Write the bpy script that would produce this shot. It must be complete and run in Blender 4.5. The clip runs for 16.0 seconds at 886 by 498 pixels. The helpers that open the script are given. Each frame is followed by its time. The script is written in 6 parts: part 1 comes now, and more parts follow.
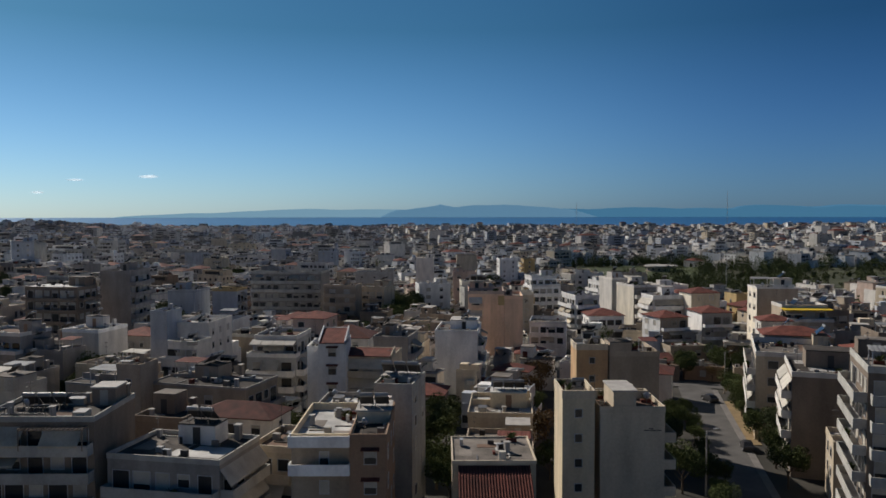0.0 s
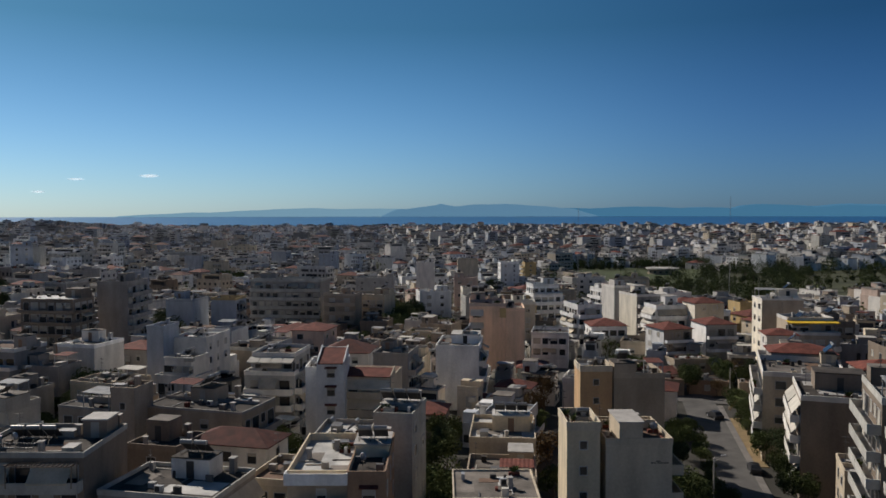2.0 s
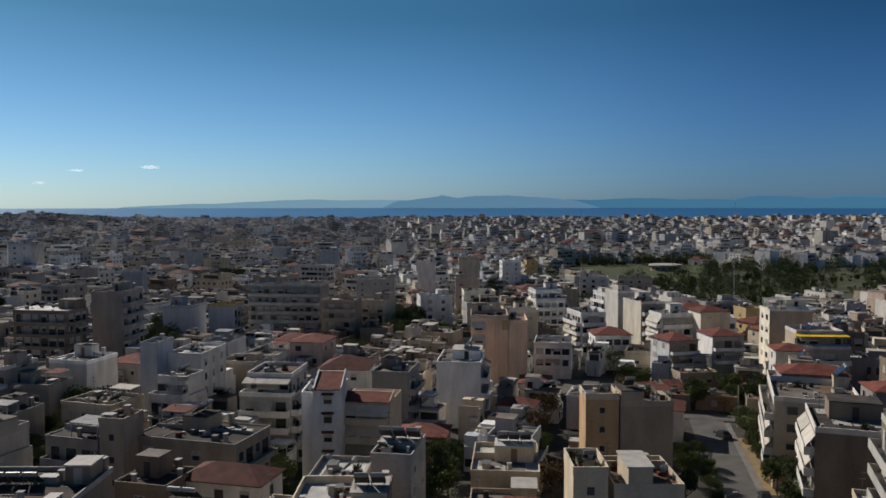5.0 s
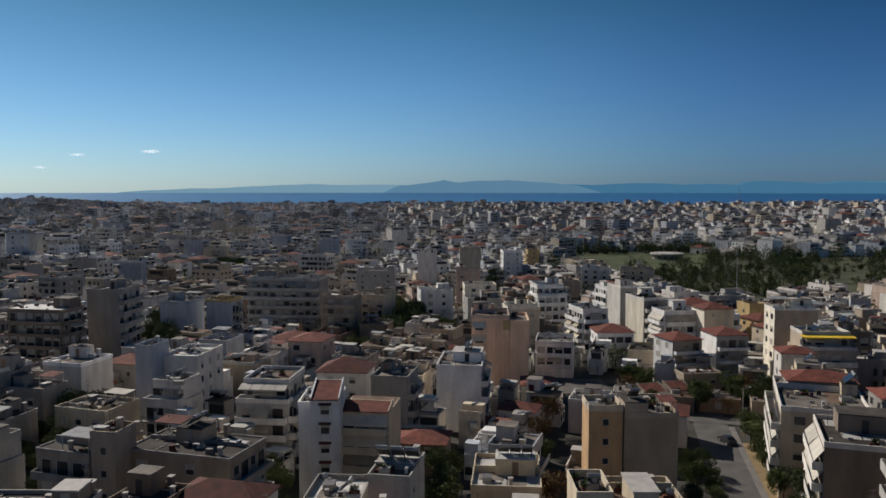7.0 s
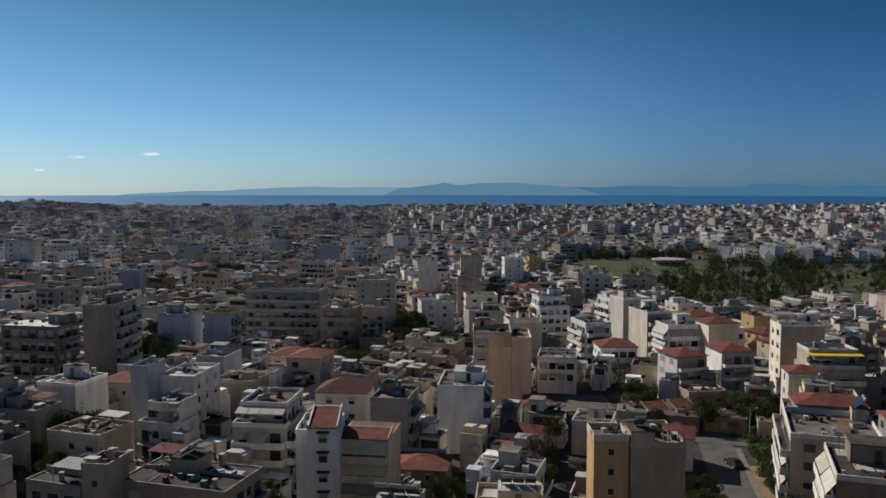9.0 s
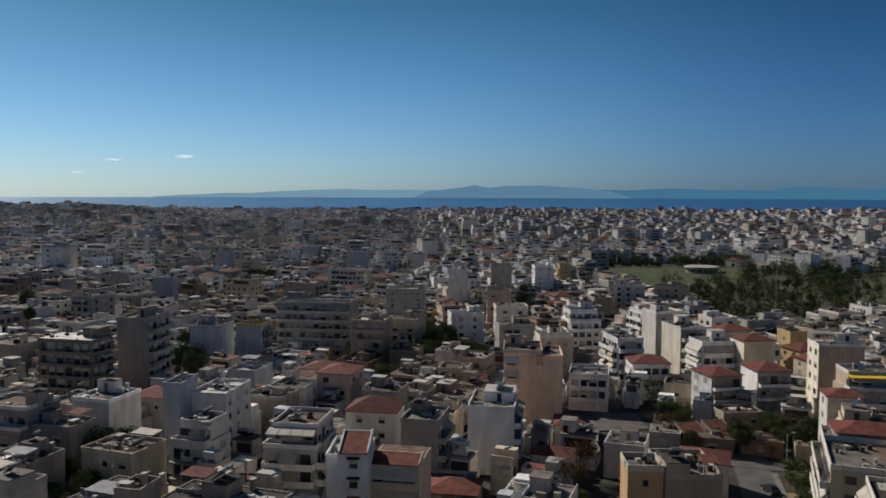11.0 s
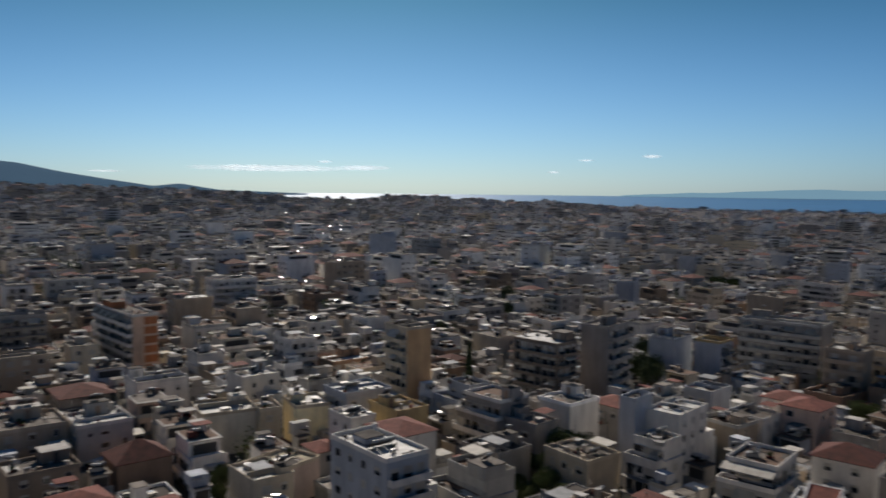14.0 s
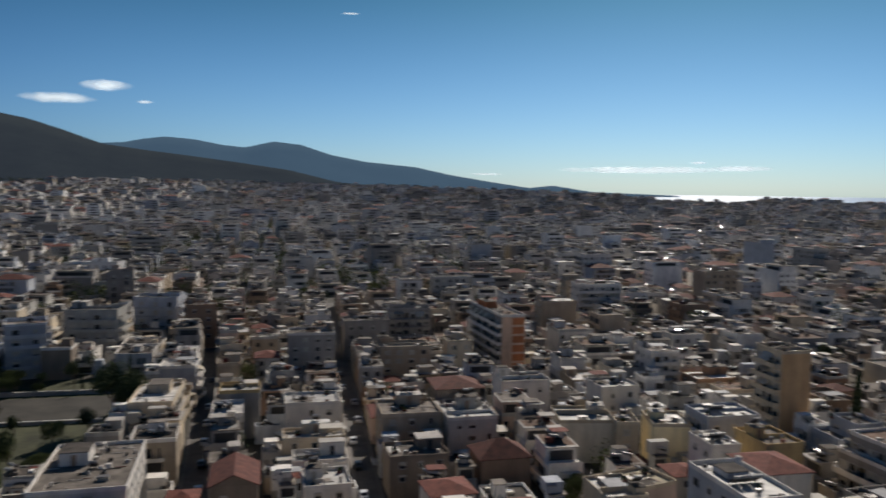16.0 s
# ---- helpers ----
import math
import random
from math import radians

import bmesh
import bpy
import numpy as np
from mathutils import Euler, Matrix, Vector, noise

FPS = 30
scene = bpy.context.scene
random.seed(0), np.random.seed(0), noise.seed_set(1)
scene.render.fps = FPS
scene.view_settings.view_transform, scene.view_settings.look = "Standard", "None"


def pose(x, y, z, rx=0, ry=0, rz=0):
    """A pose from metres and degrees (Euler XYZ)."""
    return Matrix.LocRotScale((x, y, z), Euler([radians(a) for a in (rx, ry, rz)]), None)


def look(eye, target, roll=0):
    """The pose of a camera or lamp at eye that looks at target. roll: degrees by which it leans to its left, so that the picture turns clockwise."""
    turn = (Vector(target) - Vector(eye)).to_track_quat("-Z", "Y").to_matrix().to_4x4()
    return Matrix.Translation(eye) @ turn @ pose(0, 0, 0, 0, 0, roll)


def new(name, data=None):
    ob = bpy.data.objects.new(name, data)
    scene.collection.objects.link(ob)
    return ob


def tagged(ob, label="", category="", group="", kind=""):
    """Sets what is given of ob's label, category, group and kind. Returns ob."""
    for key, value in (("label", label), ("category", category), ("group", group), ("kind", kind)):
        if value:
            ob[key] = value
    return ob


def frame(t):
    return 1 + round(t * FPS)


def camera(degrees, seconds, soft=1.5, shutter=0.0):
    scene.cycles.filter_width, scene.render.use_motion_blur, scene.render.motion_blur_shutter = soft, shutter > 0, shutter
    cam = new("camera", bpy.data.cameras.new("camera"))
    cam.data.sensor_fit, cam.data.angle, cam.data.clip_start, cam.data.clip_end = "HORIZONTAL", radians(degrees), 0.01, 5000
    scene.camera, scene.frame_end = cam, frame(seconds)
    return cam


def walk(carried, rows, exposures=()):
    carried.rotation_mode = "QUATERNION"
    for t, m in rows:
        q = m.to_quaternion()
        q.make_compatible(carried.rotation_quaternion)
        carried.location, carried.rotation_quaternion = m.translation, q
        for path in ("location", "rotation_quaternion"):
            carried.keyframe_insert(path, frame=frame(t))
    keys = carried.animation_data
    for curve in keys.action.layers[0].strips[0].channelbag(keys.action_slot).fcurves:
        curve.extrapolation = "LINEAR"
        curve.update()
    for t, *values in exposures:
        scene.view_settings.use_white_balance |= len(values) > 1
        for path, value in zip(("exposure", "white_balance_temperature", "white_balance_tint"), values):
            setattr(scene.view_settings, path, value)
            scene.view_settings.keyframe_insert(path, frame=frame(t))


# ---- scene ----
cam = camera(57.7, 16.0, soft=1.6, shutter=0.65)
PATH = [
    (0, (-0.011, 0.423, 38.665), (-0.011, 2.421, 38.579), -0.1),
    (0.5, (0.029, 1.082, 39.357), (0.028, 3.08, 39.269), -0.1),
    (1, (0.018, 1.787, 40.121), (0.016, 3.786, 40.034), -0.1),
    (1.5, (0.0, 2.512, 40.899), (-0.002, 4.51, 40.812), -0.1),
    (2, (-0.026, 3.197, 41.71), (-0.028, 5.195, 41.621), -0.1),
    (2.5, (-0.001, 3.931, 42.526), (-0.004, 5.929, 42.435), -0.1),
    (3, (-0.035, 4.669, 43.322), (-0.038, 6.667, 43.231), -0.1),
    (3.5, (-0.013, 5.432, 44.08), (-0.017, 7.43, 43.989), -0.0),
    (4, (0.029, 6.21, 44.785), (0.025, 8.208, 44.694), -0.1),
    (6.5, (0.169, 10.409, 48.804), (0.161, 12.403, 48.653), -0.0),
    (7, (0.218, 11.224, 49.568), (0.21, 13.218, 49.417), -0.0),
    (7.5, (0.168, 12.016, 50.309), (0.159, 14.011, 50.157), -0.0),
    (8, (0.167, 12.853, 51.077), (0.157, 14.847, 50.925), -0.0),
    (8.5, (0.185, 13.751, 51.825), (0.175, 15.746, 51.677), -0.0),
    (9, (0.164, 14.448, 52.56), (0.154, 16.442, 52.414), -0.0),
    (11.5, (-0.41, 15.709, 56.617), (-0.562, 17.699, 56.478), 0.3),
    (12, (-0.577, 15.66, 57.252), (-0.908, 17.628, 57.114), 0.4),
    (12.5, (-0.781, 15.792, 57.947), (-1.313, 17.715, 57.807), 0.6),
    (13, (-0.878, 16.16, 58.673), (-1.615, 18.014, 58.527), 0.8),
    (13.5, (-0.763, 16.499, 59.333), (-1.703, 18.258, 59.184), 1.1),
    (14, (-0.567, 16.529, 59.934), (-1.698, 18.172, 59.783), 0.6),
    (14.5, (-0.699, 16.548, 60.523), (-2.003, 18.057, 60.373), 0.4),
    (15, (-0.846, 17.032, 61.045), (-2.312, 18.385, 60.894), 0.4),
    (15.5, (-1.068, 18.017, 61.434), (-2.68, 19.191, 61.281), 0.5),
    (16, (-1.777, 19.175, 61.825), (-3.511, 20.159, 61.669), 0.6),
]
walk(cam, [(t, look(e, g, r)) for t, e, g, r in PATH], exposures=[(0.0, -0.15, 6500, 10), (9.0, -0.15, 6500, 10), (12.3, -0.24, 6550, 10), (14.5, -0.15, 6620, 11), (16.0, -0.13, 6650, 11)])

# ---- light ----
SUN_AZ, SUN_EL = 42.0, 34.0          # degrees left of north (+y), degrees up
world = bpy.data.worlds.new("world")
scene.world = world
world.use_nodes = True
wn = world.node_tree.nodes
sky = wn.new("ShaderNodeTexSky")
sky.sky_type, sky.sun_disc = "NISHITA", False
sky.sun_elevation, sky.sun_rotation = radians(SUN_EL), radians(-SUN_AZ)
sky.air_density, sky.dust_density, sky.ozone_density = 1.0, 0.55, 4.0
wn["Background"].inputs[1].default_value = 0.05
cool = wn.new("ShaderNodeVectorMath")          # a clear, deep blue winter sky
cool.operation = "MULTIPLY"
tilt, high = wn.new("ShaderNodeTexCoord"), wn.new("ShaderNodeSeparateXYZ")
deep = wn.new("ShaderNodeMix")
deep.data_type = "RGBA"
deep.inputs["A"].default_value = (1.10, 1.49, 2.30, 1)
deep.inputs["B"].default_value = (0.40, 0.795, 1.03, 1)
rise = wn.new("ShaderNodeMapRange")
rise.inputs["From Max"].default_value = 0.22
world.node_tree.links.new(tilt.outputs["Generated"], high.inputs[0])
world.node_tree.links.new(high.outputs["Z"], rise.inputs["Value"])
world.node_tree.links.new(rise.outputs[0], deep.inputs["Factor"])
world.node_tree.links.new(deep.outputs["Result"], cool.inputs[1])
world.node_tree.links.new(sky.outputs[0], cool.inputs[0])
sun_dir = Vector((-math.sin(radians(SUN_AZ)) * math.cos(radians(SUN_EL)), math.cos(radians(SUN_AZ)) * math.cos(radians(SUN_EL)), math.sin(radians(SUN_EL))))
toward, fade, hue, dim = wn.new("ShaderNodeVectorMath"), wn.new("ShaderNodeMapRange"), wn.new("ShaderNodeMix"), wn.new("ShaderNodeVectorMath")
toward.operation, dim.operation, hue.data_type = "DOT_PRODUCT", "MULTIPLY", "RGBA"
toward.inputs[1].default_value = sun_dir
fade.interpolation_type = "SMOOTHSTEP"       # the sky deepens away from the sun
fade.inputs["From Min"].default_value, fade.inputs["From Max"].default_value = 0.36, 0.76
hue.inputs["A"].default_value, hue.inputs["B"].default_value = (0.43, 0.58, 0.695, 1), (0.82, 0.93, 0.91, 1)
world.node_tree.links.new(tilt.outputs["Generated"], toward.inputs[0])
world.node_tree.links.new(toward.outputs["Value"], fade.inputs["Value"])
world.node_tree.links.new(cool.outputs[0], dim.inputs[0])
world.node_tree.links.new(fade.outputs[0], hue.inputs["Factor"])
world.node_tree.links.new(hue.outputs["Result"], dim.inputs[1])
world.node_tree.links.new(dim.outputs[0], wn["Background"].inputs[0])
sun = new("sun", bpy.data.lights.new("sun", "SUN"))
sun.data.energy, sun.data.angle, sun.data.color = 5.0, radians(0.53), (1.0, 0.925, 0.845)
sun.matrix_world = look(sun_dir * 300, (0, 0, 0))


# ---- materials ----
def material(name, colour, rough=0.9, metal=0.0, vary=0.25, scale=0.6, streak=0.0, bump=0.0, fine=6.0, island=0.0, spec=0.3, own=0.12):
    """A surface with grain at two scales, stains, and a value that differs a little from thing to thing."""
    m = bpy.data.materials.new(name)
    m.use_nodes = True
    n, l = m.node_tree.nodes, m.node_tree.links
    b = n["Principled BSDF"]
    b.inputs["Roughness"].default_value, b.inputs["Metallic"].default_value = rough, metal
    b.inputs["Specular IOR Level"].default_value = spec
    geo = n.new("ShaderNodeNewGeometry")
    geo.name = "Geometry"
    big, small = n.new("ShaderNodeTexNoise"), n.new("ShaderNodeTexNoise")
    big.inputs["Scale"].default_value, big.inputs["Detail"].default_value = scale, 5
    small.inputs["Scale"].default_value, small.inputs["Detail"].default_value = fine, 3
    stretch = n.new("ShaderNodeMapping")
    stretch.inputs["Scale"].default_value = (1, 1, 1 - 0.85 * streak)
    l.new(geo.outputs["Position"], stretch.inputs["Vector"])
    l.new(stretch.outputs[0], big.inputs["Vector"])
    l.new(geo.outputs["Position"], small.inputs["Vector"])
    add = n.new("ShaderNodeMath")
    add.operation = "MULTIPLY_ADD"
    l.new(small.outputs["Fac"], add.inputs[0])
    add.inputs[1].default_value = 0.4
    l.new(big.outputs["Fac"], add.inputs[2])
    span = n.new("ShaderNodeMapRange")
    span.inputs["From Min"].default_value, span.inputs["From Max"].default_value = 0.45, 0.95
    span.inputs["To Min"].default_value, span.inputs["To Max"].default_value = 1 - vary, 1 + vary * 0.5
    l.new(add.outputs[0], span.inputs["Value"])
    info = n.new("ShaderNodeObjectInfo")
    who = n.new("ShaderNodeMapRange")
    who.inputs["To Min"].default_value, who.inputs["To Max"].default_value = 1 - own, 1 + own
    l.new(info.outputs["Random"], who.inputs["Value"])
    isl = n.new("ShaderNodeMapRange")
    isl.inputs["To Min"].default_value, isl.inputs["To Max"].default_value = 1 - island, 1 + island
    l.new(geo.outputs["Random Per Island"], isl.inputs["Value"])
    p1, p2 = n.new("ShaderNodeMath"), n.new("ShaderNodeMath")
    p1.operation = p2.operation = "MULTIPLY"
    l.new(span.outputs[0], p1.inputs[0]); l.new(who.outputs[0], p1.inputs[1])
    l.new(p1.outputs[0], p2.inputs[0]); l.new(isl.outputs[0], p2.inputs[1])
    mul = n.new("ShaderNodeVectorMath")
    mul.operation = "SCALE"
    mul.inputs[0].default_value = colour
    l.new(p2.outputs[0], mul.inputs["Scale"])
    l.new(mul.outputs[0], b.inputs["Base Color"])
    if bump:
        bp = n.new("ShaderNodeBump")
        bp.inputs["Strength"].default_value, bp.inputs["Distance"].default_value = bump, 0.05
        l.new(small.outputs["Fac"], bp.inputs["Height"])
        l.new(bp.outputs[0], b.inputs["Normal"])
    return m


def wall_paint(name, colour):
    return material(name, colour, rough=0.92, vary=0.28, scale=0.5, streak=0.8, island=0.10, fine=3.0)


WALLS = {
    "white": wall_paint("white stucco", (0.69, 0.645, 0.575)),
    "bright": wall_paint("bright white paint", (0.80, 0.775, 0.73)),
    "cream": wall_paint("cream stucco", (0.55, 0.46, 0.335)),
    "beige": wall_paint("beige stucco", (0.40, 0.325, 0.24)),
    "yellow": wall_paint("yellow stucco", (0.50, 0.36, 0.17)),
    "ochre": wall_paint("ochre stucco", (0.53, 0.34, 0.18)),
    "grey": wall_paint("grey render", (0.31, 0.285, 0.255)),
    "taupe": wall_paint("taupe stucco", (0.23, 0.18, 0.135)),
    "pink": wall_paint("pale pink stucco", (0.55, 0.42, 0.34)),
    "blue": wall_paint("pale blue stucco", (0.42, 0.435, 0.455)),
    "brown": wall_paint("brown stucco", (0.33, 0.215, 0.14)),
    "stone": wall_paint("stone-grey stucco", (0.42, 0.40, 0.355)),
    "salmon": wall_paint("salmon stucco", (0.80, 0.36, 0.17)),
    "lemon": wall_paint("pale lemon stucco", (0.72, 0.60, 0.41)),
    "custard": wall_paint("custard-yellow stucco", (0.84, 0.72, 0.45)),
    "ivory": wall_paint("ivory stucco", (0.74, 0.67, 0.54)),
    "peach": wall_paint("peach stucco", (0.72, 0.49, 0.34)),
    "orange": wall_paint("orange stucco", (0.52, 0.19, 0.08)),
}
ROOF = material("weathered roof screed", (0.17, 0.148, 0.125), spec=0.12, vary=0.6, scale=0.35, island=0.3, own=0.3)
ROOF_DARK = material("dark bitumen roof", (0.072, 0.062, 0.053), spec=0.12, vary=0.6, scale=0.4, own=0.2)
ROOF_WHITE = material("pale roof coating", (0.46, 0.44, 0.40), rough=0.65, spec=0.3, vary=0.45, scale=0.4, island=0.2, own=0.2)
ROOF_BROWN = material("brown roof tiles laid flat", (0.16, 0.105, 0.075), spec=0.12, vary=0.5, scale=0.5, island=0.2, own=0.25)
ROOF_SAND = material("pale gravel roof", (0.40, 0.345, 0.245), spec=0.12, vary=0.45, scale=0.5, own=0.15)
TILE = material("red roof tile", (0.14, 0.042, 0.028), vary=0.5, scale=0.8, fine=9, bump=0.5, island=0.25, own=0.3)
GLASS = material("dark window glass", (0.03, 0.032, 0.034), rough=0.2, vary=0.2, spec=0.35)
# Dark fill: shade of openings put into colour; also dark doors and parts.
SHADOW = material("recess shade and dark parts", (0.06, 0.055, 0.05), rough=0.8)
SHUTTER = material("pale roller shutter", (0.42, 0.385, 0.32), rough=0.6, island=0.2)
FRAME = material("aluminium frame", (0.45, 0.44, 0.43), rough=0.45, metal=0.3)
SLAB = material("balcony concrete", (0.40, 0.37, 0.33), vary=0.3, island=0.15)
AWNING = material("faded awning canvas", (0.46, 0.40, 0.30), rough=0.9, island=0.3, own=0.35)
CANVAS = material("pale canvas", (0.50, 0.46, 0.39), rough=0.9, own=0.1)
YELLOW_CANVAS = material("yellow canvas", (0.70, 0.45, 0.03), rough=0.9, vary=0.15)
PANEL = material("solar collector glass", (0.02, 0.022, 0.03), rough=0.15, spec=0.4, vary=0.2)
STEEL = material("galvanised tank", (0.30, 0.295, 0.28), rough=0.45, metal=0.25, vary=0.2)
STEEL_SHEET = material("weathered sheet metal", (0.27, 0.27, 0.265), rough=0.75, metal=0.0, vary=0.4, scale=0.5, own=0.3)
# Metal of the small plates added on roofs to throw sun glints.
GLINT = material("glint plate metal", (0.55, 0.55, 0.54), rough=0.24, metal=0.9, vary=0.2, own=0.1)
IRON = material("painted iron", (0.16, 0.15, 0.14), rough=0.55, metal=0.5)
ASPHALT = material("worn asphalt", (0.105, 0.098, 0.090), vary=0.35, scale=0.3)
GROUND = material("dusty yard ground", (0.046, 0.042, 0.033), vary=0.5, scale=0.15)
YARD = material("trodden pale gravel", (0.115, 0.105, 0.09), vary=0.5, scale=0.25, fine=4)
PAVING = material("pavement slabs", (0.17, 0.155, 0.14), vary=0.3)
SOIL = material("bare ochre soil", (0.24, 0.17, 0.085), vary=0.4, scale=0.4)
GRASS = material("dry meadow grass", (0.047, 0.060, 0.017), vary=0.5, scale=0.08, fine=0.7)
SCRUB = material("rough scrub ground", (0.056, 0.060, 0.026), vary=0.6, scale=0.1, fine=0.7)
LEAF = material("olive green leaves", (0.078, 0.094, 0.034), vary=0.4, scale=0.6, island=0.22, own=0.3, rough=0.95, spec=0.08)
LEAF_DARK = material("dark pine needles", (0.070, 0.085, 0.040), vary=0.5, scale=0.6, island=0.4, own=0.25, rough=0.95, spec=0.08)
LEAF_BROWN = material("rusty autumn leaves", (0.13, 0.085, 0.04), vary=0.5, island=0.4, rough=0.95, spec=0.08)
BARK = material("bark", (0.11, 0.085, 0.06), vary=0.4, fine=12, bump=0.6)
RUBBER = material("tyre rubber", (0.02, 0.02, 0.02), rough=0.8)


# Emission colour stands in for the haze of the air over distance.
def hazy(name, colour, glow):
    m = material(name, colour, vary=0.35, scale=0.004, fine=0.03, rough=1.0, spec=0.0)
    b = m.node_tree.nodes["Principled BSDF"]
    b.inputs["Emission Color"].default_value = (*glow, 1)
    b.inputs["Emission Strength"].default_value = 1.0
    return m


ISLAND_MAT = hazy("distant island, blue haze glow", (0.03, 0.05, 0.07), (0.112, 0.235, 0.355))
PALE_MAT = hazy("distant range, pale haze glow", (0.03, 0.05, 0.07), (0.185, 0.33, 0.435))
COAST_MAT = hazy("distant coast, deep blue haze glow", (0.02, 0.04, 0.07), (0.06, 0.18, 0.30))
MOUNT_MAT = hazy("dark scrub mountain, faint haze glow", (0.022, 0.026, 0.022), (0.020, 0.027, 0.040))
MOUNT_FAR_MAT = hazy("distant mountain, blue haze glow", (0.02, 0.03, 0.035), (0.050, 0.092, 0.145))
# Emission added so that the clouds look sunlit white.
CLOUD_MAT = hazy("glowing white cloud", (0.8, 0.8, 0.8), (0.74, 0.82, 0.84))
n, l = CLOUD_MAT.node_tree.nodes, CLOUD_MAT.node_tree.links
wisp, thin, where = n.new("ShaderNodeTexNoise"), n.new("ShaderNodeMapRange"), n.new("ShaderNodeTexCoord")
wisp.inputs["Scale"].default_value, wisp.inputs["Detail"].default_value = 0.012, 4
mid, flat, ragged = n.new("ShaderNodeMapping"), n.new("ShaderNodeVectorMath"), n.new("ShaderNodeMath")
mid.inputs["Location"].default_value, mid.inputs["Scale"].default_value = (-1, 0, -1), (2, 0, 2)
flat.operation, ragged.operation = "LENGTH", "MULTIPLY_ADD"        # a cloud thins out towards its rim
ragged.inputs[1].default_value = -1.1
thin.inputs["From Min"].default_value, thin.inputs["From Max"].default_value, thin.inputs["To Max"].default_value = -0.60, 0.55, 0.80
l.new(where.outputs["Generated"], mid.inputs["Vector"])
l.new(mid.outputs[0], flat.inputs[0])
l.new(n["Geometry"].outputs["Position"], wisp.inputs["Vector"])
l.new(flat.outputs["Value"], ragged.inputs[0])
l.new(wisp.outputs["Fac"], ragged.inputs[2])
l.new(ragged.outputs[0], thin.inputs["Value"])
l.new(thin.outputs[0], n["Principled BSDF"].inputs["Alpha"])
SEA_MAT = material("deep blue sea", (0.018, 0.085, 0.20), rough=0.28, vary=0.3, scale=0.003, fine=0.05, bump=0.3, spec=0.2)
SEA_MAT.node_tree.nodes["Bump"].inputs["Distance"].default_value = 3.0

# ---- mesh tools ----
CUBE = np.array([(-1, -1, 0), (1, -1, 0), (1, 1, 0), (-1, 1, 0), (-1, -1, 1), (1, -1, 1), (1, 1, 1), (-1, 1, 1)], float) * (0.5, 0.5, 1)
QUADS = np.array([(4, 5, 6, 7), (0, 1, 5, 4), (1, 2, 6, 5), (2, 3, 7, 6), (3, 0, 4, 7), (3, 2, 1, 0)])


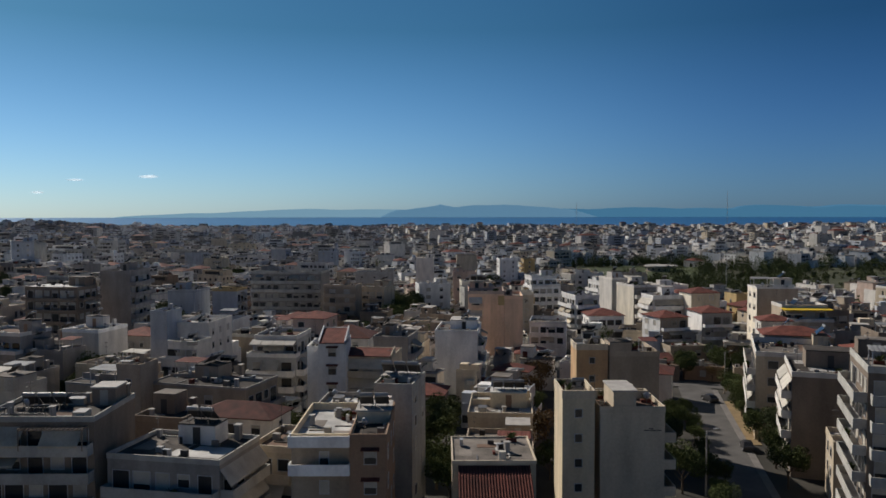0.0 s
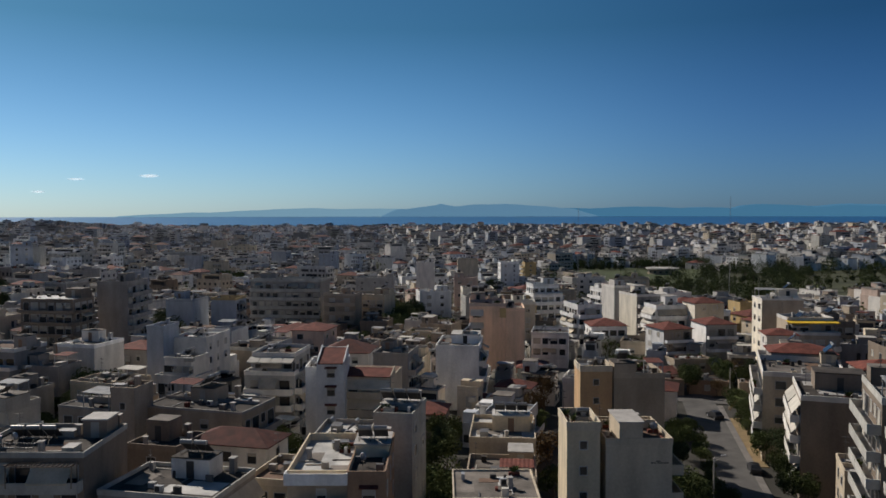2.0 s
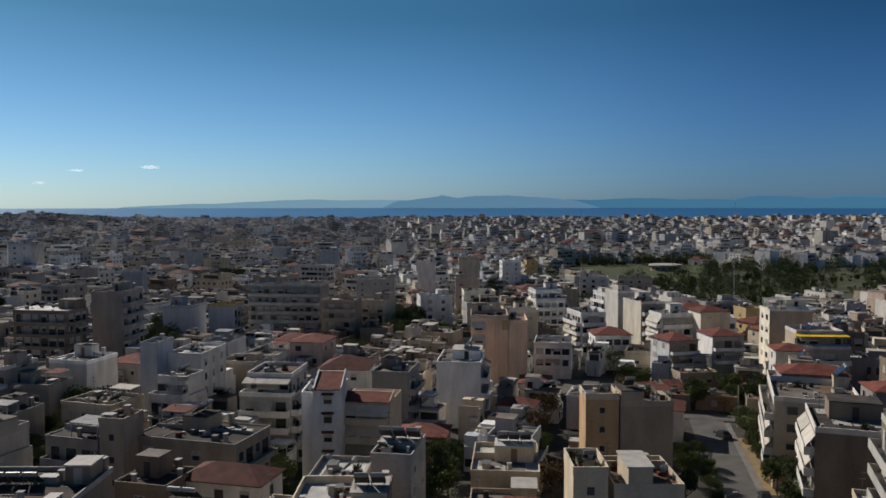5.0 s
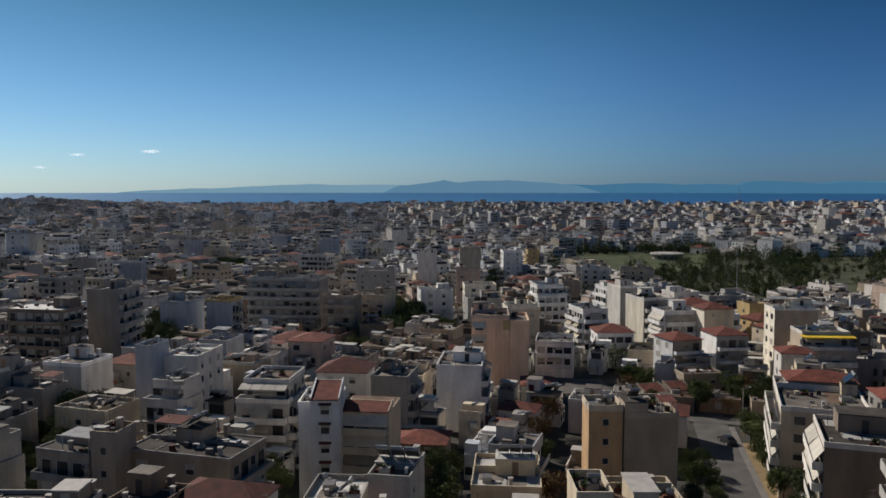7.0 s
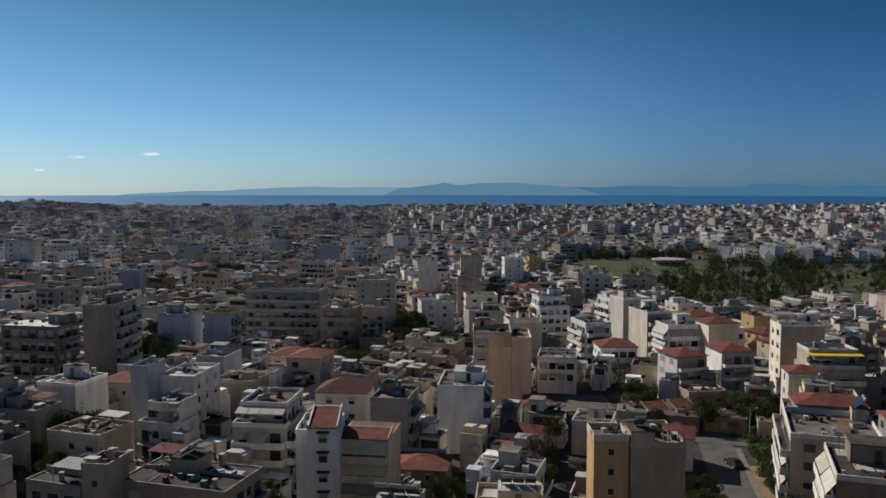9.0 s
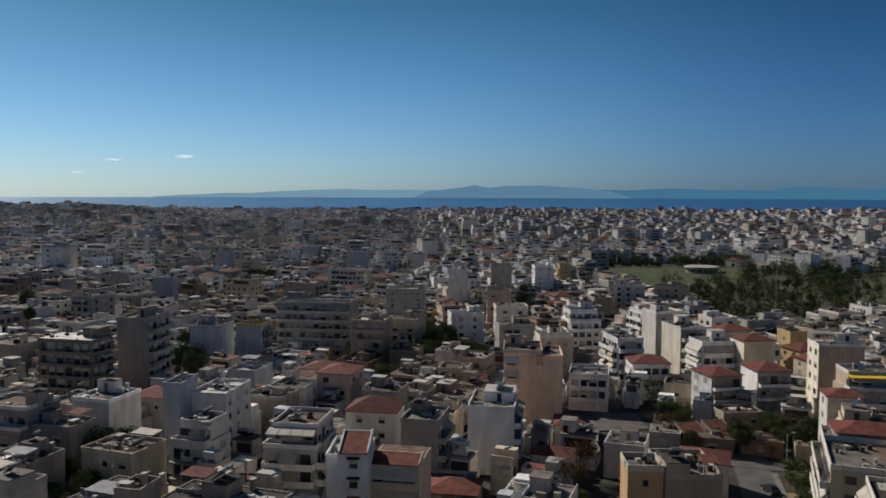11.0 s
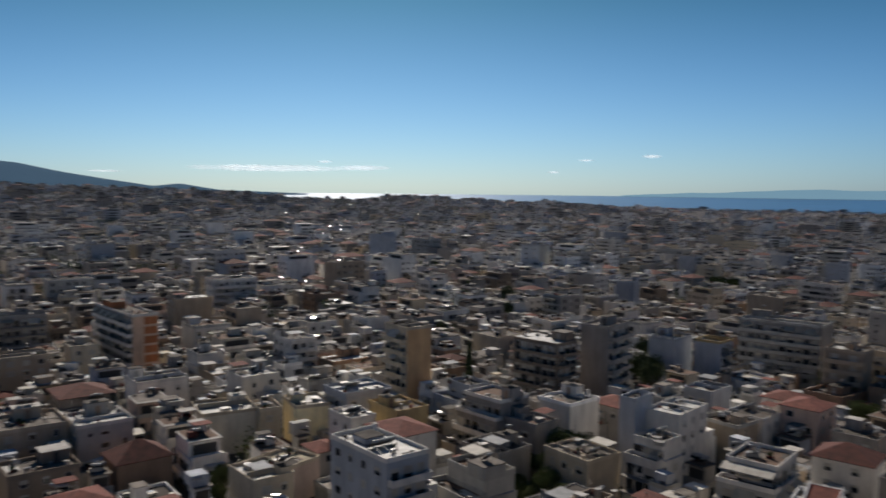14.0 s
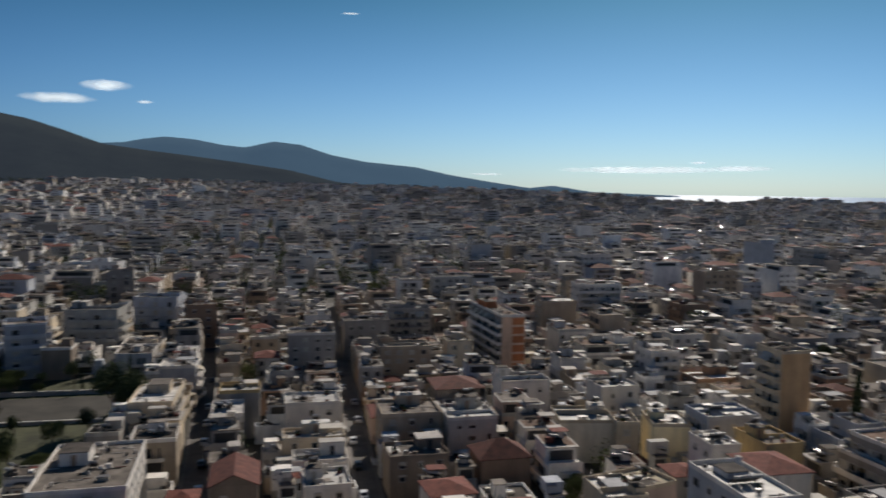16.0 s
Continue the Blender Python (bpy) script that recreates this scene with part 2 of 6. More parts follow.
class Pile:
    """Boxes and free faces of several materials that become one mesh."""

    def __init__(self):
        self.boxes, self.plates, self.verts, self.faces, self.fm, self.mats = [], [], [], [], [], []

    def slot(self, m):
        if m not in self.mats:
            self.mats.append(m)
        return self.mats.index(m)

    def box(self, x0, x1, y0, y1, z0, z1, m):
        x, y = (x0 + x1) / 2, (y0 + y1) / 2
        self.boxes.append((x, y, z0, x1 - x0, y1 - y0, z1 - z0, 1.0, 0.0, self.slot(m)))

    def turned(self, x, y, z, sx, sy, sz, turn, m):
        self.boxes.append((x, y, z, sx, sy, sz, math.cos(turn), math.sin(turn), self.slot(m)))

    def plate(self, x, y, z, wide, tall, turn, m):
        """An upright pane, or dark plate for a shaded opening, facing local -y."""
        self.plates.append((x, y, z, wide, tall, math.cos(turn), math.sin(turn), self.slot(m)))

    def poly(self, pts, faces, m):
        k, base = self.slot(m), len(self.verts)
        self.verts += [tuple(p) for p in pts]
        for f in faces:
            self.faces.append([i + base for i in f])
            self.fm.append(k)

    def tube(self, p0, p1, r0, r1, m, n=8):
        a, b = Vector(p0), Vector(p1)
        q = (b - a).to_track_quat("Z", "Y")
        ring = [q @ Vector((math.cos(6.28319 * i / n), math.sin(6.28319 * i / n), 0)) for i in range(n)]
        self.poly([a + v * r0 for v in ring] + [b + v * r1 for v in ring],
                  [(i, (i + 1) % n, n + (i + 1) % n, n + i) for i in range(n)] + [tuple(range(n))[::-1], tuple(range(n, 2 * n))], m)

    def rail(self, path, r, m, n=4):
        """One bent rod through the points of a path."""
        pts, faces = [], []
        for k, q in enumerate(path):
            a, b = Vector(path[max(0, k - 1)]), Vector(path[min(len(path) - 1, k + 1)])
            turn = (b - a).to_track_quat("Z", "Y")
            pts += [Vector(q) + turn @ Vector((math.cos(6.28319 * i / n) * r, math.sin(6.28319 * i / n) * r, 0)) for i in range(n)]
            if k:
                faces += [((k - 1) * n + i, (k - 1) * n + (i + 1) % n, k * n + (i + 1) % n, k * n + i) for i in range(n)]
        self.poly(pts, faces, m)

    def data(self, name):
        me = bpy.data.meshes.new(name)
        a = np.array(self.boxes, float).reshape(-1, 9)
        k = len(a)
        p = CUBE[None] * a[:, None, 3:6]
        v = np.empty_like(p)
        v[..., 0] = p[..., 0] * a[:, None, 6] - p[..., 1] * a[:, None, 7] + a[:, None, 0]
        v[..., 1] = p[..., 0] * a[:, None, 7] + p[..., 1] * a[:, None, 6] + a[:, None, 1]
        v[..., 2] = p[..., 2] + a[:, None, 2]
        f = (QUADS[None] + 8 * np.arange(k)[:, None, None]).reshape(-1)
        g = np.array(self.plates, float).reshape(-1, 8)
        side = np.array((-0.5, 0.5, 0.5, -0.5))[None] * g[:, None, 3]
        panes = np.stack([g[:, None, 0] + side * g[:, None, 5], g[:, None, 1] + side * g[:, None, 6], g[:, None, 2] + np.array((0, 0, 1, 1))[None] * g[:, None, 4]], -1).reshape(-1, 3)
        extra = np.array(self.verts, float).reshape(-1, 3)
        allv = np.concatenate([v.reshape(-1, 3), panes, extra])
        loops = [f, 8 * k + np.arange(len(panes))] + [np.array(q) + 8 * k + len(panes) for q in self.faces]
        sizes = np.concatenate([np.full(6 * k + len(g), 4), np.array([len(q) for q in self.faces], int)]).astype(np.int32)
        li = np.concatenate(loops).astype(np.int32) if loops else np.zeros(0, np.int32)
        me.vertices.add(len(allv)); me.vertices.foreach_set("co", allv.astype(np.float32).ravel())
        me.loops.add(len(li)); me.loops.foreach_set("vertex_index", li)
        me.polygons.add(len(sizes))
        me.polygons.foreach_set("loop_start", np.concatenate([[0], np.cumsum(sizes)[:-1]]).astype(np.int32))
        mi = np.concatenate([np.repeat(a[:, 8], 6), g[:, 7], np.array(self.fm, float)]).astype(np.int32)
        me.polygons.foreach_set("material_index", mi)
        me.update(calc_edges=True)
        me.validate()
        me.polygons.foreach_set("use_smooth", [False] * len(me.polygons))
        for m in self.mats:
            me.materials.append(m)
        return me


def part(name, data, parent, m=None, label=""):
    """Links a pile or mesh as one object under a thing or a part."""
    if isinstance(data, Pile):
        data = data.data(name)
    ob = new(name, data)
    ob.parent = parent
    if m is not None:
        ob.matrix_basis = m
    if label:
        ob["label"] = label
    return ob


def thing(name, x, y, z, rot=0.0):
    e = new(name)
    e.empty_display_size = 0.5
    e.matrix_basis = pose(x, y, z, 0, 0, rot)
    return e


def smooth(a, b, v):
    t = np.clip((np.asarray(v, float) - a) / (b - a), 0, 1)
    return t * t * (3 - 2 * t)


# ---- the land ----
def land(x, y):
    """Height of the ground: flat by the camera, rising to the hills on the left."""
    r, az = np.hypot(x, y), np.degrees(np.arctan2(-np.asarray(x, float), np.asarray(y, float)))
    rim = np.interp(az, (-60, -27, -16, 17.5, 22, 25, 30, 34, 37.8, 40.6, 44, 46, 50, 56, 64, 75, 89, 110, 170),
                    (-2, -4, -12, -11, -6, 1, 8, 14, 21, 8, 10, 19, 32, 36, 49, 55, 62, 78, 40))
    return np.where(rim > 0, rim * smooth(450, 2500, r), rim * smooth(180, 450, r))


def sheet(name, radii, azs, height, m):
    """A sheet in rings and rays round the origin."""
    rr, aa = np.meshgrid(np.array(radii), np.radians(np.array(azs)), indexing="ij")
    x, y = -rr * np.sin(aa), rr * np.cos(aa)
    z = height(x, y)
    p = Pile()
    na = len(azs)
    idx = np.arange(x.size).reshape(x.shape)
    faces = [(idx[i, j], idx[i + 1, j], idx[i + 1, j + 1], idx[i, j + 1]) for i in range(len(radii) - 1) for j in range(na - 1)]
    p.poly(list(zip(x.ravel(), y.ravel(), z.ravel())), faces, m)
    return new(name, p.data(name))


def ground_height(x, y):
    r, az = np.hypot(x, y), np.degrees(np.arctan2(-x, y))
    drop = smooth(2700, 3000, r) * smooth(53, 47, az) * smooth(-120, -80, az)
    return land(x, y) - 60 * drop


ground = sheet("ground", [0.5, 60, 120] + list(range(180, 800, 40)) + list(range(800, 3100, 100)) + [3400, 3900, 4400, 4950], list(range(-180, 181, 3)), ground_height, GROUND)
tagged(ground, "dusty grey-brown city ground between the houses", "ground", kind="structure")
water = sheet("water", [2500, 2800, 3200, 3700, 4200, 4700, 4930], list(range(-60, 66, 3)), lambda x, y: (np.hypot(x, y) - 2500) / 2430 * 23.0, SEA_MAT)
tagged(water, "deep blue sea beyond the city glinting under the sun", "sea", kind="structure")


def ridge(name, m, radius, width, azs, degs, eye, label, wob=0.06):
    """A far ridge whose skyline stands degs above the eye's level at azimuths azs."""
    a = np.arange(azs[0], azs[-1] + 0.01, 0.35)
    d = np.interp(a, azs, degs)
    p, rows = Pile(), 7
    pts = []
    for k in range(rows + 3):
        f = min(k / rows, 1.0)
        back = max(0, k - rows) * 0.25
        for ai, di in zip(a, d):
            w = noise.noise(Vector((ai * 0.6, k * 0.7, radius * 0.01))) * 0.5 + noise.noise(Vector((ai * 1.9, k, 3.3))) * 0.3
            top = eye + radius * math.tan(radians(di))
            z = -20 + (top + 20) * (f ** 1.1) * (1 + wob * w * (1 if 0 < f else 0)) * (1 - back)
            r = radius - width * (1 - f) + back * width * 0.4
            pts.append((-r * math.sin(radians(ai)), r * math.cos(radians(ai)), z))
    n = len(a)
    p.poly(pts, [(k * n + j, k * n + j + 1, (k + 1) * n + j + 1, (k + 1) * n + j) for k in range(rows + 2) for j in range(n - 1)], m)
    me = p.data(name)
    me.polygons.foreach_set("use_smooth", [True] * len(me.polygons))
    return tagged(new(name, me), label, "mountain", kind="structure")


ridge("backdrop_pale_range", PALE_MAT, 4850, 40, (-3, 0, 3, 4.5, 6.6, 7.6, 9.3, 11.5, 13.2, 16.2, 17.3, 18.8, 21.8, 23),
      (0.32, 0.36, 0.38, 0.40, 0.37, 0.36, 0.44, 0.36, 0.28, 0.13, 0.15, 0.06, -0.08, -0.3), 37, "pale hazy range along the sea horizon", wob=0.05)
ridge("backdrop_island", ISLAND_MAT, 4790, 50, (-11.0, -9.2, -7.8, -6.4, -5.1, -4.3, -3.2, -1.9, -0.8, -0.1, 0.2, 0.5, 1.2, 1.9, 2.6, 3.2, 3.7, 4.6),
      (-0.2, 0.33, 0.47, 0.58, 0.66, 0.72, 0.66, 0.64, 0.53, 0.66, 0.72, 0.62, 0.52, 0.47, 0.36, 0.36, 0.22, -0.2), 37, "island with a small peak, blue-grey from haze glow", wob=0.05)
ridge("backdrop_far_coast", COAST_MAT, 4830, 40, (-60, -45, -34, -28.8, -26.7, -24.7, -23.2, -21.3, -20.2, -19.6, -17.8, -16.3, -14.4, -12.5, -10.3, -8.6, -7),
      (0.4, 0.5, 0.6, 0.56, 0.64, 0.5, 0.56, 0.63, 0.54, 0.36, 0.44, 0.38, 0.49, 0.46, 0.36, 0.41, 0.3), 37, "mountainous coast across the sea, deep blue from haze glow", wob=0.05)
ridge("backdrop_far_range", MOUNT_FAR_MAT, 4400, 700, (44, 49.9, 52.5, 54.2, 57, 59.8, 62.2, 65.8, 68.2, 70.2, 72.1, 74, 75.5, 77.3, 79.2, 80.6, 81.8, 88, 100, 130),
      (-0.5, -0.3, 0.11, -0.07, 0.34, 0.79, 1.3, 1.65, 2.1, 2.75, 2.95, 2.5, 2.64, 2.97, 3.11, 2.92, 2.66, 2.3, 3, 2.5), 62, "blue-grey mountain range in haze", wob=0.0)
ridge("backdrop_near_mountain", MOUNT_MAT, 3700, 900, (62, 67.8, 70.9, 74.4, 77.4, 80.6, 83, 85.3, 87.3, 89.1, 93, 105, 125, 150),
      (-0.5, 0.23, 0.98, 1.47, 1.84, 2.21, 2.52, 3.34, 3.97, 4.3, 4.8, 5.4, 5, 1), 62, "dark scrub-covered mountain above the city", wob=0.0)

# ---- building kit ----
shared = {}


def keep(key, make):
    if key not in shared:
        shared[key] = make()
    return shared[key]


def tray(p, x0, x1, y0, y1, z0, zf, z1, t, m, floor, back=True):
    """An open box in one piece: outer walls from z0 to z1, t thick, a floor at zf. Without back it opens towards y1."""
    yb = y1 - t if back else y1
    o = [(x0, y0), (x1, y0), (x1, y1), (x0, y1)]
    i = [(x0 + t, y0 + t), (x1 - t, y0 + t), (x1 - t, yb), (x0 + t, yb)]
    v = [(x, y, z0) for x, y in o] + [(x, y, z1) for x, y in o] + [(x, y, z1) for x, y in i] + [(x, y, zf) for x, y in i]
    f = [(3, 2, 1, 0), (0, 1, 5, 4), (1, 2, 6, 5), (3, 0, 4, 7), (4, 5, 9, 8), (5, 6, 10, 9), (7, 4, 8, 11),
         (8, 9, 13, 12), (9, 10, 14, 13), (11, 8, 12, 15)]
    f += [(2, 3, 7, 6), (6, 7, 11, 10), (10, 11, 15, 14)] if back else [(2, 3, 15, 14), (2, 14, 10, 6), (3, 7, 11, 15)]
    base = len(p.verts)
    p.poly(v, f, m)
    p.faces.append([base + k for k in (12, 13, 14, 15)])
    p.fm.append(p.slot(floor))


def window_mesh(w, h, closed, kind):
    """Window in one piece: a frame, glass set back in it, and a roller shutter let down by the share closed."""
    def make():
        p = Pile()
        a, b, t = w / 2 + 0.07, 0.02, 0.07
        o = [(-a, -t), (a, -t), (a, h + t), (-a, h + t)]
        i = [(-w / 2, 0), (w / 2, 0), (w / 2, h), (-w / 2, h)]
        cut = h * (1 - closed)
        v = [(x, b, z) for x, z in o] + [(x, -0.07, z) for x, z in o] + [(x, -0.07, z) for x, z in i] + [(x, -0.012, z) for x, z in i]
        v += [(-w / 2, -0.012, cut), (w / 2, -0.012, cut)]
        p.poly(v, [(0, 1, 5, 4), (1, 2, 6, 5), (2, 3, 7, 6), (3, 0, 4, 7), (4, 5, 9, 8), (5, 6, 10, 9), (6, 7, 11, 10), (7, 4, 8, 11),
                   (8, 9, 13, 12), (10, 11, 15, 14)] + ([(9, 10, 14, 17, 13), (11, 8, 12, 16, 15)] if 0.01 < closed < 0.99 else [(9, 10, 14, 13), (11, 8, 12, 15)]), FRAME)
        if closed < 0.99:
            p.faces.append([12, 13, 17, 16] if closed > 0.01 else [12, 13, 14, 15])
            p.fm.append(p.slot(GLASS))
        if closed > 0.01:
            p.faces.append([16, 17, 14, 15] if closed < 0.99 else [12, 13, 14, 15])
            p.fm.append(p.slot(SHUTTER))
        return p.data("window")
    return keep(("win", w, h, closed, kind), make)


def balcony_mesh(w, depth, kind, paint):
    """Slab with a parapet in one piece, or with an iron railing; its back lies on the wall."""
    def make():
        p = Pile()
        if kind == "iron":
            p.box(-w / 2, w / 2, -depth, 0, -0.16, 0, SLAB)
        else:
            tray(p, -w / 2, w / 2, -depth, 0, -0.2, 0.0, 0.95 if kind == "solid" else 0.6, 0.12, WALLS[paint], SLAB, back=False)
        return p.data("balcony")
    return keep(("bal", w, depth, kind, paint), make)


def railing_mesh(w, depth):
    def make():
        p = Pile()
        p.box(-w / 2, w / 2, -depth, -depth + 0.05, 0.9, 0.96, IRON)
        n = max(1, int(w / 0.3))
        for i in range(n + 1):
            x = -w / 2 + 0.02 + i * (w - 0.04) / n
            p.box(x - 0.018, x + 0.018, -depth + 0.008, -depth + 0.042, 0, 0.9, IRON)
        for q in (-1, 1):
            p.box(q * (w / 2 - 0.03) - 0.02, q * (w / 2 - 0.03) + 0.02, -depth + 0.05, 0, 0.9, 0.96, IRON)
        return p.data("railing")
    return keep(("rail", w, depth), make)


def awning_mesh(w, reach, drop, m):
    def make():
        p = Pile()
        a = [(-w / 2, 0, 0), (w / 2, 0, 0), (w / 2, -reach, -drop), (-w / 2, -reach, -drop)]
        b = [(x, y, z - 0.04) for x, y, z in a]
        lip = [(-w / 2, -reach - 0.02, -drop - 0.22), (w / 2, -reach - 0.02, -drop - 0.22)]
        p.poly(a + b + lip, [(0, 3, 2, 1), (4, 5, 6, 7), (0, 4, 7, 3), (1, 2, 6, 5), (3, 8, 9, 2), (2, 9, 8, 3)], m)
        return p.data("awning")
    return keep(("awn", w, reach, drop, m.name), make)


def heater_meshes():
    def make():
        a, b, c = Pile(), Pile(), Pile()
        t = [(-0.76, -0.75, 0.25), (0.76, -0.75, 0.25), (0.76, 0.55, 1.35), (-0.76, 0.55, 1.35)]
        a.poly(t + [(x, y + 0.06, z - 0.09) for x, y, z in t], [(0, 1, 2, 3)], PANEL)
        a.faces += [[7, 6, 5, 4], [0, 4, 5, 1], [1, 5, 6, 2], [2, 6, 7, 3], [3, 7, 4, 0]]
        a.fm += [a.slot(SHADOW)] * 5
        b.tube((-0.7, 0.72, 1.5), (0.7, 0.72, 1.5), 0.25, 0.25, STEEL, 12)
        c.rail([(-0.62, -0.72, 0.26), (-0.62, -0.72, 0.03), (-0.62, 0.8, 0.03), (-0.62, 0.8, 1.28), (0.62, 0.8, 1.28), (0.62, 0.8, 0.03), (0.62, -0.72, 0.03), (0.62, -0.72, 0.26)], 0.035, IRON)
        return a.data("panel"), b.data("tank"), c.data("stand")
    return keep("heater", make)


def solar_heater(x, y, z, rot=0.0):
    e = thing("solar_water_heater", x, y, z, rot)
    a, b, c = heater_meshes()
    part("panel", a, e), part("tank", b, e, label="galvanised steel water tank"), part("stand", c, e)
    return tagged(e, "rooftop solar water heater with dark panel and steel tank", "solar heater", "rooftop solar heaters")


def antenna(x, y, z, h=3.0, rot=0.0):
    def make():
        p = Pile()
        p.tube((0, 0, 0), (0, 0, 1), 0.04, 0.025, IRON, 5)
        for k, zz in enumerate((0.93, 0.72)):
            p.box(-0.45, 0.45, -0.012, 0.012, zz, zz + 0.008, IRON)
            for i in range(6):
                p.box(-0.42 + i * 0.16, -0.405 + i * 0.16, -0.28 + 0.03 * i, 0.28 - 0.03 * i, zz + 0.008, zz + 0.013, IRON)
        return p.data("antenna")
    ob = new("tv_antenna", keep("antenna", make))
    ob.matrix_basis = pose(x, y, z, 0, 0, rot) @ Matrix.Diagonal((1, 1, h, 1))
    return tagged(ob, "thin metal television antenna standing on a roof", "antenna", "roof antennas")


def pergola(e, m, w, d, kind):
    """A roof of slats or of a ribbed sheet, carried by four posts and two beams, on a house e."""
    wood = WALLS["taupe"] if kind == "slats" else FRAME

    def beams():
        p = Pile()
        for a in (-1, 1):
            p.box(a * w / 2 - 0.05, a * w / 2 + 0.05, -d / 2, d / 2, 2.1, 2.22, wood)
        for b in (-1, 1):
            p.box(-w / 2, w / 2, b * d / 2 - 0.05, b * d / 2 + 0.05, 2.12, 2.2, wood)
        return p.data("pergola")

    def post():
        p = Pile()
        p.box(-0.06, 0.06, -0.06, 0.06, 0, 2.1, wood)
        return p.data("post")

    def slat():
        p = Pile()
        p.box(-0.04, 0.04, -d / 2 - 0.2, d / 2 + 0.2, 2.23, 2.33, wood)
        return p.data("slat")

    def sheet():
        p = Pile()
        cloth = CANVAS if kind == "canvas" else (TILE if kind == "red" else STEEL_SHEET)
        n = int(w / 0.25)
        ends = []
        for y, z in ((-d / 2 - 0.25, 2.23), (d / 2 + 0.2, 2.45)):
            ends.append([(-w / 2 - 0.2 + (w + 0.4) * i / n, y, z + (0.05 if i % 2 and kind != "canvas" else 0)) for i in range(n + 1)])
        k = n + 1
        low = [(a, b, c - 0.03) for a, b, c in ends[0] + ends[1]]
        f = [(i, i + 1, k + i + 1, k + i) for i in range(n)]
        p.poly(ends[0] + ends[1] + low, f + [tuple(2 * k + q for q in g)[::-1] for g in f] + [(i + 1, i, 2 * k + i, 2 * k + i + 1) for i in range(n)], cloth)
        return p.data("sheet")
    top = part("pergola", keep(("beams", w, d, kind), beams), e, m)
    for a in (-1, 1):
        for b in (-1, 1):
            part("post", keep(("post", kind), post), top, pose(a * w / 2, b * d / 2, 0))
    if kind == "slats":
        n = int(w / 0.45)
        for i in range(n + 1):
            part("slat", keep(("slat", d), slat), top, pose(-w / 2 + i * w / n, 0, 0))
    else:
        part("sheet", keep(("sheet", w, d, kind), sheet), top)


def dish_mesh():
    def make():
        p = Pile()
        p.tube((0, 0, 0), (0, 0, 0.9), 0.03, 0.03, IRON, 5)
        for r0, r1, y0, y1 in ((0.42, 0.3, -0.16, -0.06), (0.3, 0.05, -0.06, 0.0)):
            n = 12
            v = [(r * math.cos(6.283 * i / n), y, 1.0 + r * math.sin(6.283 * i / n)) for r, y in ((r0, y0), (r1, y1)) for i in range(n)]
            p.poly(v, [(i, (i + 1) % n, n + (i + 1) % n, n + i) for i in range(n)], FRAME)
        p.tube((0, -0.02, 0.7), (0, -0.5, 1.0), 0.015, 0.015, IRON, 4)
        return p.data("satellite_dish")
    return keep("dish", make)


def clutter_mesh(kind):
    def make():
        p = Pile()
        if kind == "air_conditioner":
            p.box(-0.45, 0.45, -0.18, 0.18, 0.12, 0.8, FRAME)
            p.box(-0.4, 0.1, -0.19, -0.17, 0.2, 0.72, SHADOW)
        elif kind == "roof_vent":
            p.box(-0.25, 0.25, -0.25, 0.25, 0, 1.1, SLAB)
            p.box(-0.33, 0.33, -0.33, 0.33, 1.1, 1.2, SLAB)
        elif kind == "planter":
            p.box(-0.6, 0.6, -0.2, 0.2, 0, 0.4, TILE)
            g = random.Random(2)
            pts, blades = [(0, 0, 0.3)], []
            for i in range(30):                        # long leaves that spring from one root
                tip = Vector((g.uniform(-0.75, 0.75), g.uniform(-0.5, 0.5), g.uniform(0.55, 1.35)))
                side = Vector((-tip.y, tip.x, g.uniform(-0.2, 0.2))).normalized() * 0.11
                mid = tip * 0.6 + Vector((0, 0, 0.2))
                k = len(pts)
                pts += [mid - side, tip, mid + side]
                blades.append((0, k, k + 1, k + 2))
            p.poly(pts, blades, LEAF)
        else:
            p.box(-0.9, 0.9, -0.6, 0.6, 0, 0.7, SHUTTER)
            p.box(-0.95, 0.95, -0.65, 0.65, 0.7, 0.76, IRON)
        return p.data(kind)
    return keep(("clutter", kind), make)


TAKEN = []                    # footprints of the houses: x, y, half width, half depth, cos, sin


def hip_roof(p, w, d, z, rise, m, over=0.4):
    a, b = w / 2 + over, d / 2 + over
    if w >= d:
        r = [(-(a - b), 0, z + rise), (a - b, 0, z + rise)]
    else:
        r = [(0, -(b - a), z + rise), (0, b - a, z + rise)]
    base = [(-a, -b, z), (a, -b, z), (a, b, z), (-a, b, z)]
    low = [(x, y, z - 0.14) for x, y, _ in base]
    if w >= d:
        f = [(0, 1, 5, 4), (1, 2, 5), (2, 3, 4, 5), (3, 0, 4)]
    else:
        f = [(0, 1, 4), (1, 2, 5, 4), (2, 3, 5), (3, 0, 4, 5)]
    p.poly(base + r + low, f + [(0, 6, 7, 1), (1, 7, 8, 2), (2, 8, 9, 3), (3, 9, 6, 0), (6, 9, 8, 7)], m)


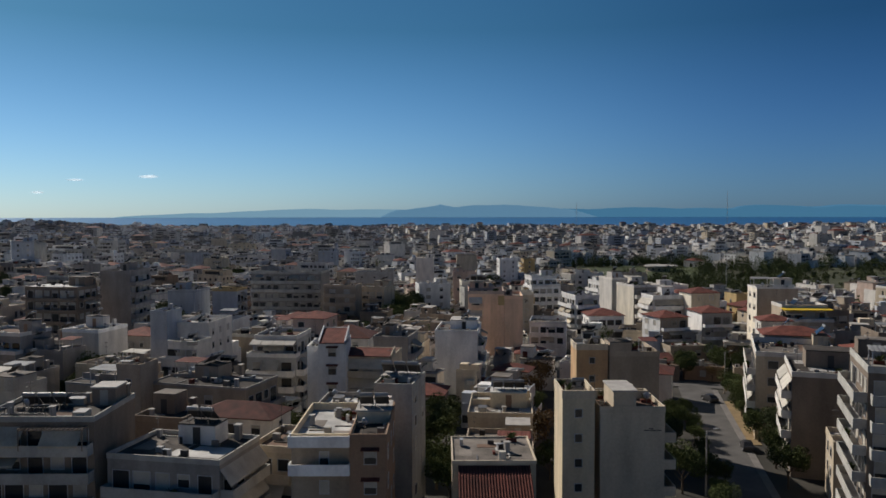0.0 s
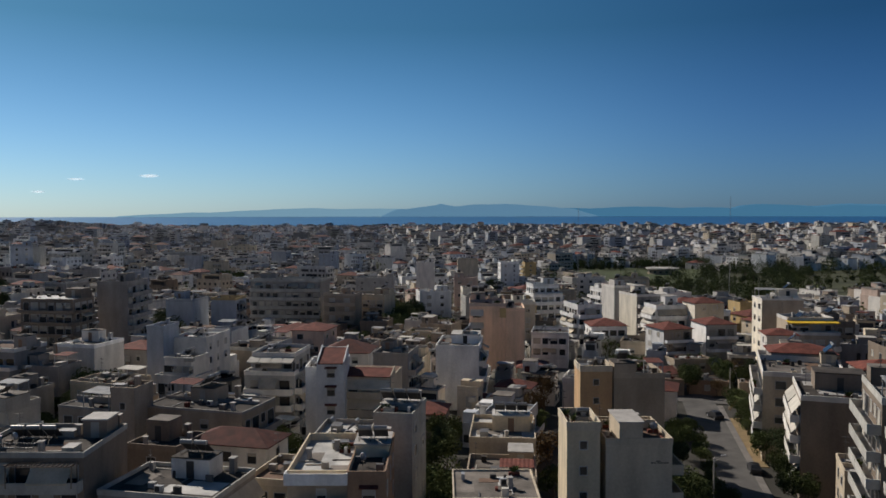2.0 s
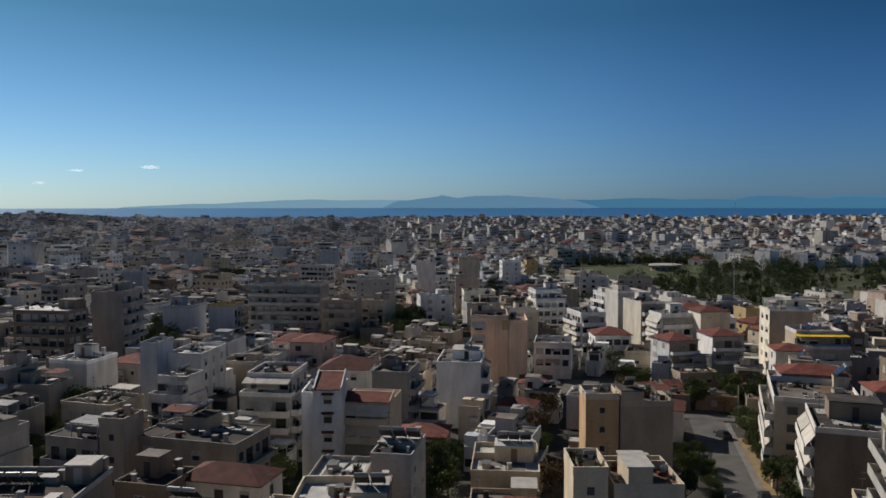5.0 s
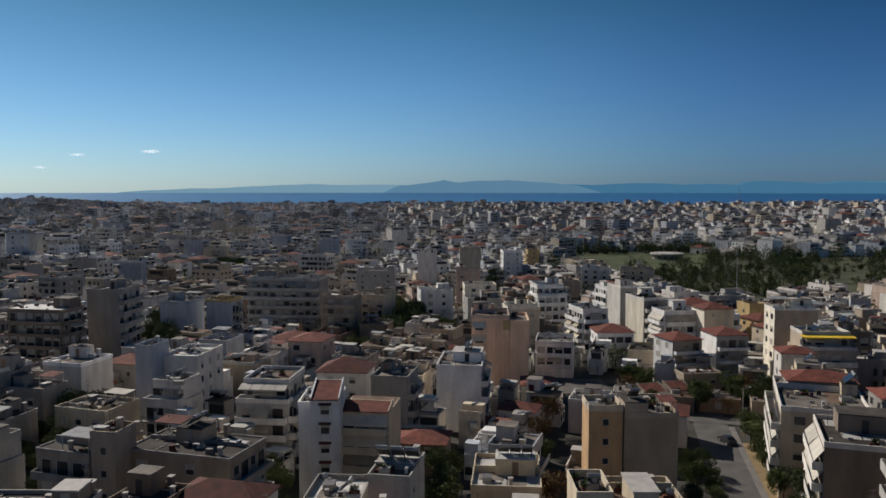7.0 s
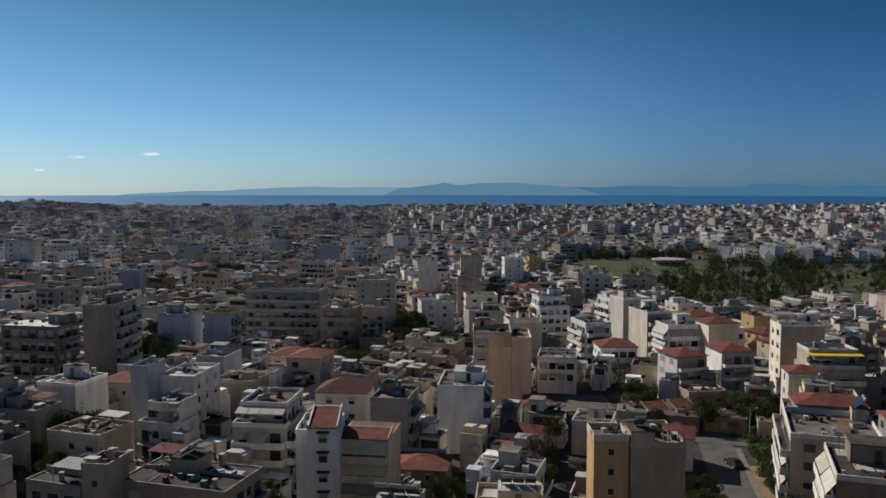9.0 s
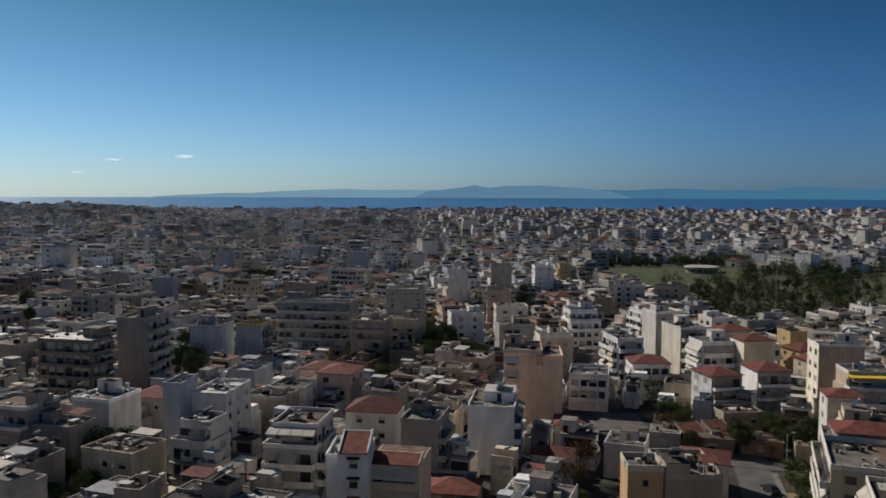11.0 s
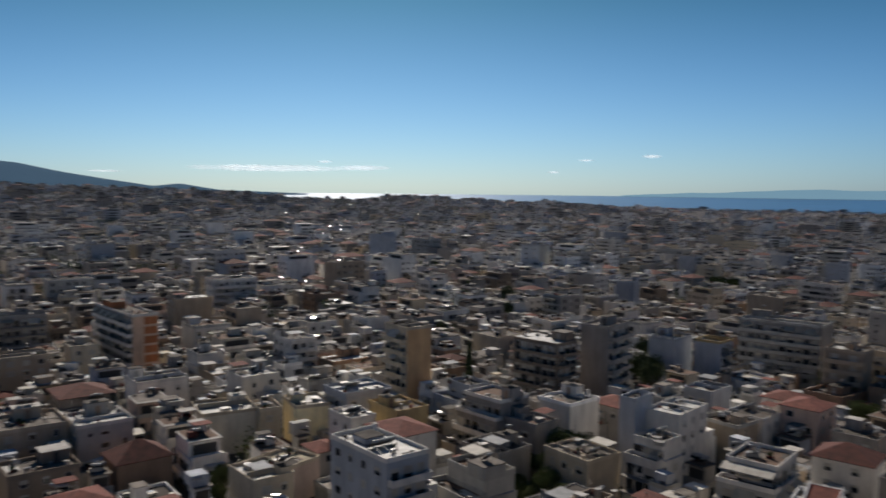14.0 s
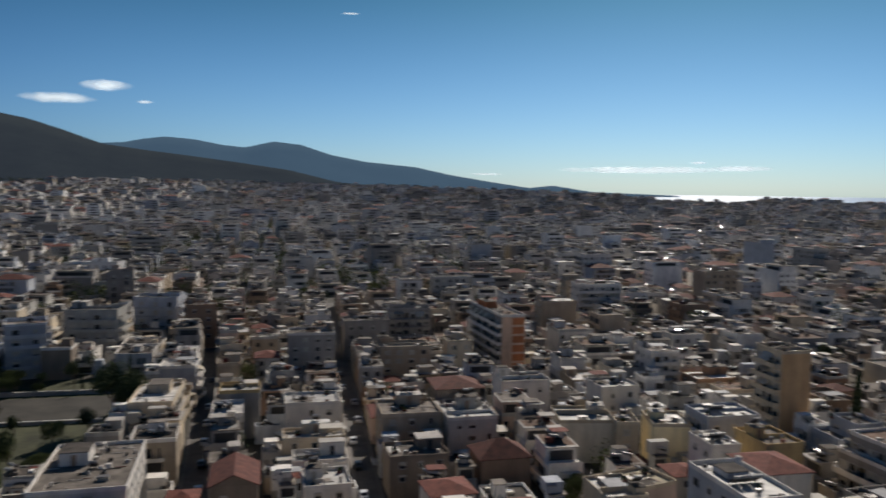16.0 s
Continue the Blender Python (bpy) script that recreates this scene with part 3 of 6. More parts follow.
def gable_roof(p, w, d, z, rise, m, over=0.45):
    """Two tiled slopes whose ridge runs from front to back, with walled gables."""
    a, b = w / 2 + over, d / 2 + over
    top = [(-a, -b, z), (0, -b, z + rise), (a, -b, z), (-a, b, z), (0, b, z + rise), (a, b, z)]
    p.poly(top + [(x, y, h - 0.16) for x, y, h in top], [(0, 1, 4, 3), (1, 2, 5, 4), (6, 9, 10, 7), (7, 10, 11, 8), (0, 6, 7, 1), (1, 7, 8, 2), (3, 4, 10, 9), (4, 5, 11, 10), (0, 3, 9, 6), (2, 8, 11, 5)], TILE)
    p.poly([(x, y, h) for y in (-d / 2, d / 2) for x, h in ((-w / 2, z - 0.1), (w / 2, z - 0.1), (0, z + rise - 0.25))] , [(0, 1, 2), (5, 4, 3)], m)


def hood_mesh():
    p = Pile()
    q = [(-0.95, 0, 0.22), (0.95, 0, 0.22), (0.95, -0.5, 0), (-0.95, -0.5, 0)]
    p.poly(q + [(u, v, h - 0.08) for u, v, h in q], [(0, 3, 2, 1), (4, 5, 6, 7), (3, 7, 6, 2), (0, 4, 7, 3), (1, 2, 6, 5)], TILE)
    return p.data("hood")


def shed_roof(p, w, d, z, m, deep=0.72):
    """A tiled slope that rises from the front, closed by a back wall and raked side walls that stand a little proud of it."""
    a, y0, y1 = w / 2, -d / 2, -d / 2 + d * deep
    rise = 0.3 * (y1 - y0)
    q = [(-a + 0.2, y0 - 0.25, z + 0.02), (a - 0.2, y0 - 0.25, z + 0.02), (a - 0.2, y1, z + rise), (-a + 0.2, y1, z + rise)]
    p.poly(q + [(u, v, h - 0.15) for u, v, h in q], [(0, 1, 2, 3), (7, 6, 5, 4), (0, 4, 5, 1), (1, 5, 6, 2), (2, 6, 7, 3), (3, 7, 4, 0)], TILE)
    for k in (-1, 1):
        x0, x1 = sorted((k * a, k * (a - 0.2)))
        side = [(x, y, h) for x in (x0, x1) for y, h in ((y0, z - 0.3), (y1, z - 0.3), (y1, z + rise + 0.3), (y0, z + 0.3))]
        p.poly(side, [(0, 3, 2, 1), (4, 5, 6, 7), (0, 1, 5, 4), (1, 2, 6, 5), (2, 3, 7, 6), (3, 0, 4, 7)], m)
    p.box(-a + 0.2, a - 0.2, y1 - 0.2, y1, z - 0.3, z + rise, m)
    p.box(-a + 0.2, a - 0.2, y1, d / 2, z - 0.05, z + 0.05, ROOF_BROWN)


TONE = {"custard": "custard-yellow", "ivory": "ivory-white", "peach": "peach-coloured", "lemon": "lemon-yellow", "salmon": "salmon", "brown": "warm brown", "stone": "stone-grey", "white": "off-white", "bright": "bright white", "cream": "cream", "beige": "beige", "yellow": "yellow", "ochre": "ochre", "grey": "grey concrete",
        "taupe": "brown-grey", "pink": "pale pink", "blue": "pale blue", "orange": "orange"}


def house(x, y, w, d, top, rot=0.0, paint="cream", sides="bnwn", roof="flat", trim=None, heaters=2, hut=None, retire=0.0, z0=None,
          rail=None, ceiling=ROOF, fh=3.05, detail=2, parapet=0.7, awn=0.38, hut_paint=None, front_paint_or_shade=None, canopy=None, above=False, steep=False, row=None, hoods=False, rise=None):
    """An apartment house. sides: for front (-y), back, left (-x), right: b balconies, w windows, v narrow stair windows, n bare.
    top: height of the roof over its base. hut: stair hut on the roof (x, y, w, d, h). retire: depth by which the top floor stands back."""
    R = random.Random(int(x * 31 + y * 17) & 0xFFFF)
    z0 = float(land(x, y)) if z0 is None else z0
    top = top if above else top - z0
    c, s = math.cos(radians(rot)), math.sin(radians(rot))
    TAKEN.append((x, y, w / 2, d / 2, c, s))
    floors = max(1, int(round((top - 0.3) / fh)))
    fh = (top - 0.3) / floors
    trim = trim or paint
    e = thing("apartment_house" if floors > 2 else "house", x, y, z0, rot)
    W = WALLS[paint]
    p = Pile()
    full = top - fh if retire else top
    p.box(-w / 2, w / 2, -d / 2, d / 2, -1.0, full, W)
    # Own front colour: two-tone paint on some houses, painted-in shade on others.
    if front_paint_or_shade:
        p.box(-w / 2 + 0.02, w / 2 - 0.02, -d / 2 - 0.012, -d / 2 + 0.012, -0.9, full - 0.1, WALLS[front_paint_or_shade])
    if retire:
        p.box(-w / 2 + 0.6, w / 2 - 0.6, -d / 2 + retire, d / 2, full, top, W)
    part("wall", p, e)
    p = Pile()
    rough_top = R.choice((ROOF, ROOF_DARK, ROOF_BROWN, ROOF_WHITE, ROOF, ROOF_DARK)) if ceiling is None else ceiling
    levels = [(-w / 2, w / 2, -d / 2, d / 2, full)] if not retire else [(-w / 2, w / 2, -d / 2, -d / 2 + retire, full), (-w / 2 + 0.6, w / 2 - 0.6, -d / 2 + retire, d / 2, top)]
    if roof == "flat":
        for x0, x1, y0, y1, z in levels:
            tray(p, x0 - 0.06, x1 + 0.06, y0 - 0.06, y1 + 0.06, z - 0.08, z + 0.06, z + parapet, 0.17, WALLS[trim], rough_top)
            q = random.Random(int(x * 13 + y * 29 + z * 7) & 0xFFFF)
            a, b = x1 - x0 - 0.7, y1 - y0 - 0.7
            mx, my, zt = (x0 + x1) / 2, (y0 + y1) / 2, z + 0.06
            if a < 1.5 or b < 1.5:
                continue
            for i in range(q.choice((2, 3, 4))):          # patches of newer and older coating
                sx, sy = q.uniform(0.15, 0.5) * a, q.uniform(0.15, 0.5) * b
                px, py = mx + q.uniform(-1, 1) * (a - sx) / 2, my + q.uniform(-1, 1) * (b - sy) / 2
                p.box(px - sx / 2, px + sx / 2, py - sy / 2, py + sy / 2, zt - 0.05, zt + 0.012 + 0.006 * i, q.choice((ROOF, ROOF_WHITE, ROOF_WHITE) if rough_top == ROOF_WHITE else (ROOF, ROOF_DARK, ROOF_WHITE, ROOF_BROWN, ROOF, ROOF_DARK)))
            if q.random() < 0.45 and min(a, b) > 5:         # a low wall between two owners
                py = my + q.uniform(-0.25, 0.25) * b
                p.box(x0 + 0.2, x1 - 0.2, py - 0.08, py + 0.08, zt - 0.02, zt + q.uniform(0.5, 1.1), WALLS[trim])
            for i in range(int(a * b / 9)):                 # kerbs, pots, sacks, blocks and pipes left lying about
                px, py, g = mx + q.uniform(-0.47, 0.47) * a, my + q.uniform(-0.47, 0.47) * b, q.random()
                if g < 0.3:
                    sx, sy, sz = q.uniform(1.2, 3.5), 0.12, 0.14
                elif g < 0.5:
                    sx, sy, sz = 0.14, q.uniform(1.0, 3.0), 0.12
                else:
                    sx, sy, sz = q.uniform(0.25, 0.9), q.uniform(0.25, 0.8), q.uniform(0.2, 0.9)
                sx, sy = min(sx, 2 * (a / 2 - abs(px - mx)) + 0.1), min(sy, 2 * (b / 2 - abs(py - my)) + 0.1)
                p.turned(px, py, zt - 0.02, sx, sy, sz, 0, q.choice((SLAB, W, IRON, TILE, SHADOW, ROOF_WHITE, SHUTTER, ROOF_DARK)))
    else:
        if roof == "shed":
            shed_roof(p, w, d, top, WALLS[trim], 0.72 if w < 6 else 0.36)
        else:
            (hip_roof if roof == "hip" else gable_roof)(p, w, d, top, rise or 0.14 * min(w, d) + 0.25, TILE if roof == "hip" else W)
    part("roof", p, e, label={"flat": "", "hip": "red tiled hip roof", "gable": "red tiled gable roof", "shed": "red tiled sloping roof"}[roof])
    if canopy:
        cloth = canopy[3] if len(canopy) > 3 else CANVAS
        for i in range(4):
            cw = canopy[0] / 4
            part("canopy", awning_mesh(round(cw - 0.12, 2), canopy[1], 0.6 if len(canopy) < 4 else 0.25, cloth), e, pose((i - 1.5) * cw, -d / 2 + canopy[2], top - 0.05), "canvas canopy panel over the terrace")
    if hut is None and roof == "flat" and min(w, d) > 6.5 and R.random() < 0.75:
        hw, hd = R.uniform(2.2, 0.5 * w), R.uniform(2.4, 0.45 * d)
        hut = (R.choice((-1, 1, 0.2)) * (w / 2 - hw / 2 - 0.4), R.choice((1, 1, 0.3)) * (d / 2 - hd / 2 - 0.4), hw, hd, R.uniform(1.9, 2.8))
    if hut and roof == "flat":
        hx, hy, hw, hd, hh = hut[:5]
        p = Pile()
        p.box(hx - hw / 2, hx + hw / 2, hy - hd / 2, hy + hd / 2, top + 0.02, top + hh, WALLS[hut_paint or paint])
        lip = R.choice((0.02, 0.02, 0.02, 0.15))
        p.box(hx - hw / 2 - lip, hx + hw / 2 + lip, hy - hd / 2 - lip, hy + hd / 2 + lip, top + hh, top + hh + 0.16, R.choice((rough_top, ROOF, ROOF_DARK)) if lip < 0.1 else SLAB)
        shed = part("stair_hut", p, e)
        if hh > 1.7 and len(hut) < 6:
            p = Pile()
            p.box(hx - 0.45, hx + 0.45, hy - hd / 2 - 0.03, hy - hd / 2 + 0.02, top + 0.1, top + min(2.05, hh - 0.2), R.choice((SHADOW, WALLS["brown"], SHUTTER)))
            part("door", p, shed)
        if detail > 1:
            p = Pile()
            cx, cy = hx + hw * 0.8, hy + hd * 0.7
            cx, cy = min(max(cx, -w / 2 + 0.6), w / 2 - 0.6), min(cy, d / 2 - 0.6)
            p.box(cx - 0.3, cx + 0.3, cy - 0.4, cy + 0.4, top + 0.03, top + 1.7, W)
            p.box(cx - 0.38, cx + 0.38, cy - 0.48, cy + 0.48, top + 1.7, top + 1.8, SLAB)
            part("chimney", p, e)
    rail = rail or R.choice(("solid", "solid", "half", "solid", "iron"))
    for k, (kind, (wx, span, half, turn)) in enumerate(zip(sides, ((0, w, d / 2, 0), (1, w, d / 2, 180), (2, d, w / 2, -90), (3, d, w / 2, 90)))):
        if kind == "n":
            continue
        sill, bay = [R.choice((0.9, 1.2, 1.2, 1.6)) for i in range(3)], [R.uniform(-0.35, 0.35) for i in range(3)]
        for f in range(floors):
            last = f == floors - 1
            inset = (retire if (retire and last and k == 0) else (0.6 if retire and last and k > 1 else 0))
            m = pose(0, 0, 0, 0, 0, turn) @ pose(0, -half + inset, f * fh)
            if f == 0 and floors > 1 and (detail < 2 or math.hypot(x, y) > 140):
                continue
            if kind == "b":
                bw = round((span - 0.4) * 2) / 2
                deep = 1.4
                if f > 0 and not (retire and last):
                    slab = part("balcony", balcony_mesh(bw, deep, rail, trim), e, m)
                    if rail == "iron":
                        part("railing", railing_mesh(bw, deep), slab)
                    if detail > 1 and R.random() < 0.2:
                        part("planter", clutter_mesh("planter"), slab, pose(R.uniform(-0.4, 0.4) * bw, -deep + 0.38, 0.01), "terracotta planter with leafy plants")
                n = max(2, int(span / (2.4 if detail > 1 else 4.4)))
                for i in range(n):
                    xx = (i + 0.5) / n * (span - 0.8) - span / 2 + 0.4
                    tall = R.random() < 0.75 and f > 0
                    g = window_mesh(R.choice((1.5, 1.9, 1.9)), 2.2, R.choice((0, 0, 0.3, 0.6, 1.0)), "glass") if tall else window_mesh(1.3, 1.3, R.choice((0, 0.4, 1.0)), "glass")
                    part("window", g, e, m @ pose(xx, 0, 0.12 if tall else 1.0))
                    if detail > 1 and k == 0 and R.random() < 0.10:
                        part("air_conditioner", clutter_mesh("air_conditioner"), e, m @ pose(xx + 1.35, -0.22, 1.6))
                if detail > 1 and f > 0 and R.random() < awn:
                    n = max(1, int(span / 5.5))
                    cloth = (AWNING if k == 0 else CANVAS) if steep else R.choice((AWNING, AWNING, AWNING, CANVAS))
                    for i in range(n):
                        aw = R.choice((2.5, 3.0, 3.5, 4.0))
                        aw = min(span / n - 0.25 if steep else aw, span / n - 0.25)
                        if i == 0 or R.random() < 0.75:
                            part("awning", awning_mesh(round(aw, 1), 1.15 if steep else 1.6, R.choice((1.3, 1.5)) if steep else R.choice((0.8, 1.2, 1.6)), cloth), e,
                                 m @ pose(((i + 0.5) / n - 0.5) * span, -0.02, fh - 0.25))
            else:
                n = max(1, int(span / ((3.6 if detail else 5.0) if kind == "w" else 9)))
                for i in range(n):
                    xx = (i + 0.5) / n * (span - 0.8) - span / 2 + 0.4
                    if kind == "w":
                        if n > 1 and R.random() < 0.14:
                            continue
                        xx += bay[i % len(bay)]
                        g = window_mesh(sill[i % len(sill)], 1.3, R.choice((0, 0.3, 1.0, 0.5)), "glass")
                    else:
                        g = window_mesh(0.8, 0.9, 0, "glass")
                    pane = part("window", g, e, m @ pose(xx, 0, 1.0))
                    if hoods and k == 0:
                        part("hood", keep("hood", hood_mesh), pane, pose(0, 0, 1.5), "dark red tiled window hood")
    if roof == "flat":
        turn = min((rot + q for q in (0, 90, 180, 270)), key=lambda q: abs((q - 222 + 180) % 360 - 180))
        ca, sa = math.cos(radians(turn - rot)), math.sin(radians(turn - rot))
        rx, ry = R.uniform(-0.28, 0.28) * w, R.uniform(-0.25, 0.25) * d + retire / 2
        on_hut = hut and hut[2] > 2.3 and hut[3] > 2.0 and R.random() < 0.6
        if row:
            turn = rot + (180 if row[3] == "x" else 270)
        for i in range(heaters):
            off = (i - (heaters - 1) / 2) * 1.68
            px, py = rx + ca * off, ry + sa * off
            hz = top + 0.06
            if row:
                px, py, hz = row[0] + (off if row[3] == "x" else 0), row[1] + (off if row[3] == "y" else 0), top + row[2]
            elif on_hut:
                px, py, hz = hut[0] + ca * off, hut[1] + sa * off, top + hut[4] + 0.16
                if abs(px - hut[0]) > hut[2] / 2 or abs(py - hut[1]) > hut[3] / 2:
                    continue
            elif hut and abs(px - hut[0]) < hut[2] / 2 + 1.0 and abs(py - hut[1]) < hut[3] / 2 + 1.0:
                if hut[2] < 1.6:
                    continue
                px, py, hz = hut[0], hut[1], top + hut[4] + 0.16
            if not row and abs(px) > w / 2 - 0.9 or not row and abs(py) > d / 2 - 0.9:
                continue
            solar_heater(x + c * px - s * py, y + s * px + c * py, z0 + hz, turn)
        for i in range(R.choice((1, 2, 3)) + (detail if math.hypot(x, y) < 200 else 0)):
            px, py = R.uniform(-0.4, 0.4) * w, R.uniform(-0.4, 0.4) * d + retire / 2
            if hut and abs(px - hut[0]) < hut[2] / 2 + 0.9 and abs(py - hut[1]) < hut[3] / 2 + 0.9:
                continue
            kind = R.choice(("air_conditioner", "roof_vent", "planter", "roof_box"))
            part(kind, clutter_mesh(kind), e, pose(px, py, top + 0.05, 0, 0, R.choice((0, 90, 15))))
        if canopy is None and min(w, d) > 6 and R.random() < 0.45:
            pw, pd = R.choice((3.0, 4.0, 4.5)), R.choice((2.5, 3.0))
            kind = R.choice(("slats", "canvas", "sheet", "sheet", "red"))
            px, py = R.choice((-1, 1)) * (w / 2 - pw / 2 - 0.5), R.choice((-1, 1)) * ((d - retire) / 2 - pd / 2 - 0.6) + retire / 2
            if not (hut and abs(px - hut[0]) < hut[2] / 2 + pw / 2 and abs(py - hut[1]) < hut[3] / 2 + pd / 2):
                pergola(e, pose(px, py, top + 0.06), pw, pd, kind)
        if R.random() < 0.4:
            part("satellite_dish", dish_mesh(), e, pose(R.uniform(-0.4, 0.4) * w, R.uniform(-0.3, 0.42) * (d - retire) + retire / 2, top + 0.05, 0, 0, 170 + R.uniform(-20, 20)))
        if R.random() < 0.2 + 0.25 * detail:
            px, py = -0.4 * w, 0.3 * d
            antenna(x + c * px - s * py, y + s * px + c * py, z0 + top + 0.06, R.uniform(2.2, 4), R.uniform(0, 180))
    what = {"flat": "flat roof", "hip": "red tiled roof", "gable": "red tiled gable roof", "shed": "sloping red roof"}[roof]
    side = "balconies" if "b" in sides else ("plain windows" if "w" in sides else "blank walls")
    many = ("", "one-storey", "two-storey", "three-storey", "four-storey", "five-storey", "six-storey", "seven-storey", "eight-storey")[min(floors, 8)]
    tagged(e, f"{many} {TONE[paint]} stucco {'apartment block' if floors > 2 else 'house'}, {side}, {what}",
           "apartment building" if floors > 2 else "house", "city houses")
    return e


def free(x, y, r):
    """True where a circle of radius r keeps clear of the houses built so far."""
    for hx, hy, a, b, c, s in TAKEN:
        dx, dy = x - hx, y - hy
        if abs(dx) > a + b + 30 or abs(dy) > a + b + 30:
            continue
        u, v = c * dx + s * dy, -s * dx + c * dy
        if abs(u) < a + r and abs(v) < b + r:
            return False
    return True


def lean_to(x, y, w, run, z_high, z_low):
    """A shed against a house front: plain walls under a sloping red sheet roof with raised ribs."""
    z0 = float(land(x, y))
    e = thing("lean_to", x, y, z0)
    TAKEN.append((x, y - run / 2, w / 2, run / 2, 1.0, 0.0))
    p = Pile()
    p.box(-w / 2 + 0.25, w / 2 - 0.25, -run + 0.4, -0.03, -1, z_low - 0.1, WALLS["white"])
    part("wall", p, e)
    p = Pile()
    q = [(-w / 2, 0, z_high), (w / 2, 0, z_high), (w / 2, -run, z_low), (-w / 2, -run, z_low)]
    p.poly(q + [(a, b, c - 0.08) for a, b, c in q], [(0, 3, 2, 1), (4, 5, 6, 7), (0, 4, 7, 3), (1, 2, 6, 5), (3, 7, 6, 2), (0, 1, 5, 4)], TILE)
    roof = part("roof", p, e, label="red ribbed sheet roof")
    n = int(w / 0.3)
    p = Pile()
    p.poly([(-0.05, 0, z_high), (0.05, 0, z_high), (0.03, 0, z_high + 0.07), (-0.03, 0, z_high + 0.07), (-0.05, -run, z_low), (0.05, -run, z_low), (0.03, -run, z_low + 0.07), (-0.03, -run, z_low + 0.07)],
           [(0, 1, 2, 3), (7, 6, 5, 4), (0, 3, 7, 4), (1, 5, 6, 2), (3, 2, 6, 7)], TILE)
    rib = p.data("rib")
    for i in range(n + 1):
        part("rib", rib, roof, pose(-w / 2 + 0.1 + i * (w - 0.2) / n, 0, 0))
    return tagged(e, "white shed with a sloping red ribbed roof against a house", "shed")


# ---- houses near the way, from the nearest outwards ----
# straight ahead and on the right
terrace_house = house(-12.55, 88.7, 6.1, 13.6, 15.35, 0, paint="beige", trim="lemon", sides="wnwn", heaters=0, hut=False, ceiling=ROOF_WHITE, parapet=0.9, canopy=False)
for level in (15.4, 12.5):
    part("balcony", balcony_mesh(6.2, 1.4, "solid", "bright"), terrace_house, pose(-0.05, -6.86, level - float(land(-12.55, 88.7))), "bright white balcony parapet")
house(-7.68, 88.0, 3.77, 14.0, 15.75, 0, paint="brown", trim="brown", sides="wnnw", heaters=2, hut=(0.0, 1.8, 3.6, 4.6, 1.4, "plain"), hut_paint="lemon", row=(0.0, 1.0, 1.56, "x"), parapet=0.7, canopy=False, ceiling=ROOF_DARK, hoods=True)
house(-18.4, 95.6, 5.6, 9.0, 11.6, -13, paint="cream", trim="cream", sides="bnnb", rail="solid", heaters=0, hut=False, awn=0.5, ceiling=ROOF_BROWN)
house(-5.4, 101.6, 4.7, 8.2, 17.6, -10, paint="stone", trim="stone", sides="nnnw", heaters=3, hut=(0, 0.4, 4.5, 3.0, 0.7, "plain"), row=(0.0, 0.2, 0.86, "x"), canopy=False, parapet=0.5)
house(-12.2, 101.5, 6.4, 8.0, 14.6, -4, paint="grey", sides="wnwn", heaters=1, ceiling=ROOF_WHITE)
house(-27.9, 86.6, 12.7, 9.4, 13.4, -12, paint="grey", trim="stone", sides="bnnb", rail="solid", heaters=2, hut=(0.6, 2.7, 4.4, 3.0, 2.2), hut_paint="white", row=(0.6, 2.7, 2.36, "x"), awn=0.95, steep=True, ceiling=ROOF_DARK, parapet=0.5, canopy=False)
corner_block = house(-42.2, 88.1, 12.2, 11.0, 17.4, 0, paint="taupe", trim="stone", sides="bnnn", rail="solid", heaters=3, hut=(4.4, 2.6, 2.6, 3.0, 2.0), row=(-1.6, 0.6, 0.06, "x"), awn=0.5, parapet=0.5, canopy=False, ceiling=ROOF_DARK)
base = float(land(-42.2, 88.1))
pergola(corner_block, pose(2.2, -6.2, 17.4 - 2.75 - base), 6.5, 1.3, "slats")
part("railing", railing_mesh(7.0, 0.0), corner_block, pose(-1.8, -5.4, 17.4 + 0.45 - base), "thin iron roof railing")
house(5.2, 86.4, 8.6, 9.0, 13.2, 0, paint="cream", sides="wnnn", heaters=0, hut=False, ceiling=ROOF, parapet=0.25)
lean_to(5.2, 81.9, 7.4, 4.6, 12.9, 10.9)
house(8.8, 122.5, 9.4, 13.0, 9.2, -5, paint="cream", sides="wnnn", heaters=3, hut=(1.2, 1.0, 5.6, 4.0, 2.3), hut_paint="lemon", row=(1.2, 1.0, 2.46, "x"), ceiling=ROOF_WHITE, canopy=False)
house(7.6, 108.5, 9.0, 11.0, 7.4, -5, paint="beige", sides="bnnn", heaters=0, rail="half")
house(15.5, 95.0, 3.7, 6.6, 17.6, 0, paint="lemon", trim="cream", sides="vnnn", heaters=1, hut=False, parapet=0.9, ceiling=ROOF_DARK)
pale_block = house(21.7, 96.5, 7.4, 9.6, 16.0, 0, paint="cream", sides="nnnb", rail="solid", heaters=0, hut=(-0.9, -2.0, 2.6, 5.5, 2.35, "plain"), parapet=0.65, awn=0.0, canopy=False, ceiling=ROOF_BROWN, trim="cream")
for x0, x1, z in ((1.9, 2.4, 14.0), (1.3, 1.9, 13.8), (2.0, 2.7, 13.8), (2.8, 3.3, 13.8)):
    p = Pile()
    p.box(x0, x1, -4.815, -4.79, z, z + 0.12, SHADOW)
    part("wall_mark", p, pale_block, pose(0, 0, -float(land(21.7, 96.5))), "faint dark painted mark")
house(23.3, 128.2, 4.9, 5.6, 17.5, 0, paint="ochre", trim="cream", sides="vnnn", heaters=1, parapet=0.85, hut=False, canopy=False, ceiling=ROOF_DARK)
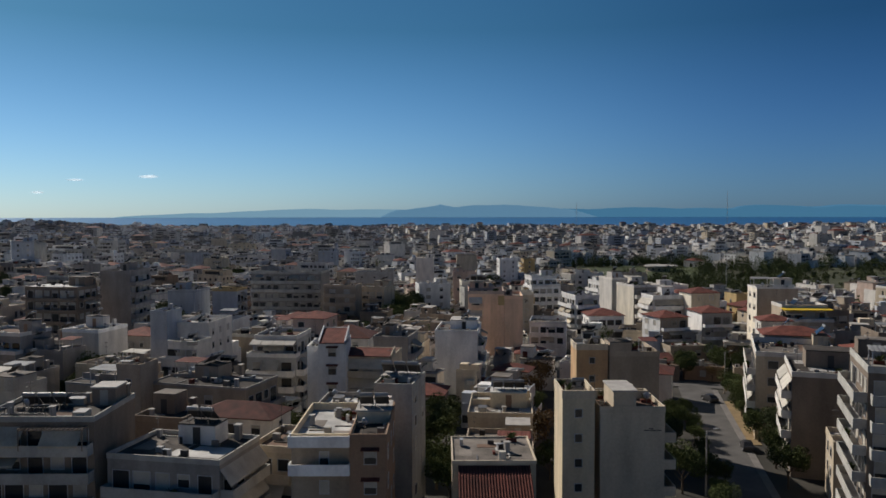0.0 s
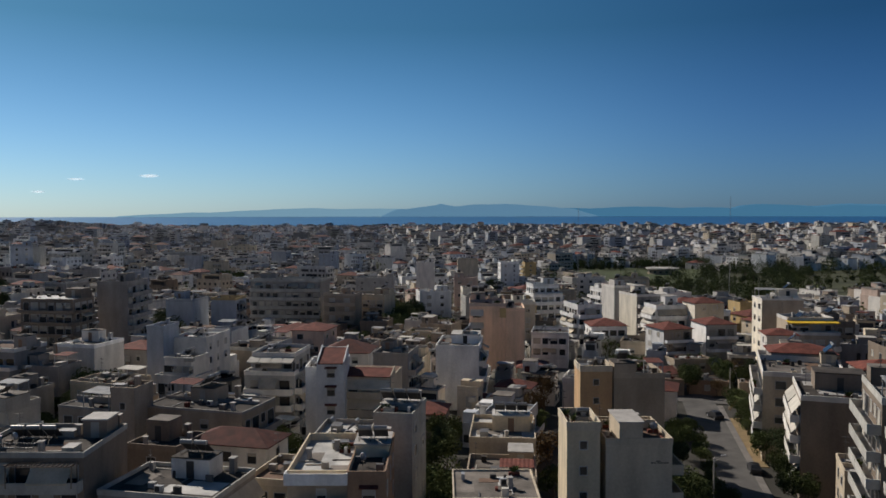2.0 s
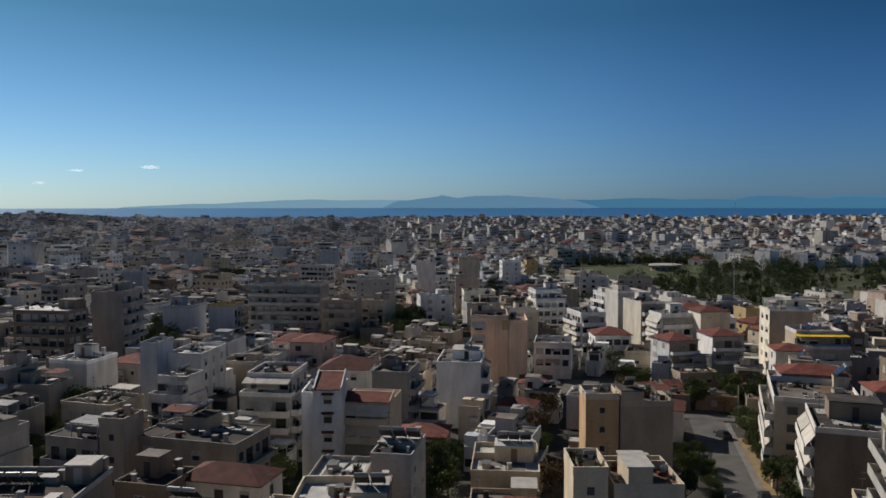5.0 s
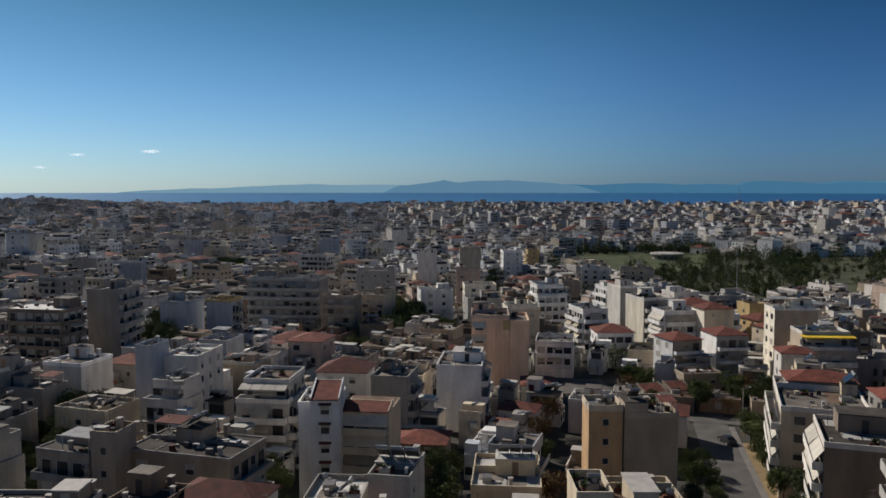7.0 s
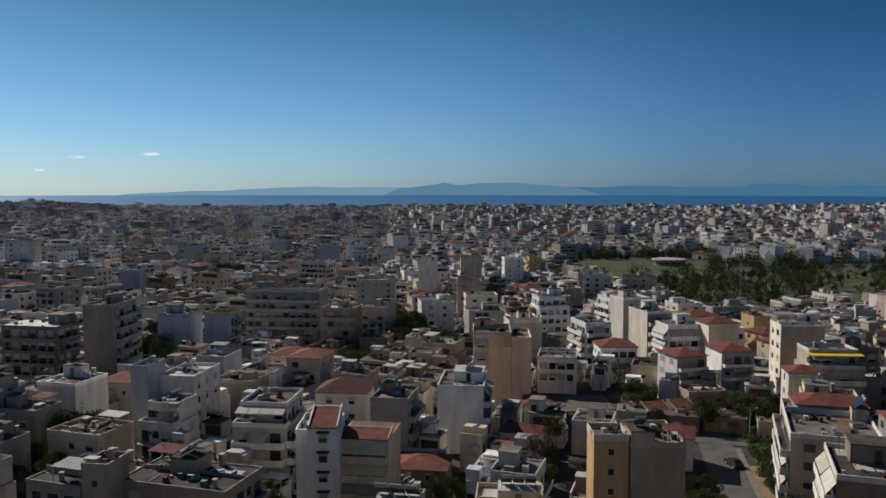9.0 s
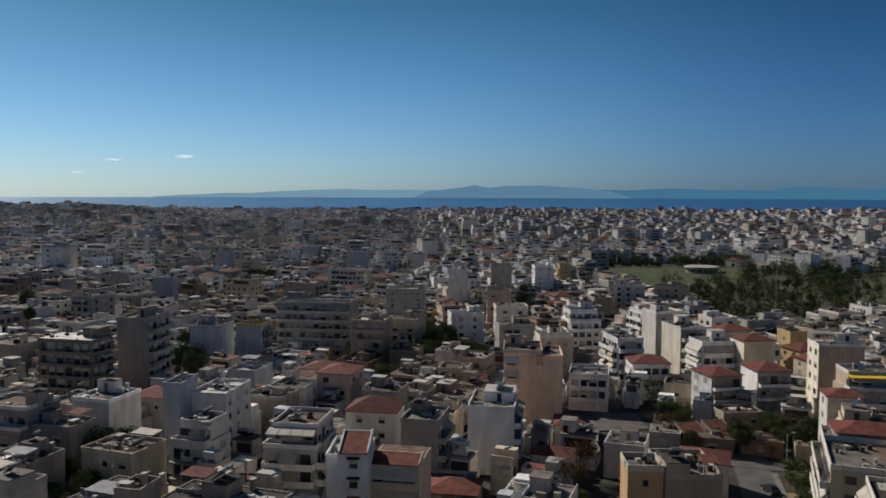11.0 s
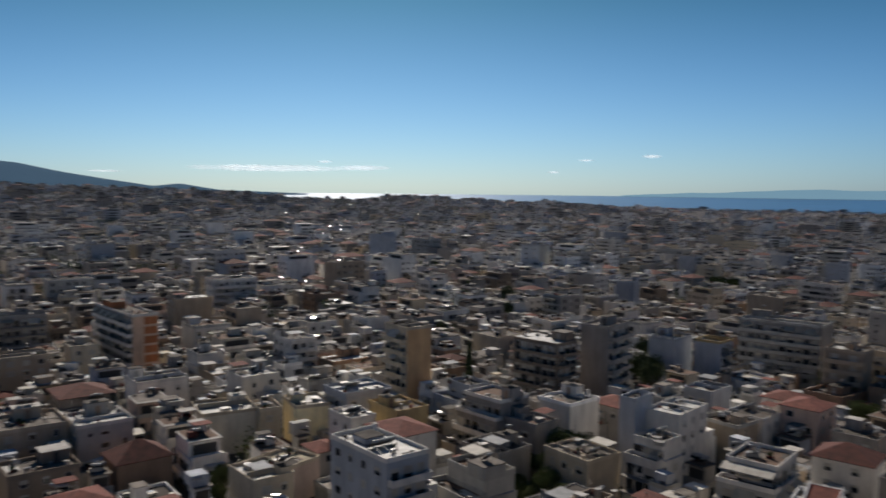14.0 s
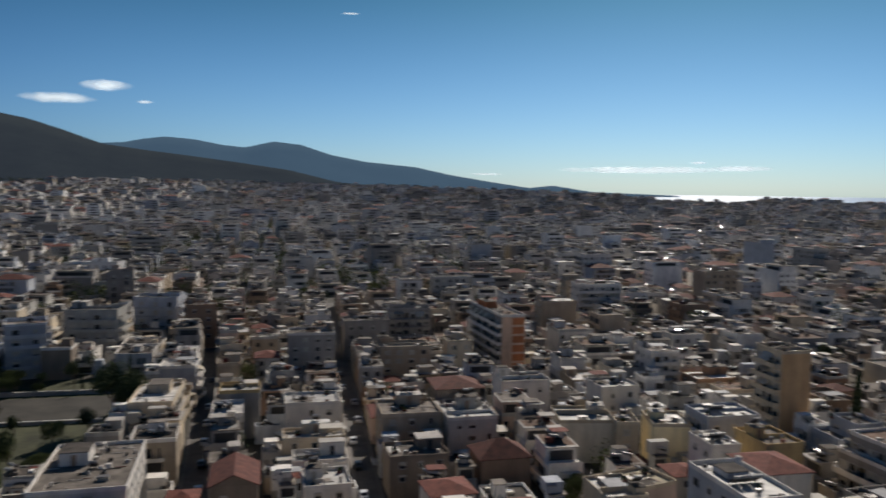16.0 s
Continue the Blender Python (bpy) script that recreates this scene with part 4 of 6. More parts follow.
grey_block = house(29.9, 130.9, 7.8, 11.0, 16.5, 0, paint="beige", sides="nnnw", heaters=1, hut=(-2.2, -3.4, 3.3, 4.2, 2.1, "plain"), canopy=False, ceiling=ROOF)
pergola(grey_block, pose(2.5, -3.9, 16.56 - float(land(29.9, 130.9))), 2.2, 2.6, "red")
# the row along the street on the right
house(56.1, 92.2, 15.0, 13.0, 21.2, -19, paint="taupe", trim="stone", sides="bnbn", rail="solid", heaters=2, awn=0.08, ceiling=ROOF, steep=False)
house(56.5, 106.5, 9.0, 8.0, 8.2, -19, paint="cream", sides="wnwn", heaters=0, ceiling=ROOF_WHITE)
house(60.8, 121.0, 16.0, 14.0, 15.0, -19, paint="taupe", trim="white", sides="nnbn", rail="solid", heaters=1, hut=(-2, 3, 7, 5, 2.6), awn=0.9, ceiling=ROOF_DARK, steep=True)
house(62.9, 144.6, 13.0, 22.0, 14.6, -19, paint="cream", trim="white", sides="wnbn", rail="solid", heaters=2, awn=0.95, steep=True)
house(66.2, 152.0, 11.0, 7.4, 16.2, -14, paint="grey", sides="wnwn", roof="hip")
house(82.0, 152.0, 10.0, 8.0, 13.0, -10, paint="grey", sides="wnwn", roof="hip")
house(74.5, 168.0, 10.0, 15.0, 12.0, -19, paint="cream", sides="wnbn", rail="solid", heaters=1, awn=0.6, steep=True)
house(88.0, 197.5, 11.9, 10.0, 15.9, -4, paint="beige", trim="white", sides="bnwn", heaters=2, awn=0.2, canopy=(11.9, 2.6, 2.6, YELLOW_CANVAS), retire=2.6)
house(105.0, 222.0, 10.0, 10.0, 12.0, -4, paint="taupe", sides="bnwn", heaters=2)
house(74.8, 181.7, 6.6, 6.6, 14.9, -10, paint="white", sides="wnwn", roof="hip")
house(100.0, 176.0, 12.0, 10.0, 12.5, -8, paint="taupe", sides="bnwn", heaters=2)
house(121.0, 206.0, 12.0, 9.0, 12.0, -8, paint="grey", sides="wnwn", roof="hip")
house(96.0, 150.0, 13.0, 11.0, 12.0, -12, paint="taupe", sides="bnwn", heaters=2)
house(84.0, 118.0, 13.0, 12.0, 12.0, -14, paint="grey", sides="bnwn", heaters=2)
house(-4.6, 156.0, 9.0, 6.0, 4.6, -6, paint="pink", trim="white", sides="wnnn", heaters=0, hut=False)
house(60.5, 202.0, 9.5, 6.5, 5.6, 8, paint="beige", sides="wnwn", heaters=0, ceiling=ROOF_DARK, parapet=0.4)
house(47.2, 194.0, 5.6, 6.0, 3.2, 14, paint="taupe", sides="wnnn", roof="shed", heaters=0)
house(53.4, 195.6, 5.2, 6.0, 3.4, 14, paint="taupe", sides="wnnn", roof="shed", heaters=0)
# white houses beyond the street
house(30.1, 229.2, 10.1, 12.0, 8.2, -10, paint="bright", sides="bnwn", rail="solid", heaters=1)
house(43.8, 256.5, 8.0, 12.0, 12.8, 12, paint="bright", sides="bnbn", rail="solid", heaters=1)
house(48.3, 243.5, 10.5, 11.0, 8.6, 2, paint="bright", sides="bnwn", rail="solid", roof="hip")
# Pale houses with a darker front: the sunless side put into the colour.
house(63.5, 260.1, 10.0, 12.0, 15.6, 14, paint="ivory", front_paint_or_shade="grey", trim="white", sides="bnnn", rail="solid", heaters=2)
house(59.9, 216.6, 8.4, 9.1, 11.4, 16, paint="bright", front_paint_or_shade="beige", sides="bnwn", rail="half", roof="hip")
house(72.0, 217.0, 8.4, 9.6, 12.6, 6, paint="bright", front_paint_or_shade="stone", sides="bnnn", rail="half", roof="hip")
house(88.4, 215.6, 10.6, 8.0, 19.0, -4, paint="ivory", front_paint_or_shade="beige", trim="white", sides="nnwn", heaters=1, ceiling=ROOF_WHITE, parapet=0.35)
house(35.2, 287.0, 10.5, 11.0, 16.2, 10, paint="bright", sides="bnbn", rail="solid", heaters=1, retire=2.4)
house(12.0, 274.0, 11.0, 9.0, 13.4, 8, paint="stone", sides="wnwn", heaters=1)
house(22.6, 251.0, 9.6, 9.0, 14.0, 6, paint="ivory", front_paint_or_shade="cream", sides="wnwn", heaters=2)
house(26.0, 283.0, 10.0, 10.0, 10.0, 12, paint="yellow", trim="white", sides="bnbn", rail="solid", heaters=2)
house(63.5, 291.5, 10.0, 10.0, 15.4, 15, paint="white", front_paint_or_shade="stone", sides="wnnn", heaters=1, hut=(-1.0, 1.0, 4.0, 4.0, 2.4))
house(84.0, 262.0, 12.0, 11.0, 10.0, 15, paint="bright", sides="bnnn", rail="solid", heaters=2)
house(100.0, 262.0, 11.0, 10.0, 9.0, 15, paint="yellow", sides="wnwn", roof="hip")
house(77.5, 243.0, 9.0, 8.5, 15.2, 8, paint="ivory", front_paint_or_shade="cream", sides="wnnn", roof="hip")
house(67.4, 247.4, 9.6, 8.6, 13.4, 10, paint="bright", sides="bnbn", rail="solid", heaters=1, awn=0.9, steep=True)
house(97.0, 243.0, 11.0, 10.0, 9.5, 15, paint="cream", sides="wnwn", roof="hip")
house(112.0, 236.0, 12.0, 10.0, 9.0, 15, paint="grey", sides="bnwn", heaters=2)
house(118.0, 256.0, 12.0, 10.0, 9.0, 15, paint="white", sides="bnwn", heaters=2)
house(66.0, 318.0, 13.0, 12.0, 12.0, 15, paint="bright", sides="bnbn", rail="solid", heaters=2)
house(88.0, 312.0, 12.0, 11.0, 9.5, 15, paint="cream", sides="wnwn", roof="hip")
house(86.0, 290.0, 12.0, 10.0, 10.0, 15, paint="white", sides="wnwn", roof="hip")
# the middle
house(3.5, 178.6, 9.1, 14.0, 13.2, -6, paint="bright", sides="nnnb", rail="solid", heaters=3, hut=(1.2, 2.0, 6.0, 6.0, 2.0))
house(20.6, 188.4, 7.0, 8.0, 6.6, -6, paint="stone", sides="wnnn", roof="hip")
peach_tower = house(10.9, 206.0, 8.9, 12.0, 18.9, -2, paint="peach", trim="pink", sides="nnnn", rail="solid", heaters=2, awn=0.3)
for f in range(1, 6):                      # narrow loggias with lowered blinds
    z = 3.1 * f
    part("balcony", balcony_mesh(3.5, 0.9, "solid", "peach"), peach_tower, pose(-2.6, -6.0, z), "peach-coloured balcony parapet")
    part("window", window_mesh(1.9, 2.2, 0.3, "glass"), peach_tower, pose(-2.6, -6.0, z + 0.12))
    if f % 2 == 0 or f == 5:
        part("awning", awning_mesh(3.2, 0.8, 1.3, CANVAS), peach_tower, pose(-2.6, -6.02, z + 2.85), "pale lowered canvas blind")
for i in range(4):
    p = Pile()
    p.box(0.1 + i * 1.05, 0.55 + i * 1.05, -6.28, -5.98, -0.5, 18.6, WALLS["peach"])
    part("pilaster", p, peach_tower, None, "peach-coloured vertical wall rib")
p = Pile()
p.box(3.0, 4.5, -6.34, -5.97, 16.4, 18.7, WALLS["yellow"])
part("top_panel", p, peach_tower, None, "yellow painted panel under the roof edge")
house(17.75, 206.0, 4.6, 12.0, 17.7, -2, paint="peach", sides="nnnn", heaters=1)
house(-18.0, 133.5, 4.4, 8.0, 18.0, 0, paint="bright", sides="wnnn", roof="shed", hoods=True)
house(-21.2, 136.2, 2.3, 9.0, 16.4, 0, paint="bright", sides="nnwn", hut=(0, 0, 1.4, 1.4, 0.3), heaters=0)
house(-11.9, 137.6, 8.0, 9.0, 15.2, -8, paint="cream", trim="cream", sides="bnnn", rail="solid", roof="shed", awn=0.95, steep=True)
house(-9.7, 165.3, 7.1, 9.9, 13.6, -10, paint="grey", sides="nnnb", heaters=3)
house(-4.0, 151.0, 9.0, 8.0, 5.6, -8, paint="taupe", sides="wnnn", roof="hip")
house(-31.3, 155.3, 9.4, 12.8, 15.2, -6, paint="stone", trim="white", sides="bnnb", rail="solid", heaters=1, retire=2.6, ceiling=ROOF_BROWN, awn=0.4, canopy=(8.6, 2.2, 2.1))
house(-33.7, 211.5, 8.6, 9.9, 12.0, -12, paint="pink", sides="wnnw", roof="hip")
house(-22.0, 206.0, 9.0, 9.0, 8.5, -12, paint="grey", sides="wnnn")
house(-44.0, 205.0, 9.0, 9.0, 9.4, -12, paint="white", sides="wnnw", heaters=2)
house(-8.0, 187.0, 8.0, 9.0, 8.6, -10, paint="cream", sides="wnnn", heaters=1)
house(-20.7, 177.0, 10.2, 9.0, 12.2, -6, paint="white", sides="wnnn", roof="hip", rise=2.3)
house(-40.0, 222.0, 9.0, 9.0, 10.5, -12, paint="white", sides="wnnn", roof="hip")
house(-56.2, 297.0, 25.9, 13.0, 17.4, -6, paint="grey", trim="stone", sides="bnnn", rail="solid", heaters=3, awn=0.2)
house(-26.0, 290.0, 14.0, 12.0, 12.5, -15, paint="cream", sides="bnwn", heaters=2)
# on the left
house(-50.8, 124.2, 9.1, 11.0, 13.4, -18, paint="beige", sides="bnwn", rail="solid", heaters=1, hut=(2.2, 3, 3, 3, 0.6), ceiling=ROOF_DARK, trim="grey", parapet=0.25, awn=0.0)
house(-45.6, 119.6, 3.7, 5.0, 16.2, -10, paint="beige", sides="vnnn", heaters=0, hut=(0, 0, 0.8, 0.8, 0.3))
house(-35.2, 123.0, 16.4, 9.8, 13.3, -16, paint="beige", sides="wnnb", rail="half", heaters=2, hut=(-1, 1.5, 4.0, 4.0, 2.2), ceiling=ROOF_DARK, trim="grey", parapet=0.25)
house(-27.2, 108.6, 11.0, 6.4, 12.0, -14, paint="white", sides="wnww", roof="hip", rise=1.5)
house(-36.0, 106.5, 7.0, 7.0, 12.0, -14, paint="taupe", sides="wnwn", heaters=0, ceiling=ROOF_DARK)
house(-64.3, 157.1, 11.2, 9.0, 9.4, -18, paint="cream", sides="wnnn", hut=False, ceiling=ROOF)
house(-53.2, 178.8, 7.6, 12.5, 14.9, -8, paint="white", trim="white", sides="nnnw", heaters=1, ceiling=ROOF_WHITE, canopy=False, hut=False)
house(-59.4, 172.2, 3.6, 7.0, 17.8, -8, paint="blue", sides="nnnn", heaters=1, hut=(0, 0, 1, 1, 0.3))
house(-52.2, 163.2, 7.2, 9.0, 12.6, -14, paint="white", sides="bnnw", heaters=2, ceiling=ROOF_DARK, retire=2.4, hut=False, canopy=False)
house(-97.5, 205.4, 14.5, 8.5, 20.6, -10, paint="taupe", trim="taupe", sides="bnbb", rail="half", heaters=0, hut=(4.6, 1.6, 4.4, 4.0, 2.2), ceiling=ROOF_WHITE, parapet=0.12, canopy=False)
house(-87.7, 222.2, 8.3, 12.4, 23.0, -4, paint="grey", sides="nnnb", rail="solid", heaters=2)
house(-84.0, 265.7, 9.0, 12.0, 13.6, -8, paint="blue", sides="nnnn", heaters=1)
house(-71.2, 268.2, 8.4, 9.0, 13.6, -8, paint="blue", trim="yellow", sides="nnnb", heaters=1)
house(-72.0, 193.0, 9.0, 9.0, 10.4, -14, paint="grey", sides="wnnw", roof="hip")
house(-77.0, 177.6, 9.0, 10.0, 13.4, -14, paint="white", sides="nnnn", heaters=1, trim="bright")
house(-88.5, 186.0, 8.0, 9.0, 9.8, -16, paint="grey", sides="wnwn", heaters=1)
house(-90.8, 168.0, 12.4, 11.0, 14.0, -14, paint="grey", trim="white", sides="bnbn", rail="solid", heaters=1, retire=2.0, awn=0, ceiling=ROOF_BROWN)
house(-80.5, 152.0, 10.3, 9.0, 8.8, -14, paint="grey", sides="wnwn", heaters=1, ceiling=ROOF_DARK)
house(-59.1, 221.0, 7.7, 10.0, 9.8, -12, paint="blue", sides="wnnn", heaters=1)
house(-66.8, 206.0, 8.0, 8.0, 10.0, -14, paint="stone", sides="wnwn")
# taller blocks that stand out farther off
for x, y, w, d, top, turn, paint, face in ((14, 478, 12, 10, 14.2, 0, "cream", "nnnn"), (10, 377, 10.8, 9, 11.4, 0, "pink", "wnnn"), (-4, 306, 11.8, 10, 12, 10, "bright", "wnwn"), (-252, 906, 15.7, 14, 11, 8, "cream", "nnnn"),
                                          (-228, 914, 30, 13, 4.5, 8, "lemon", "wnnn"), (-175, 806, 14, 14, 3.0, 8, "bright", "wnnn"), (-272, 890, 33, 14, 4.5, 8, "grey", "bnnn"), (-366, 806, 19, 14, 7, 10, "blue", "nnnn"),
                                          (-269, 526, 14.4, 14, 19.5, 10, "stone", "nnnn"), (-162, 426, 10, 12, 11.4, 8, "blue", "nnnn"), (-10, 446, 10, 12, 14.2, 0, "white", "nnwn"), (-92, 646, 14.6, 12, 9, 0, "blue", "wnnn"),
                                          (-237, 728, 32, 12, 6.5, 8, "stone", "bnnn"), (-33, 391, 17.9, 10, 10.4, 0, "stone", "wnnn"), (341, 806, 19, 12, 5.5, -8, "peach", "nnbn"), (42, 526, 12, 12, 9.2, 5, "bright", "wnwn"),
                                          (60, 568, 8, 10, 6.6, 5, "yellow", "wnbn"), (-382, 490, 20, 14, 24, 40, "blue", "nnnn"), (-259, 495, 12.3, 12, 22, 30, "blue", "wnnn"), (-309, 274, 22, 12, 16, 66, "beige", "bnwn"),
                                          (13.6, 335, 12.6, 10, 10.6, 4, "ivory", "wnwn"), (-34, 273, 10.8, 9, 14.5, -8, "beige", "bnnn"), (-22, 266, 9, 9, 6.3, -8, "taupe", "wnnn"), (-6, 238, 8, 8, 7.0, -8, "cream", "wnnn"),
                                          (-82, 167, 12, 7, 10.6, -14, "grey", "wnnn"), (138, 305, 12, 10, 5.5, 8, "white", "bnwn"), (130, 265, 11.5, 10, 8.6, 8, "beige", "bnwn"), (86.2, 305, 10, 9, 11.5, 14, "white", "bnbn"),
                                          (108, 325, 16, 10, 7.5, 12, "stone", "wnnn"), (104.8, 285, 6, 8, 10, 10, "yellow", "nnwn"),
                                          (-289, 29, 12, 14, 17, 86, "blue", "bnnb"), (-309, 52, 18, 12, 17, 66, "stone", "bnnb"), (-332, 78, 17, 12, 17, 62, "blue", "bnnb"), (-311, 89, 11.5, 11, 16, 78, "brown", "wnnb"),
                                          (-423, 76, 12.5, 12, 18, 76, "grey", "bnnb"), (-465, 34, 30, 12, 14, 60, "white", "bnnb"), (-525, 76, 30, 12, 14, 60, "bright", "bnnb")):
    house(x, y, w, d, top, turn, paint, face, heaters=1 if y < 420 else 0, detail=0, ceiling=ROOF_WHITE if paint in ("bright", "white") else ROOF)
# down the streets on the far left
house(-84.4, 119.8, 8.6, 16.5, 16.7, 74, paint="blue", trim="white", sides="bnwn", rail="solid", heaters=3, hut=(0, 3, 4, 4, 1.0), ceiling=ROOF_WHITE, canopy=False)
house(-106.9, 114.2, 7.6, 10.3, 8.9, 74, paint="cream", sides="wnnn", heaters=1, hut=(2.6, -3, 2, 3, 1.6), ceiling=ROOF_WHITE)
house(-130.0, 149.5, 8.2, 10.5, 10.4, 60, paint="custard", sides="nnnn", heaters=1, trim="cream", ceiling=ROOF_WHITE, hut=(-2.0, 1.0, 3.0, 3.4, 1.9, "plain"))
house(-136.0, 142.6, 5.0, 8.0, 9.8, 62, paint="cream", sides="wnnn", heaters=1, hut=(0, 1, 2.6, 2.6, 0.4))
house(-144.6, 137.8, 12.6, 12.0, 9.2, 63, paint="ivory", trim="cream", sides="nnwn", heaters=1, ceiling=ROOF_WHITE, hut=(3.5, 2.5, 3.4, 3.6, 2.0))
house(-96.0, 141.0, 9.5, 11.0, 12.6, 72, paint="white", sides="wnnn", roof="hip")
house(-105.0, 152.0, 8.0, 11.0, 13.0, 72, paint="yellow", sides="nnnn", heaters=1, ceiling=ROOF)
house(-110.5, 143.0, 6.0, 9.0, 12.2, 72, paint="white", sides="wnwn", heaters=2, ceiling=ROOF_WHITE)
house(-121.5, 157.5, 12.0, 10.0, 13.2, 72, paint="blue", sides="wnbn", rail="solid", heaters=2, ceiling=ROOF_WHITE)
house(-130.8, 189.4, 8.0, 10.6, 22.5, 72, paint="cream", trim="cream", sides="nnbn", rail="solid", heaters=2, front_paint_or_shade="ochre")
salmon_block = house(-237.7, 175.2, 8.4, 34.0, 18.6, 76, paint="grey", trim="white", sides="nnbn", rail="solid", heaters=3, front_paint_or_shade="peach", hut=(-1.6, 6.0, 4.6, 9.0, 2.4, "plain"), hut_paint="orange")
for k in range(6):
    p = Pile()
    p.box(-0.4, 3.9, -17.05, -16.99, 0.6 + 3.05 * k, 2.9 + 3.05 * k, WALLS["orange"])
    part("brick_panel", p, salmon_block, None, "rust-red brick panel between pale bands")
house(-242.8, 108.0, 14.5, 10.0, 15.0, 70, paint="grey", trim="white", sides="wnnn", heaters=2)
house(-196.5, 72.4, 9.5, 9.0, 11.4, 72, paint="grey", trim="yellow", sides="nnww", heaters=1, ceiling=ROOF_WHITE)
house(-148.0, 58.0, 8.4, 12.0, 7.8, 73, paint="taupe", sides="wnnn", roof="gable", rise=2.2)
house(-154.8, 34.0, 15.5, 25.0, 11.0, 74, paint="white", sides="wnnw", heaters=1, hut=(-3, 4, 5, 6, 2.4))
house(-206.2, 54.6, 10.1, 22.0, 10.2, 71, paint="cream", sides="wnnb", rail="solid", heaters=0, ceiling=ROOF_WHITE, awn=0.5)
house(-231.5, 65.0, 9.6, 10.0, 11.2, 71, paint="blue", trim="white", sides="wnnb", heaters=1, ceiling=ROOF_WHITE)
house(-162.5, 78.8, 12.9, 7.0, 8.2, 72, paint="cream", sides="wnnn", heaters=1, ceiling=ROOF_WHITE)
house(-183.0, 86.0, 12.6, 10.0, 10.2, 72, paint="white", sides="wnnn", heaters=1, ceiling=ROOF_WHITE)
house(-136.6, 71.6, 8.3, 9.0, 8.2, 74, paint="white", sides="wnnn", heaters=1, ceiling=ROOF_WHITE)
house(-151.2, 76.0, 10.7, 7.0, 7.2, 72, paint="white", sides="wnnn", heaters=1, ceiling=ROOF_WHITE)
house(-162.1, 101.3, 13.2, 12.0, 11.2, 72, paint="beige", trim="beige", sides="wnwn", heaters=2, ceiling=ROOF)
house(-143.1, 93.4, 12.0, 9.0, 8.2, 74, paint="taupe", sides="wnnn", heaters=0, ceiling=ROOF)
house(-153.6, 112.0, 11.0, 11.0, 11.0, 73, paint="stone", trim="white", sides="wnwn", heaters=1, ceiling=ROOF_WHITE)
house(-136.5, 109.5, 10.5, 9.0, 7.6, 74, paint="brown", sides="nnnn", roof="hip", rise=2.9)
house(-111.8, 123.4, 12.6, 9.0, 7.0, 88, paint="pink", trim="cream", sides="nnnn", heaters=1, hut=False, ceiling=ROOF_SAND)
house(-124.0, 90.0, 8.1, 8.0, 7.8, 78, paint="white", sides="wnnn", roof="hip")
house(-112.0, 96.0, 9.0, 8.0, 7.0, 74, paint="taupe", sides="wnnn", roof="hip")
house(-176.8, 143.0, 13.0, 10.0, 10.4, 72, paint="white", sides="wnnn", heaters=1)
house(-265.2, 136.7, 16.0, 10.0, 13.4, 72, paint="grey", sides="wnnn", heaters=2)
house(-228.7, 133.5, 16.0, 10.0, 11.0, 72, paint="beige", sides="wnwn", heaters=1)
house(-224.2, 151.0, 8.0, 9.0, 12.0, 72, paint="cream", sides="wnwn", heaters=1)
house(-272.3, 158.0, 16.0, 10.0, 15.4, 66, paint="grey", sides="bnwn", heaters=2)
house(-284.9, 260.5, 20.0, 12.0, 18.0, 66, paint="white", sides="bnwn", rail="solid", heaters=3)
house(-155.2, 156.0, 10.1, 10.0, 12.2, 74, paint="white", sides="wnnn", heaters=1, ceiling=ROOF_WHITE)
house(-270.9, 226.8, 15.0, 13.0, 14.2, 66, paint="beige", sides="nnwn", heaters=1, ceiling=ROOF_WHITE)
house(-182.4, 198.1, 9.1, 12.0, 12.2, 72, paint="white", sides="bnwn", rail="solid", heaters=1)

for k in range(8):              # the street on the right stays clear
    TAKEN.append((37.0 + 2.6 * k, 89.0 + 12.3 * k, 5.0, 7.0, math.cos(radians(-12)), math.sin(radians(-12))))
TAKEN.append((71, 188, 9.0, 9.0, 1.0, 0.0))
TAKEN.append((55, 182, 28.0, 6.0, math.cos(radians(-16)), math.sin(radians(-16))))
TAKEN.append((32, 205, 19.0, 12.0, 1.0, 0.0))
TAKEN.append((-228, 22, 25.0, 50.0, math.cos(radians(72)), math.sin(radians(72))))

LEFT_STREETS = (((-150, 49.8), (-400, 118.0)), ((-125, 76.9), (-395, 173.7)), ((-108, 118.6), (-330, 200.8)))
for (xa, ya), (xb, yb) in LEFT_STREETS:
    TAKEN.append(((xa + xb) / 2, (ya + yb) / 2, math.hypot(xb - xa, yb - ya) / 2, 2.3, (xb - xa) / math.hypot(xb - xa, yb - ya), (yb - ya) / math.hypot(xb - xa, yb - ya)))
TAKEN.append((-212.0, 168.0, 7.0, 6.0, 1.0, 0.0))
TAKEN.append((-64.0, 121.0, 6.0, 9.0, 1.0, 0.0))

for x, y, w, paint in ((86, 472, 16.0, "white"), (109, 468, 19.0, "cream")):
    house(x, y, w, 12.0, 3.8, -12, paint=paint, sides="bnwn", rail="solid", heaters=1, detail=1)

# sheds and low roofs behind the crossing
for x, y, w, d, top, paint, lid in ((51.0, 189.6, 9.5, 5.6, 3.3, "taupe", ROOF_BROWN), (61.5, 189.5, 9.0, 6.5, 3.0, "brown", ROOF_DARK), (70.5, 184.5, 7.0, 5.5, 3.4, "beige", ROOF_BROWN), (42.0, 193.0, 6.5, 6.0, 3.4, "stone", ROOF)):
    house(x, y, w, d, top, -15, paint=paint, sides="wnnn", heaters=0, hut=False, canopy=False, ceiling=lid, detail=0, parapet=0.2)

